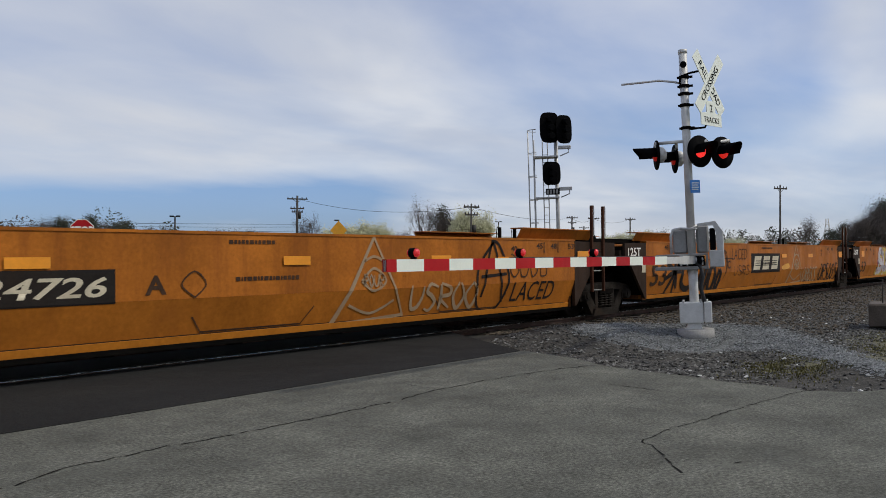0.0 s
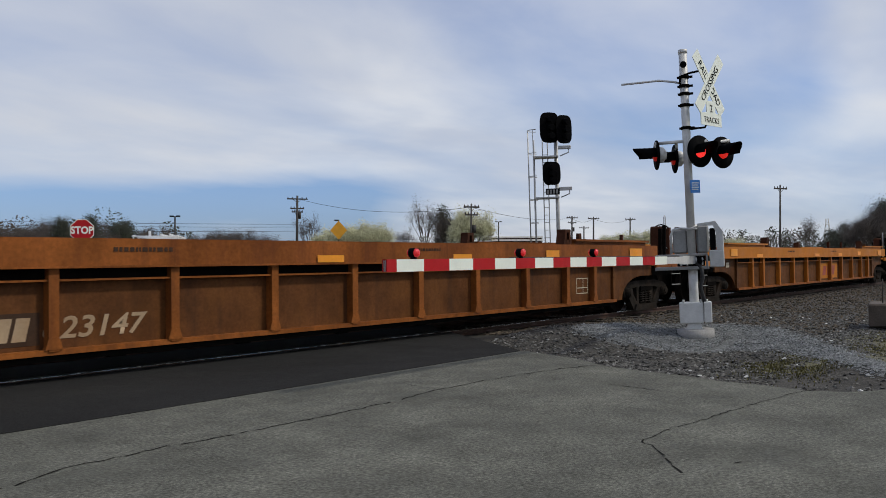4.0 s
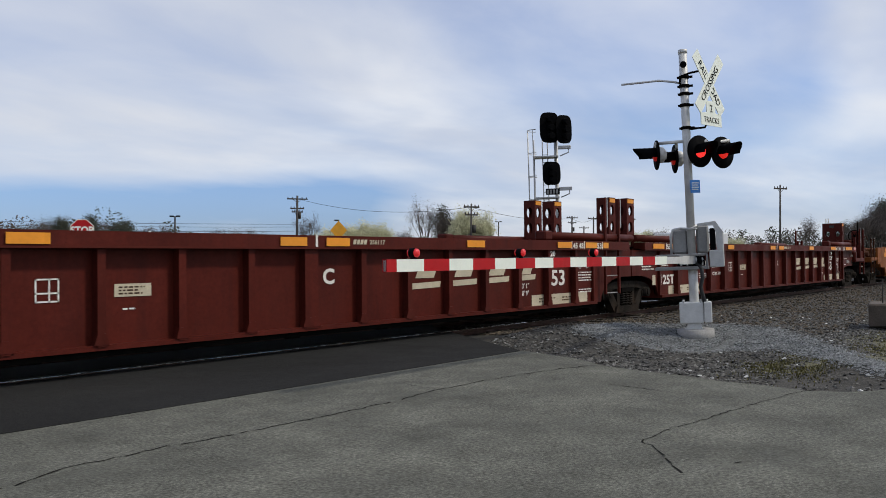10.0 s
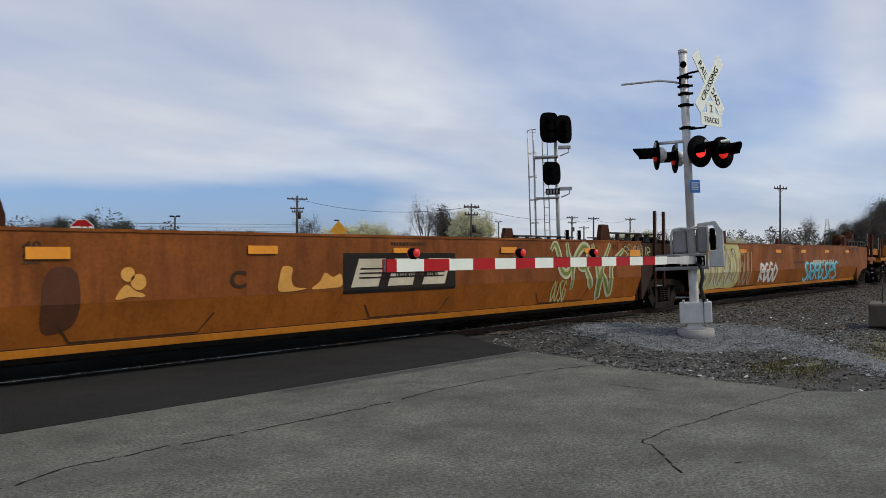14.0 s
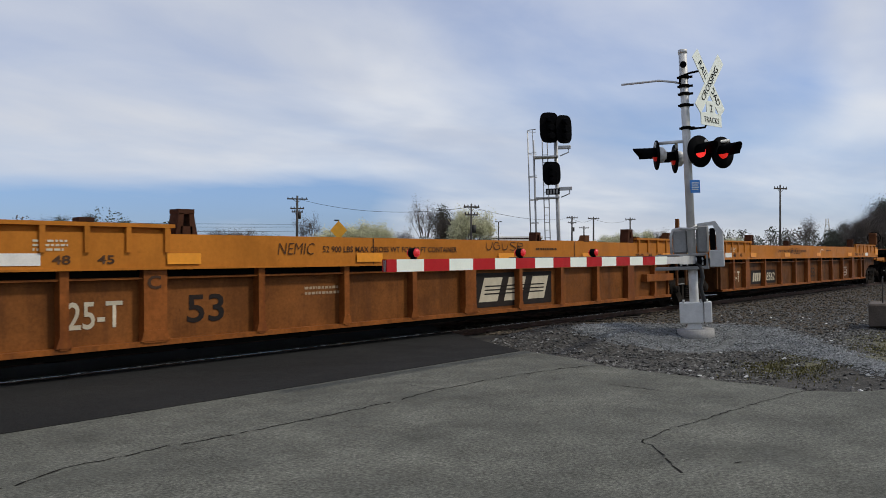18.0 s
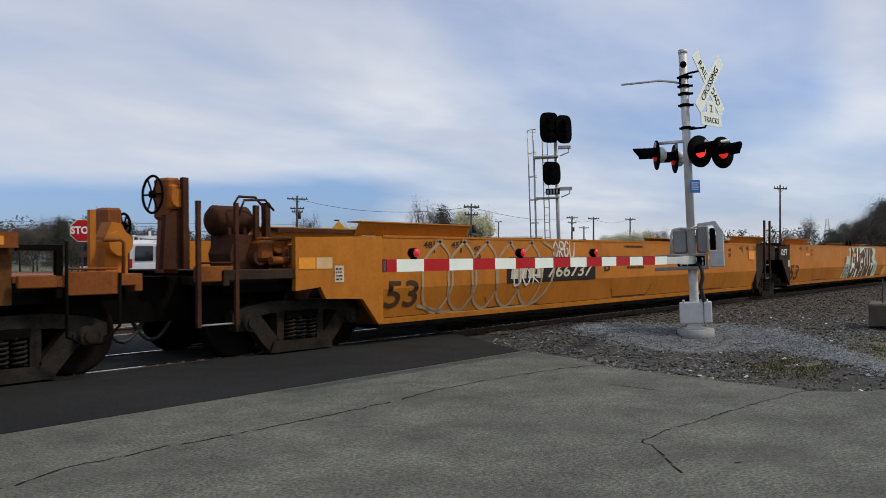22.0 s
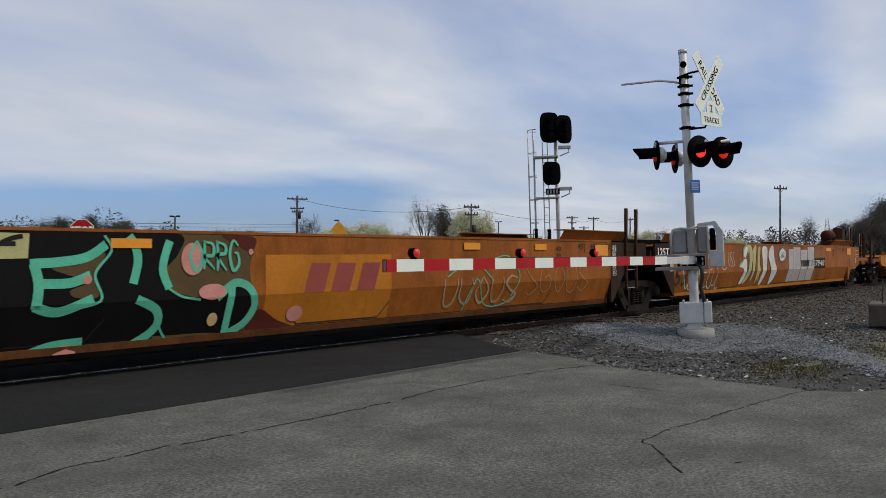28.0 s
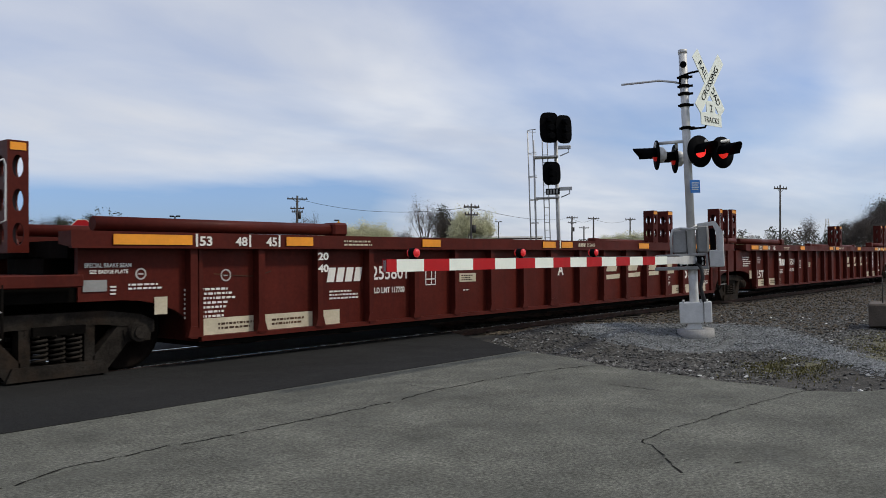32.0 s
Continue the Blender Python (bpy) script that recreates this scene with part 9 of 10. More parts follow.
        blob(unit, [(-1.52, 0.66), (-1.2, 0.5), (-0.92, 0.4), (-0.96, 0.33), (-1.5, 0.33), (-1.7, 0.4)], G_WINE, layer=1, label="dark red graffiti patch")
        blob(unit, [(-6.5, 0.36), (-6.45, 1.0), (-5.9, 1.55), (-5.2, 1.64), (-3.8, 1.645), (-2.75, 1.64), (-2.74, 1.4), (-2.96, 1.15), (-2.80, 0.95), (-2.46, 0.86), (-2.1, 0.9), (-1.95, 1.02), (-1.66, 0.82), (-1.84, 0.45), (-2.3, 0.36), (-2.8, 0.33), (-3.8, 0.33), (-5.2, 0.33)], G_DENSE, layer=1, label="black body of a graffiti piece")
        blob(unit, [(-4.25, 1.24), (-3.95, 1.28), (-3.66, 1.40), (-3.78, 1.15), (-3.74, 0.92), (-4.0, 0.92), (-4.05, 1.0), (-3.85, 1.08), (-4.0, 1.14)], G_BROWN, layer=2, label="brown filling between the strokes")
        shape2d(unit, "patch", [[(-5.4, 1.62), (-4.48, 1.61), (-4.50, 1.35), (-5.4, 1.33)]], G_LIME, layer=2, label="pale cream patch over the piece")
        stroke(unit, [[(-4.95, 1.40), (-4.7, 1.54), (-4.55, 1.58)], [(-4.9, 1.5), (-4.62, 1.50)]], 0.05, G_BLACK, layer=3)
        stroke(unit, [[(-4.48, 1.29), (-4.15, 1.31), (-3.87, 1.36), (-3.65, 1.5)], [(-4.38, 1.08), (-4.06, 1.08), (-3.83, 1.16)], [(-4.44, 0.84), (-4.18, 0.77), (-3.8, 0.9)], [(-4.44, 1.29), (-4.39, 1.07), (-4.42, 0.81)], [(-3.38, 1.60), (-3.30, 1.48), (-3.27, 1.30), (-3.33, 1.05)], [(-2.86, 1.55), (-2.93, 1.35), (-2.95, 1.18), (-2.87, 0.98)], [(-3.28, 0.87), (-3.03, 0.74), (-2.98, 0.58), (-3.08, 0.45), (-3.27, 0.34)], [(-2.2, 0.84), (-1.94, 1.02), (-1.71, 0.95), (-1.61, 0.72), (-1.73, 0.5), (-2.0, 0.36)], [(-1.98, 0.99), (-2.02, 0.37)], [(-4.45, 0.33), (-4.21, 0.4), (-3.87, 0.42)], [(-5.21, 1.29), (-4.9, 1.31)], [(-5.19, 0.81), (-4.85, 0.84)], [(-5.27, 1.09), (-5.01, 1.1)]], 0.105, G_GREEN, layer=3, label="mint green graffiti stroke")
        stroke(unit, [[(-3.67, 1.6), (-3.59, 1.43), (-3.78, 1.17), (-3.72, 0.87), (-4.2, 0.78)], [(-2.90, 1.0), (-2.70, 0.88), (-2.44, 0.83)], [(-3.0, 0.58), (-2.84, 0.35)]], 0.03, G_GREEN, layer=4, label="thin mint green line")
        for x, z, rx, rz, paint in ((-2.27, 0.92, 0.20, 0.10, G_PINK), (-2.23, 0.57, 0.075, 0.085, G_PATCH_PALE), (-1.69, 1.42, 0.035, 0.04, G_PINK), (-0.91, 0.57, 0.14, 0.11, G_PINK), (-4.06, 0.33, 0.13, 0.07, G_PINK), (-3.87, 1.11, 0.05, 0.05, G_PINK), (-2.55, 1.33, 0.16, 0.20, G_PINK)):
            blob(unit, [(x + rx * math.cos(q * 0.785), z + rz * math.sin(q * 0.785)) for q in range(8)], paint, layer=4, label="round spray-painted dot")
        for at in ((-7.15, 1.52, 0.14, 0.12), (-5.8, 1.24, 0.08, 0.06), (-6.91, 0.52, 0.1, 0.08), (-7.47, 0.36, 0.12, 0.1), (-6.19, 1.14, 0.04, 0.03), (-6.18, 1, 0.06, 0.05)):
            oval(unit, at, G_PINK, 4, "round pink spray-painted dot")
        scrawl(unit, -2.59, -1.84, 1.18, 1.56, G_GREEN, 4, 0.045, 101, layer=5)
        rect(unit, "badge_field", -1.45, 0.95, 0.40, 1.38, YELLOW_PAINT, "smooth", 0, "cleaner yellow badge field")
        logo_panel(unit, -0.9, 0.75, 0.76, 1.34, "smooth", LOGO_RED, None)
        scrawl(unit, 2.2, 4.4, 0.5, 0.98, G_GHOST, 5, 0.05, 102)
        stroke(unit, [[(2.3, 1.0), (3.0, 1.25), (3.6, 0.9)], [(2.8, 0.4), (3.1, 0.95), (3.4, 0.5), (3.9, 0.45), (4.3, 0.6)], [(3.3, 1.2), (4.0, 1.35), (4.4, 1.0), (4.2, 0.6)]], 0.022, G_GREEN, label="thin mint green outline")
        flashes(unit, [(-5.8, -5.35, 1.46, 1.57), (-3.6, -3.1, 1.46, 1.57), (2.73, 3.18, 1.46, 1.58), (4.9, 5.3, 1.46, 1.57), (7.18, 7.73, 1.34, 1.57)], "smooth")
        words(unit, "MEWC", 7.94, 8.10, 0.88, 1.58, G_WHITE, bold=0.01, layer=5, name="graffiti")
        scrawl(unit, 4.6, 7.0, 0.6, 1.2, G_GHOST, 5, 0.02, 103)
    if i == 21:
        words(unit, "53", -8.20, -7.44, 0.56, 1.01, G_FADE, bold=0.02, name="stencil", label="large faded black number")
        for lines in ([[(-7.76, 1.39), (-7.76, 1.13), (-7.67, 1.08), (-7.51, 1.09)], [(-7.51, 1.08), (-7.77, 1.05), (-7.74, 0.88), (-7.6, 0.67), (-7.48, 0.5), (-7.37, 0.51), (-7.31, 0.72), (-7.3, 1.08)], [(-7.38, 1.58), (-7.43, 1.13)], [(-7.31, 0.72), (-7.31, 0.49), (-7.13, 0.43)], [(-7.14, 1.39), (-7.19, 1.05)], [(-7.09, 1.05), (-6.93, 1.05), (-6.75, 0.9), (-6.83, 0.63)], [(-6.75, 1.25), (-6.72, 1.46), (-6.59, 1.6), (-6.47, 1.46), (-6.53, 1.18)]],
                      [[(-6.51, 1.01), (-6.74, 0.97), (-6.83, 0.73), (-6.8, 0.52), (-6.66, 0.43), (-6.51, 0.57), (-6.51, 0.82)], [(-6.57, 1.08), (-6.41, 1.07)], [(-6.53, 0.88), (-6.26, 0.87)], [(-6.51, 0.57), (-6.41, 0.45), (-6.11, 0.5)], [(-6.1, 1.53), (-6.15, 1.24)], [(-6.02, 1.09), (-5.7, 1.07)], [(-5.86, 0.96), (-6.06, 0.91), (-6.13, 0.59), (-5.98, 0.45), (-5.84, 0.49), (-5.81, 0.94)], [(-5.84, 0.57), (-5.65, 0.51), (-5.48, 0.78), (-5.55, 1.01)], [(-5.51, 0.59), (-5.48, 0.43), (-5.25, 0.43)], [(-5.5, 1.46), (-5.52, 1.24)], [(-5.29, 1.47), (-5.33, 1.2)], [(-5.24, 1.12), (-5.16, 0.97), (-5.01, 0.93), (-4.86, 0.99)]]):
            stroke(unit, lines, 0.032, G_MINT, label="thin pale green letter outline", taper=True)
        scrawl(unit, -4.75, -4.25, 1.0, 1.42, G_MINT, 3, 0.02, 111)
        for pts in ([(-3.54, 1.47), (-3.29, 1.65), (-2.96, 1.61), (-2.79, 1.38), (-2.88, 0.93), (-3.11, 0.63), (-3.37, 0.49), (-3.43, 0.56), (-3.19, 0.94), (-3.14, 1.38)], [(-2.76, 1.47), (-2.63, 1.61), (-2.49, 1.57), (-2.56, 1.11), (-2.71, 0.66), (-2.84, 0.57), (-2.77, 1.11)], [(-2.35, 1.48), (-2.12, 1.57), (-2.18, 1.1), (-2.13, 0.86), (-2.19, 0.63), (-2.42, 0.44), (-2.41, 0.83)]):
            blob(unit, pts, G_LIME, layer=1, label="pale yellow graffiti letter")
        for pts in ([(-3.89, 1.01), (-3.61, 1.17), (-3.33, 1.21), (-3.3, 0.9), (-3.43, 0.6), (-3.58, 0.49), (-3.75, 0.51), (-3.57, 0.78), (-3.59, 0.94)], [(-3.54, 1.34), (-3.42, 1.54), (-3.23, 1.56), (-3.29, 1.38), (-3.42, 1.25)], [(-1.98, 1.55), (-1.54, 1.55), (-1.55, 1.19), (-1.65, 0.71), (-1.93, 0.41), (-2.04, 0.48), (-1.92, 0.91)], [(-1.42, 1.36), (-1, 1.64), (-0.84, 1.18), (-0.64, 0.87), (-0.78, 0.57), (-1.18, 0.39), (-1.21, 0.84)]):
            blob(unit, pts, G_WHITE, layer=2, label="white graffiti letter")
        stroke(unit, [[(-2.83, 1.61), (-2.8, 1.2), (-3.04, 0.67), (-3.3, 0.49)], [(-2.46, 1.57), (-2.55, 1.11), (-2.75, 0.57)], [(-2.12, 1.55), (-2.18, 1.1), (-2.11, 0.86), (-2.39, 0.44)], [(-1.51, 1.56), (-1.52, 1.09), (-1.7, 0.61), (-1.96, 0.39)], [(-0.96, 1.64), (-0.84, 1.18), (-0.62, 0.87), (-0.78, 0.55), (-1.15, 0.39), (-1.21, 0.84), (-1.38, 1.19)], [(-3.14, 1.56), (-3.09, 1.12), (-3.3, 0.77)]], 0.035, G_BLACK, layer=3, taper=True, label="black edge of a graffiti letter")
        stroke(unit, [[(-3.91, 1), (-3.57, 1.19), (-3.59, 1.47), (-3.29, 1.67)], [(-3.3, 0.77), (-3.14, 0.94), (-3.11, 1.21)]], 0.05, G_GREEN, layer=3, label="green edge of a graffiti letter", taper=True)
        blob(unit, [(-0.35, 1.15), (-0.45, 1.4), (-0.1, 1.58), (0.25, 1.45), (0.2, 1.2), (-0.1, 1.1)], G_BLUE, layer=1)
        blob(unit, [(-0.31, 1.17), (-0.40, 1.39), (-0.1, 1.54), (0.21, 1.43), (0.16, 1.22), (-0.1, 1.14)], G_WHITE, layer=2, label="white bubble with dark violet edge")
        scrawl(unit, -0.3, 0.12, 1.24, 1.42, G_BLACK, 4, 0.02, 112, layer=3)
        for k, (x0, x1, zt) in enumerate(((0.50, 1.0, 1.52), (1.02, 1.75, 1.58), (1.8, 2.5, 1.50), (2.55, 3.3, 1.60))):
            rect(unit, "graffiti", x0, x1, 0.44, zt, G_SILVER, "smooth", 1, "dull silver roller-painted letter", 0.04)
        scrawl(unit, 3.3, 4.6, 1.2, 1.5, G_GHOST, 5, 0.02, 113)
        owner_panel(unit, 1.75, 4.6, 0.92, 1.14, "727948", "smooth")
        flashes(unit, [(-8.23, -7.72, 1.34, 1.56), (-5.90, -5.43, 1.46, 1.57), (4.77, 5.40, 1.46, 1.57), (7.68, 8.19, 1.32, 1.57)], "smooth")
        frame_notice(unit, 8.98, 9.42, 1.22, 1.50, "smooth", CREAM)
        stroke(unit, [[(8.84, 0.97), (9.56, 0.97), (9.56, 1.63), (8.84, 1.63), (8.84, 0.97)]], 0.025, G_STAIN, layer=1, label="edge of a riveted end plate", name="end_plate", smooth=False)
        paper(unit, 8.88, 9.05, 0.98, 1.18, "smooth")
        stroke(unit, [[(8.0, 1.35), (8.06, 1.1), (8.02, 0.9), (8.08, 0.7)]], 0.04, G_FADE, name="stain")


def tri(unit, x0, x1, z0, z1):
    xm, w = x0 + (x1 - x0) * 0.52, x1 - x0
    stroke(unit, [[(x0 + 0.03, z0), (xm, z1), (x1 - 0.03, z0 + 0.1), (x0 + 0.03, z0)]], 0.085, G_GHOST, label="white spray-painted triangle", smooth=False)
    stroke(unit, [[(x0 + w * 0.22, z0 + 0.30), (xm, z0 + 0.16), (x1 - w * 0.18, z0 + 0.34)], [(xm - 0.26, z0 + 0.65), (xm, z0 + 0.84), (xm + 0.26, z0 + 0.65), (xm, z0 + 0.5), (xm - 0.26, z0 + 0.65)], [(xm - 0.2, z0 + 0.95), (xm, z0 + 1.02), (xm + 0.2, z0 + 0.95)]], 0.04, G_GHOST)
    scrawl(unit, xm - 0.22, xm + 0.22, z0 + 0.56, z0 + 0.76, G_GHOST, 4, 0.03, 7)


def deco_ribbed(i, unit):
    if i in (3, 5):
        owner_panel(unit, -5.6, -3.5, 0.47, 0.72, "623147", "web", False, CREAM if i == 5 else G_GHOST)
        rect(unit, "number_panel", -5.7, -4.75, 0.42, 0.77, G_FADE, "web", 0)
    if i in (4, 5):
        words(unit, "53", 4.6, 5.3, 0.53, 0.97, G_FADE, "web", 1, 0.02, name="stencil", label="large faded black number")
    if i == 4:
        rect(unit, "badge_field", 0.05, 2.45, 0.44, 1.02, YELLOW_PAINT, "web", 0, "cleaner yellow badge field")
        logo_panel(unit, 0.35, 2.2, 0.48, 0.98, "web", LOGO_RED, None)
    if i in (3, 4, 5):
        flashes(unit, [(-8.99, -8.51, 1.31, 1.51), (-6.9, -6.4, 1.27, 1.36), (-1.0, -0.5, 1.27, 1.37), (2.0, 2.5, 1.26, 1.38), (4.85, 5.32, 1.30, 1.45), (8.3, 8.9, 1.3, 1.5)], "chord")
        if i != 4:
            frame_notice(unit, 6.25, 6.72, 0.54, 0.87, "web", CREAM)
        bars(unit, -4.0, -3.2, 1.40, 1.50, 1, G_FADE, "chord", i)
        bars(unit, 1.0, 1.9, 1.42, 1.50, 1, G_FADE, "chord", i + 3)
        rect(unit, "notice", 8.6, 8.85, 1.28, 1.36, CREAM, "chord", 1, "small pale notice")
        rect(unit, "notice", -8.95, -8.72, 0.98, 1.12, CREAM, "web", 2, "small pale notice")
    if i in (12, 13, 14):
        along = {12: [(-6.05, -5.59), (-1.81, -1.28), (3.51, 4.03)], 13: [(-6.05, -5.59), (-2.95, -2.41), (0.57, 1.05), (3.51, 4.03)], 14: [(-6.05, -5.59), (-2.95, -2.41), (0.57, 1.05), (4.79, 5.32)]}[i]
        flashes(unit, [(x0, x1, 1.27, 1.40) for x0, x1 in along], "chord")
        if i == 12:
            rect(unit, "reflector", 0.07, 0.5, 1.28, 1.38, WHITE, "chord", 2, "white reflective flash")
        for x in (-8.0, 7.55) if i == 14 else (-8.0,):
            rect(unit, "reflector", x, x + 0.48, 1.27, 1.40, WHITE, "chord", 1, "white reflective flash")
        flashes(unit, [(-9.58, -8.65, 1.26, 1.40) if i == 12 else (-9.2, -8.7, 1.26, 1.44), (9.25, 9.7, 1.31, 1.55) if i == 14 else (7.29, 7.76, 1.255, 1.39)], "chord")
        words(unit, "52 900 LBS MAX GROSS WT FOR 20 FT CONTAINER", -3.6, -0.6, 1.41, 1.50, G_FADE, "chord", 1, 0.004)
        for x, s in ((-7.3, "48"), (-6.8, "45"), (6.1, "20/40"), (6.65, "45"), (7.12, "48")):
            w = 0.1 if len(s) < 4 else 0.2
            words(unit, s, x - w, x + w, 1.28, 1.38, G_FADE, "chord", 1, 0.006)
        bars(unit, -7.6, -7.2, 1.42, 1.56, 3, CREAM, "chord", i)
        bars(unit, 1.8, 2.6, 1.44, 1.52, 1, G_FADE, "chord", i + 5)
        if i != 14:
            rect(unit, "notice", 8.66, 8.83, 1.36, 1.53, G_LIME, "chord", 2, "yellow-green notice")
        if i == 12:
            bars(unit, 6.1, 6.6, 0.55, 1.0, 8, CREAM, "web", i + 1)
        for x in (-2.6, 3.2):
            rect(unit, "chord_seam", x, x + 0.02, 1.23, 1.62, G_FADE, "chord", 1)
    if i in (13, 14):
        words(unit, "125-T", -7.28, -6.52, 0.55, 0.86, CREAM, "web", 1, 0.012, 0, "lettering", "pale stencilled load mark")
    if i in (12, 14):
        owner_panel(unit, -5.45, -3.45, 0.52, 0.78, "728562", "web")
        words(unit, "53", 0.42, 0.88, 0.53, 0.87, G_BLACK, "web", 1, 0.015, name="stencil")
        frame_notice(unit, 4.67, 5.19, 0.50, 0.83, "web")
    if i == 12:
        scrawl(unit, 7.0, 7.85, 0.46, 1.05, G_WHITE, 2, 0.06, 121, "web")
        scrawl(unit, 1.2, 2.2, 1.28, 1.56, G_WHITE, 3, 0.05, 122, "chord")
        rect(unit, "patch", 5.45, 5.91, 1.3, 1.54, WHITE, "chord", 1, "white painted-over patch")
        paper(unit, -8.39, -8.19, 0.69, 0.93, "web")
        for x in (-2.6, 1.6, 2.6, 3.6):
            scrawl(unit, x, x + 0.8, 0.5, 1.0, G_GHOST, 2, 0.014, int(x * 10) + 200, "web")
    if i == 13:
        words(unit, "53", -5.68, -5.14, 0.54, 0.89, G_BLACK, "web", 1, 0.015, name="stencil")
        words(unit, "C", -6.28, -6.10, 0.98, 1.14, G_FADE, "rib", 1, 0.012)
        logo_panel(unit, 0.05, 2.58, 0.42, 1.04, "web")
        words(unit, "NEMIC", -4.4, -3.75, 1.38, 1.54, G_FADE, "chord", 2, -0.002, 0.2, "graffiti")
        scrawl(unit, 0.2, 1.4, 1.45, 1.6, G_FADE, 5, 0.02, 125, "chord")
        bars(unit, -3.8, -2.9, 0.80, 0.95, 2, G_GHOST, "web", 6)
    if i == 14:
        scrawl(unit, -2.5, -1.3, 1.36, 1.56, G_FADE, 5, 0.03, 126, "chord")
        stroke(unit, [[(1.0, 1.3), (1.15, 1.5), (1.4, 1.5)]], 0.03, G_WHITE, "chord", 2)
        rect(unit, "plate", 9.35, 9.55, 1.33, 1.56, G_LIME, "chord", 2)
    if i == 15:
        words(unit, "53", 4.93, 5.55, 0.76, 1.22, G_FADE, "web", 1, 0.015, name="stencil")
        rect(unit, "number_panel", -5.3, -4.36, 0.88, 1.15, BLACK_PAINT, "web", 0)
        words(unit, "657518", -5.15, -4.45, 0.93, 1.10, G_FADE, "web", 1, 0.012, 0.2, "car_number")
        flashes(unit, [(-3.03, -2.57, 1.49, 1.60), (-0.69, -0.07, 1.49, 1.60), (2.18, 2.67, 1.49, 1.60), (-9.6, -8.2, 1.49, 1.60), (6.14, 6.59, 1.49, 1.57), (8.77, 9.6, 1.49, 1.58)], "chord")
        rect(unit, "patch", -1.5, -0.72, 1.49, 1.60, G_PATCH_PALE, "chord", 1)
        bars(unit, -4.3, -3.95, 1.50, 1.60, 3, CREAM, "chord", 4)
        scrawl(unit, -3.2, -2.5, 0.98, 1.2, G_WHITE, 4, 0.025, 131, "web")
        scrawl(unit, -3.2, -2.6, 0.72, 0.92, G_WHITE, 4, 0.025, 132, "web")
        scrawl(unit, -3.3, -2.5, 0.42, 0.65, G_WHITE, 5, 0.03, 133, "web")
        blob(unit, [(-2.0, 0.42), (-2.1, 0.75), (-2.0, 0.95), (-2.2, 1.3), (-1.85, 1.28), (-1.55, 1.38), (-0.95, 1.32), (-0.75, 1.1), (-0.55, 1.3), (-0.6, 0.95), (-0.4, 0.6), (-0.45, 0.40)], G_BLACK, "web", 0)
        blob(unit, [(-1.95, 0.45), (-2.05, 0.75), (-1.95, 0.95), (-2.12, 1.26), (-1.83, 1.23), (-1.55, 1.33), (-0.98, 1.27), (-0.78, 1.02), (-0.6, 1.22), (-0.65, 0.95), (-0.45, 0.6), (-0.5, 0.43)], G_WHITE, "web", 1, "white spray-painted figure with black edge")
        stroke(unit, [[(-1.9, 0.9), (-1.5, 1.0), (-1.1, 1.2)], [(-1.7, 0.75), (-1.5, 0.85), (-1.35, 0.72), (-1.55, 0.66), (-1.7, 0.75)], [(-1.2, 0.5), (-1.0, 0.75), (-0.75, 0.95)], [(-1.6, 0.5), (-1.3, 0.55)]], 0.03, G_BLACK, "web", 2)
        scrawl(unit, 0.05, 0.55, 0.6, 1.15, G_WHITE, 3, 0.03, 134, "web")
        bars(unit, -8.1, -7.6, 0.5, 0.62, 2, CREAM, "web", 8)


RIGHT_FLASH = {False: [(6.23, 6.76), (7.31, 7.79), (8.05, 8.28)], True: [(6.0, 6.62), (8.04, 8.99)]}


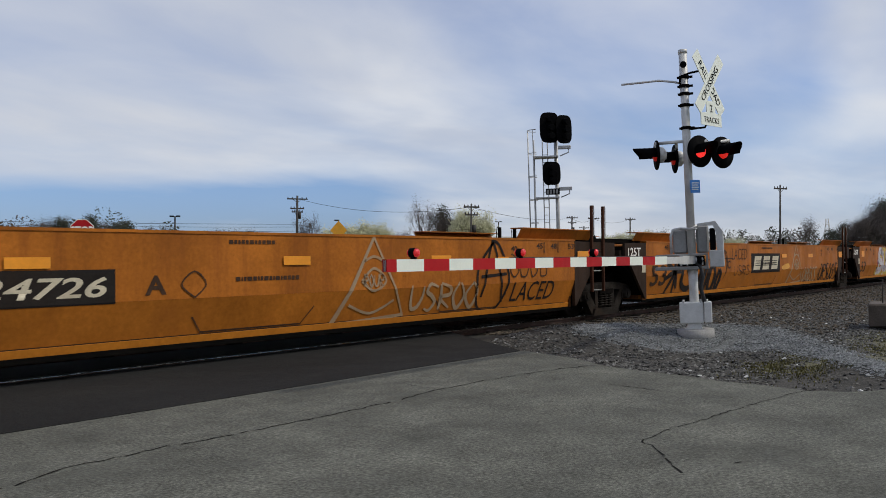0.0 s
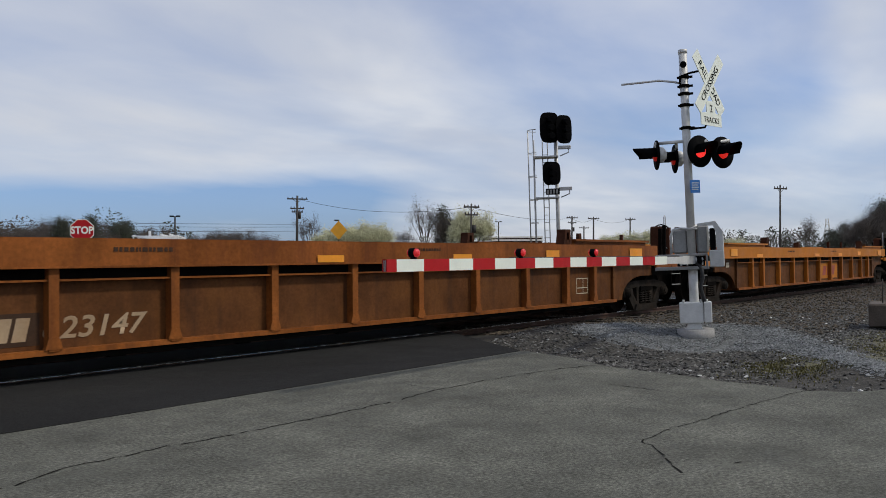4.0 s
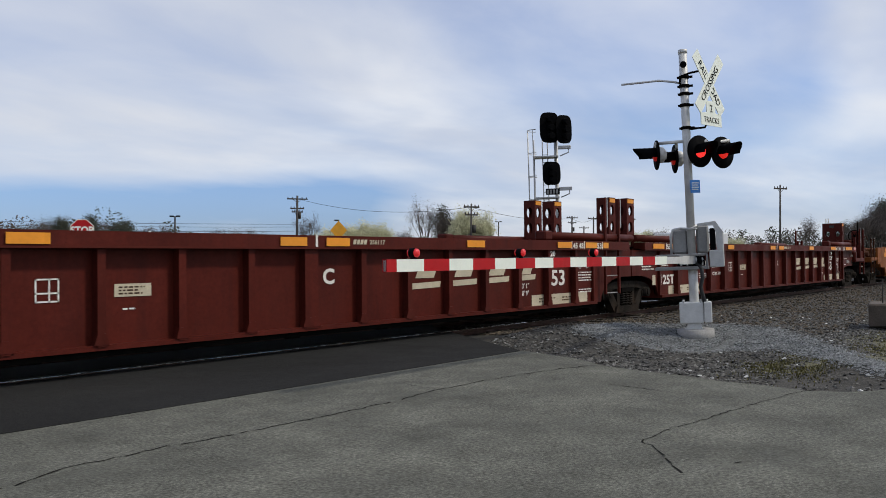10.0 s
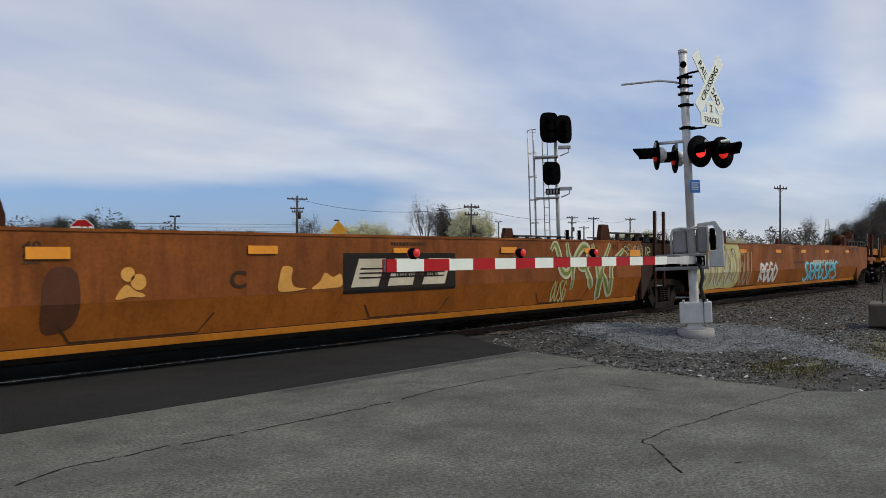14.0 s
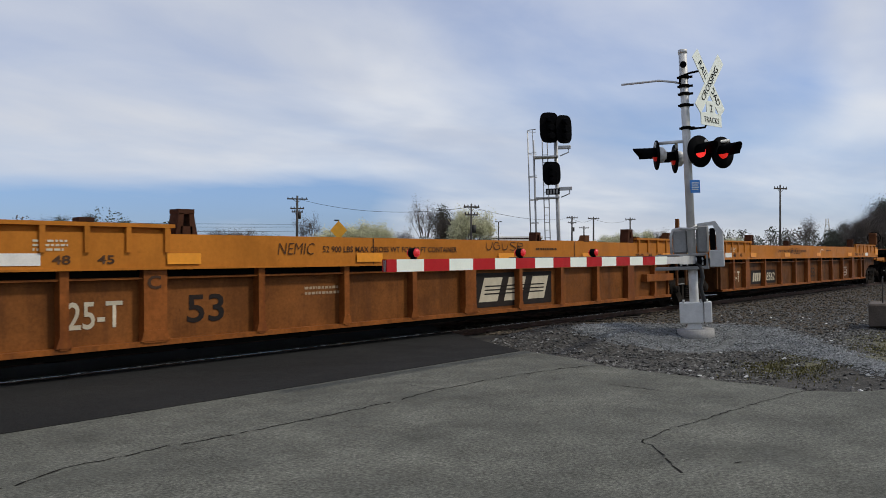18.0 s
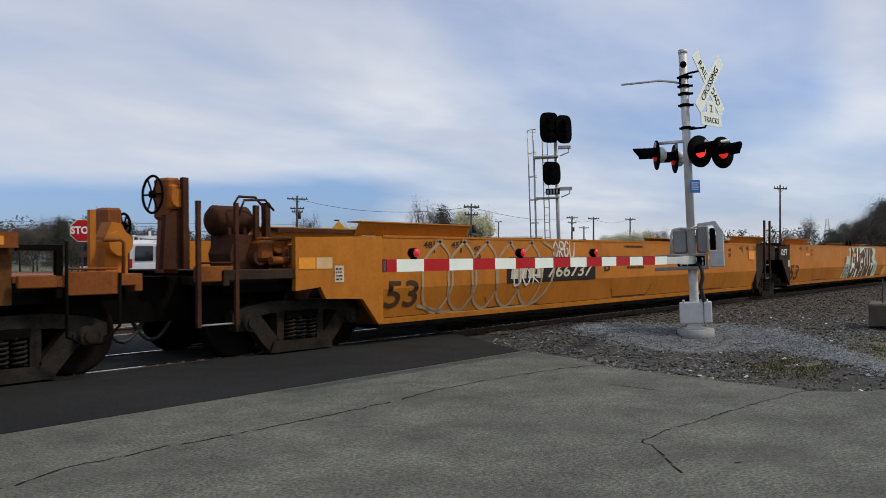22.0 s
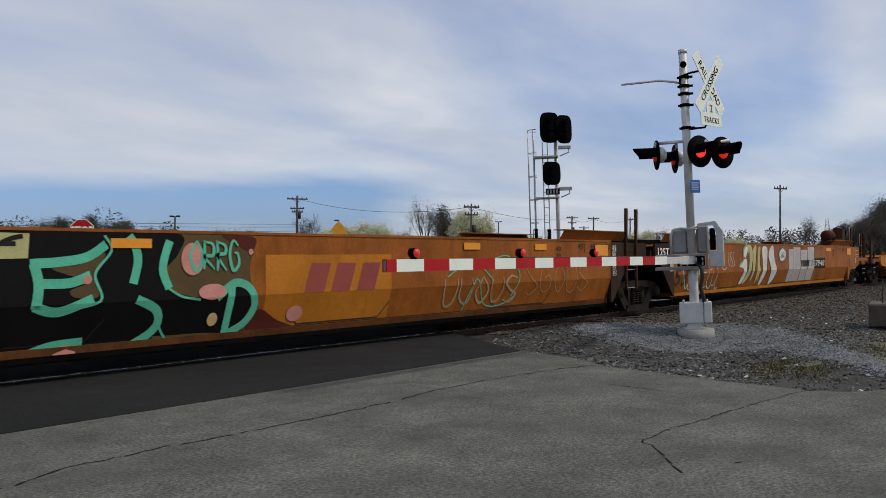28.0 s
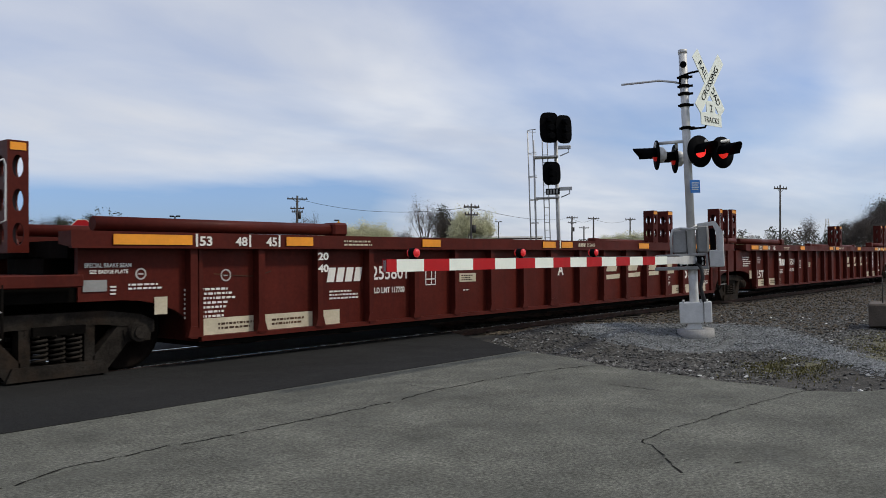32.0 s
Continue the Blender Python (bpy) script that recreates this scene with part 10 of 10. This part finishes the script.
def deco_oxide(i, unit):
    k = i - 6 if i < 20 else i - 23
    first, last = k == 0, k == 2
    before = set(unit.children)
    number = "256117" if i < 20 else "255801"
    mark_blocks(unit, -6.15, -5.44, 0.98, 1.19, WHITE, "web")
    words(unit, number, -5.23, -4.44, 0.99, 1.20, WHITE, "web", 1, 0.008, 0, "car_number", "white stencilled car number")
    words(unit, "LD LMT 117700", -5.18, -4.5, 0.78, 0.87, WHITE, "web", 1, 0.006)
    bars(unit, -6.10, -5.50, 0.72, 0.87, 3, WHITE, "web", i)
    frame_notice(unit, -3.99, -3.73, 0.87, 1.13, "web")
    rect(unit, "notice", -3.10, -2.64, 0.90, 1.05, CREAM, "web", 1, "small pale notice")
    bars(unit, -3.05, -2.7, 0.92, 1.03, 3, G_FADE, "web", 3, 2)
    bars(unit, -3.0, -2.8, 0.74, 0.78, 1, WHITE, "web", 5)
    words(unit, "20", -6.42, -6.22, 1.30, 1.41, WHITE, "rib", 1, 0.01)
    words(unit, "40", -6.42, -6.22, 1.13, 1.24, WHITE, "rib", 1, 0.01)
    words(unit, "20", 5.88, 6.06, 1.33, 1.44, WHITE, "rib", 1, 0.01)
    words(unit, "40", 5.88, 6.06, 1.17, 1.28, WHITE, "rib", 1, 0.01)
    words(unit, "ABC"[(0, 2, 1)[k]], 0.06, 0.28, 0.95, 1.18, WHITE, "web", 1, 0.02)
    # the owner's wordmark as slanted blocks over bars
    for x0, x1, zl in ((1.98, 2.62, 0.90), (2.98, 3.62, 0.92), (3.95, 4.60, 0.94), (5.0, 5.48, 0.96)):
        shape2d(unit, "wordmark_block", [[(x0 + 0.06, 0.99), (x1 - 0.12, 0.99), (x1, 1.215), (x0 + 0.18, 1.215)]], CREAM, "web", 1, "slanted cream block of a wordmark")
        shape2d(unit, "wordmark_bar", [[(x0 - 0.10, zl - 0.09), (x1 + 0.04, zl - 0.07), (x1 + 0.06, zl + 0.03), (x0 - 0.02, zl + 0.01)]], CREAM, "web", 1, "cream bar under the wordmark")
    back = 0.17 if last else 0.0
    words(unit, "53", 6.10 - back, 6.60 - back, 0.74, 1.06, WHITE, "web", 1, 0.02, 0, "lettering", "large white number")
    words(unit, "IL 53' 1\"", 4.88, 5.30, 0.72, 0.82, WHITE, "web", 1, 0.006)
    words(unit, "IW 8' 9\"", 4.88, 5.30, 0.58, 0.68, WHITE, "web", 1, 0.006)
    if not last:
        bars(unit, 7.0, 7.83, 0.80, 1.02, 4, WHITE, "web", i + 2)
        bars(unit, 7.0, 7.8, 0.56, 0.66, 2, WHITE, "web", i + 4)
        for ex in (7.21, 7.50):
            stroke(unit, [[(ex + 0.07 * math.cos(q * math.pi / 6), 1.15 + 0.07 * math.sin(q * math.pi / 6)) for q in range(13)]], 0.02, G_SILVER, "web", 1, "round pale emblem", "emblem")
    bars(unit, 6.15, 6.6, 1.12, 1.28, 3, WHITE, "web", i + 6)
    for x0, x1 in ((5.40, 7.50), (-7.97 if k else -8.24, -5.9)):
        rect(unit, "cream_panel", x0, x1, 0.36, 0.58, CREAM, "web", 0, "dirty cream panel along the bottom")
        bars(unit, x0 + 0.25, x0 + 0.9, 0.42, 0.53, 2, G_FADE, "web", 7)
        bars(unit, x0 + 1.1, x0 + 1.7, 0.42, 0.53, 2, G_FADE, "web", 8)
    for ob in set(unit.children) - before:
        ob.location.x = SHIFT[i]
    right = ((6.82, "45", -1), (7.24, "48", -1), (7.80, "53", 1)) if last else ((6.91, "45", -1), (7.15, "48", 1), (7.90, "53", 1))
    for x, s, side in (((-8.22, "53", -1), (-7.69, "48", 1), (-7.21, "45", 1)) if first else ((-8.03, "53", -1), (-7.32, "48", -1), (-6.83, "45", -1))) + right:
        words(unit, s, x - 0.09, x + 0.09, 1.49, 1.61, WHITE, "chord", 2, 0.01)
        rect(unit, "tick_mark", x + side * 0.13 - 0.014, x + side * 0.13 + 0.014, 1.47, 1.64, WHITE, "chord", 2)
    flashes(unit, [(-8.9, -8.3), (-7.93, -7.48), (-4.2, -3.75), (-0.69, -0.23), (0.13, 0.58), (3.34, 3.84), *RIGHT_FLASH[last]] if not first else [(-9.43, -8.42), (-6.97, -6.5), (-4.2, -3.75), (-0.69, -0.23), (-0.01, 0.41), (3.34, 3.84), *RIGHT_FLASH[last]], "chord", 1.50, 1.62)
    rect(unit, "tick_mark", -0.06, -0.02, 1.49, 1.65, WHITE, "chord", 1)
    mark_blocks(unit, 0.66, 0.95, 1.53, 1.60, CREAM, "chord", 4)
    words(unit, number, 1.0, 1.33, 1.53, 1.60, CREAM, "chord", 1, 0.005)
    bars(unit, -5.9, -5.2, 1.50, 1.60, 2, CREAM, "chord", i + 3)
    if not first:
        bars(unit, -8.1, -7.6, 1.06, 1.28, 4, WHITE, "web", i + 9)
    if not first:
        words(unit, "125T", -8.18, -7.38, 0.62, 0.86, WHITE, "web", 1, 0.02, 0, "lettering", "large white load mark")
        bars(unit, -9.16, -8.50, 0.98, 1.30, 5, WHITE, "web", i + 11)
        rect(unit, "notice", -8.62, -8.45, 0.62, 0.86, CREAM, "web", 2)
    else:
        bars(unit, -8.43, -7.67, 0.58, 0.98, 7, WHITE, "web", i + 12)
        rect(unit, "notice", -8.83, -8.66, 0.67, 0.88, CREAM, "web", 2, "small pale notice")
        rect(unit, "notice", -9.70, -9.42, 0.97, 1.10, MECH_GREY, "web", 2, "small grey notice")
        words(unit, "SPECIAL BRAKE BEAM", -9.68, -9.12, 1.24, 1.29, WHITE, "web", 1, 0.003)
        words(unit, "SEE BADGE PLATE", -9.62, -9.16, 1.17, 1.215, WHITE, "web", 1, 0.003)
        bars(unit, -9.38, -9.28, 0.92, 1.04, 3, WHITE, "web", i + 13)
        bars(unit, -9.16, -8.68, 0.97, 1.06, 2, WHITE, "web", i + 14)
        for ex, ez, er in ((-9.0, 1.16, 0.06), (-7.82, 1.12, 0.07)):
            stroke(unit, [[(ex + er * math.cos(q * math.pi / 6), ez + er * math.sin(q * math.pi / 6)) for q in range(13)], [(ex - er * 0.5, ez), (ex + er * 0.5, ez)]], 0.02, G_SILVER, "web", 1, "round pale emblem", "emblem")
        stroke(unit, [[(-8.0, 1.14), (-7.4, 1.10), (-7.1, 1.16)]], 0.012, G_FADE, "web", 1, "thin dark scratch", "scratch")
    if last:
        words(unit, "SPECIAL BRAKE BEAM", 7.06, 7.65, 1.13, 1.19, WHITE, "web", 1, 0.003)
        words(unit, "SEE BADGE PLATE", 7.10, 7.60, 1.05, 1.10, WHITE, "web", 1, 0.003)
        bars(unit, 7.04, 7.66, 0.91, 1.02, 2, WHITE, "web", i + 2)
        rect(unit, "stencil_panel", 7.04, 7.44, 0.57, 0.87, BLACK_PAINT, "web", 2)
        frame_notice(unit, 7.02, 7.46, 0.55, 0.88, "web")
        for ex, ez, er in ((7.55, 0.84, 0.065), (7.74, 0.66, 0.05)):
            stroke(unit, [[(ex + er * math.cos(q * math.pi / 6), ez + er * math.sin(q * math.pi / 6)) for q in range(13)], [(ex - er * 0.5, ez), (ex + er * 0.5, ez)], [(ex, ez - er * 0.5), (ex, ez + er * 0.5)]], 0.022, G_SILVER, "web", 1, "round pale emblem", "emblem")
        bars(unit, 7.5, 7.66, 0.71, 0.74, 1, WHITE, "web", i + 5)
        bars(unit, 8.24, 8.96, 1.145, 1.19, 1, WHITE, "web", 14)
        bars(unit, 8.18, 8.92, 0.90, 0.945, 1, WHITE, "web", 15)
        rect(unit, "notice", 8.84, 9.13, 0.99, 1.11, MECH_GREY, "web", 2, "small grey notice")
        bars(unit, 9.16, 9.28, 0.96, 1.05, 3, WHITE, "web", 16)
        rect(unit, "notice", 8.08, 8.23, 0.70, 0.90, CREAM, "web", 2, "small pale notice")
        rect(unit, "label", 9.33, 9.69, 1.49, 1.62, SIGN_RED, "chord", 1, "small red and white label")
        bars(unit, 9.34, 9.68, 1.50, 1.61, 3, WHITE, "chord", 17, 2)
        stroke(unit, [[(9.44, 1.33), (9.47, 1.26), (9.52, 1.22)], [(9.74, 1.33), (9.71, 1.26), (9.66, 1.22)], [(9.54, 1.34), (9.64, 1.34)], [(9.55, 1.28), (9.63, 1.28)]], 0.022, G_WHITE, "web", 1, "small white winged mark", "emblem")
        rect(unit, "recess_cover", 9.52, 9.68, 0.95, 1.11, BLACK_PAINT, "web", 1, "dark square opening cover")


def deco_low(unit):
    owner_panel(unit, -5.2, -2.98, 0.97, 1.12, "469627", "low")
    logo_panel(unit, 1.66, 3.5, 0.52, 1.24, "low", LOGO_RED, None)
    rect(unit, "patch", 1.70, 3.45, 0.98, 1.20, G_PATCH_PALE, "low", 4, "pale touch-up paint over a badge")
    words(unit, "53", 6.55, 6.97, 0.61, 0.94, G_BLACK, "low", 1, 0.015, 0, "lettering", "large black number")
    rect(unit, "stencil_panel", 7.22, 7.68, 0.63, 0.91, BLACK_PAINT, "low", 0)
    frame_notice(unit, 7.20, 7.70, 0.62, 0.92, "low", CREAM)
    rect(unit, "notice", 9.1, 9.3, 0.95, 1.2, CREAM, "low", 1, "small pale notice")
    for x, s in ((-8.3, "53"), (-7.3, "48"), (-6.9, "45"), (4.9, "45"), (5.6, "48"), (6.4, "53")):
        words(unit, s, x - 0.1, x + 0.1, 1.06, 1.16, G_FADE, "low", 1, 0.006)
    bars(unit, -0.6, 0.4, 1.14, 1.21, 1, G_FADE, "low", 2)
    bars(unit, -0.3, 0.5, 1.0, 1.08, 1, G_FADE, "low", 3)
    stroke(unit, [[(-2.6, 1.22), (-2.2, 1.1), (-1.5, 1.1), (-1.3, 1.02), (0.6, 1.05), (1.2, 1.18)]], 0.018, G_FADE, "low", 1, "welded seam", "weld_seam", smooth=False)
    flashes(unit, [(-9.1, -8.7, 0.95, 1.16), (-1.9, -1.2, 0.96, 1.06), (1.0, 1.5, 0.96, 1.06)], "low")


for i, (unit, u) in enumerate(units):
    if i < 3 or 9 <= i <= 11 or 16 <= i <= 21:
        deco_orange(i, unit)
    elif 6 <= i <= 8 or i >= 23:
        deco_oxide(i, unit)
    elif i == 22:
        deco_low(unit)
    else:
        deco_ribbed(i, unit)


# ---- movement ----
def motions():
    times = [0, 8, 16, 24, 32]
    for unit, u in units:
        walk(unit, [(t, pose(u - SPEED * t, TRACK_Y, 0)) for t in times])
    for car, turn, pace, seen in traffic:
        at, way = car.matrix_basis.translation.copy(), Vector((math.cos(radians(turn)), math.sin(radians(turn)), 0)) * pace
        walk(car, [(t, Matrix.Translation(at + way * (t - seen)) @ pose(0, 0, 0, 0, 0, turn)) for t in times])
    # the wheelsets turn alike: one set of keys for the leading axles, one for the trailing ones
    turn = math.degrees(SPEED / 0.478)
    first = {}
    for w, dx in wheelsets:
        if dx not in first:
            first[dx] = w
            walk(w, [(k / 30.0, pose(dx, 0, 0.478) @ Matrix.Rotation(radians(-turn * k / 30.0), 4, "Y")) for k in range(961)])
        else:
            keys = first[dx].animation_data
            w.rotation_mode = "QUATERNION"
            w.animation_data_create()
            w.animation_data.action, w.animation_data.action_slot = keys.action, keys.action_slot


motions()
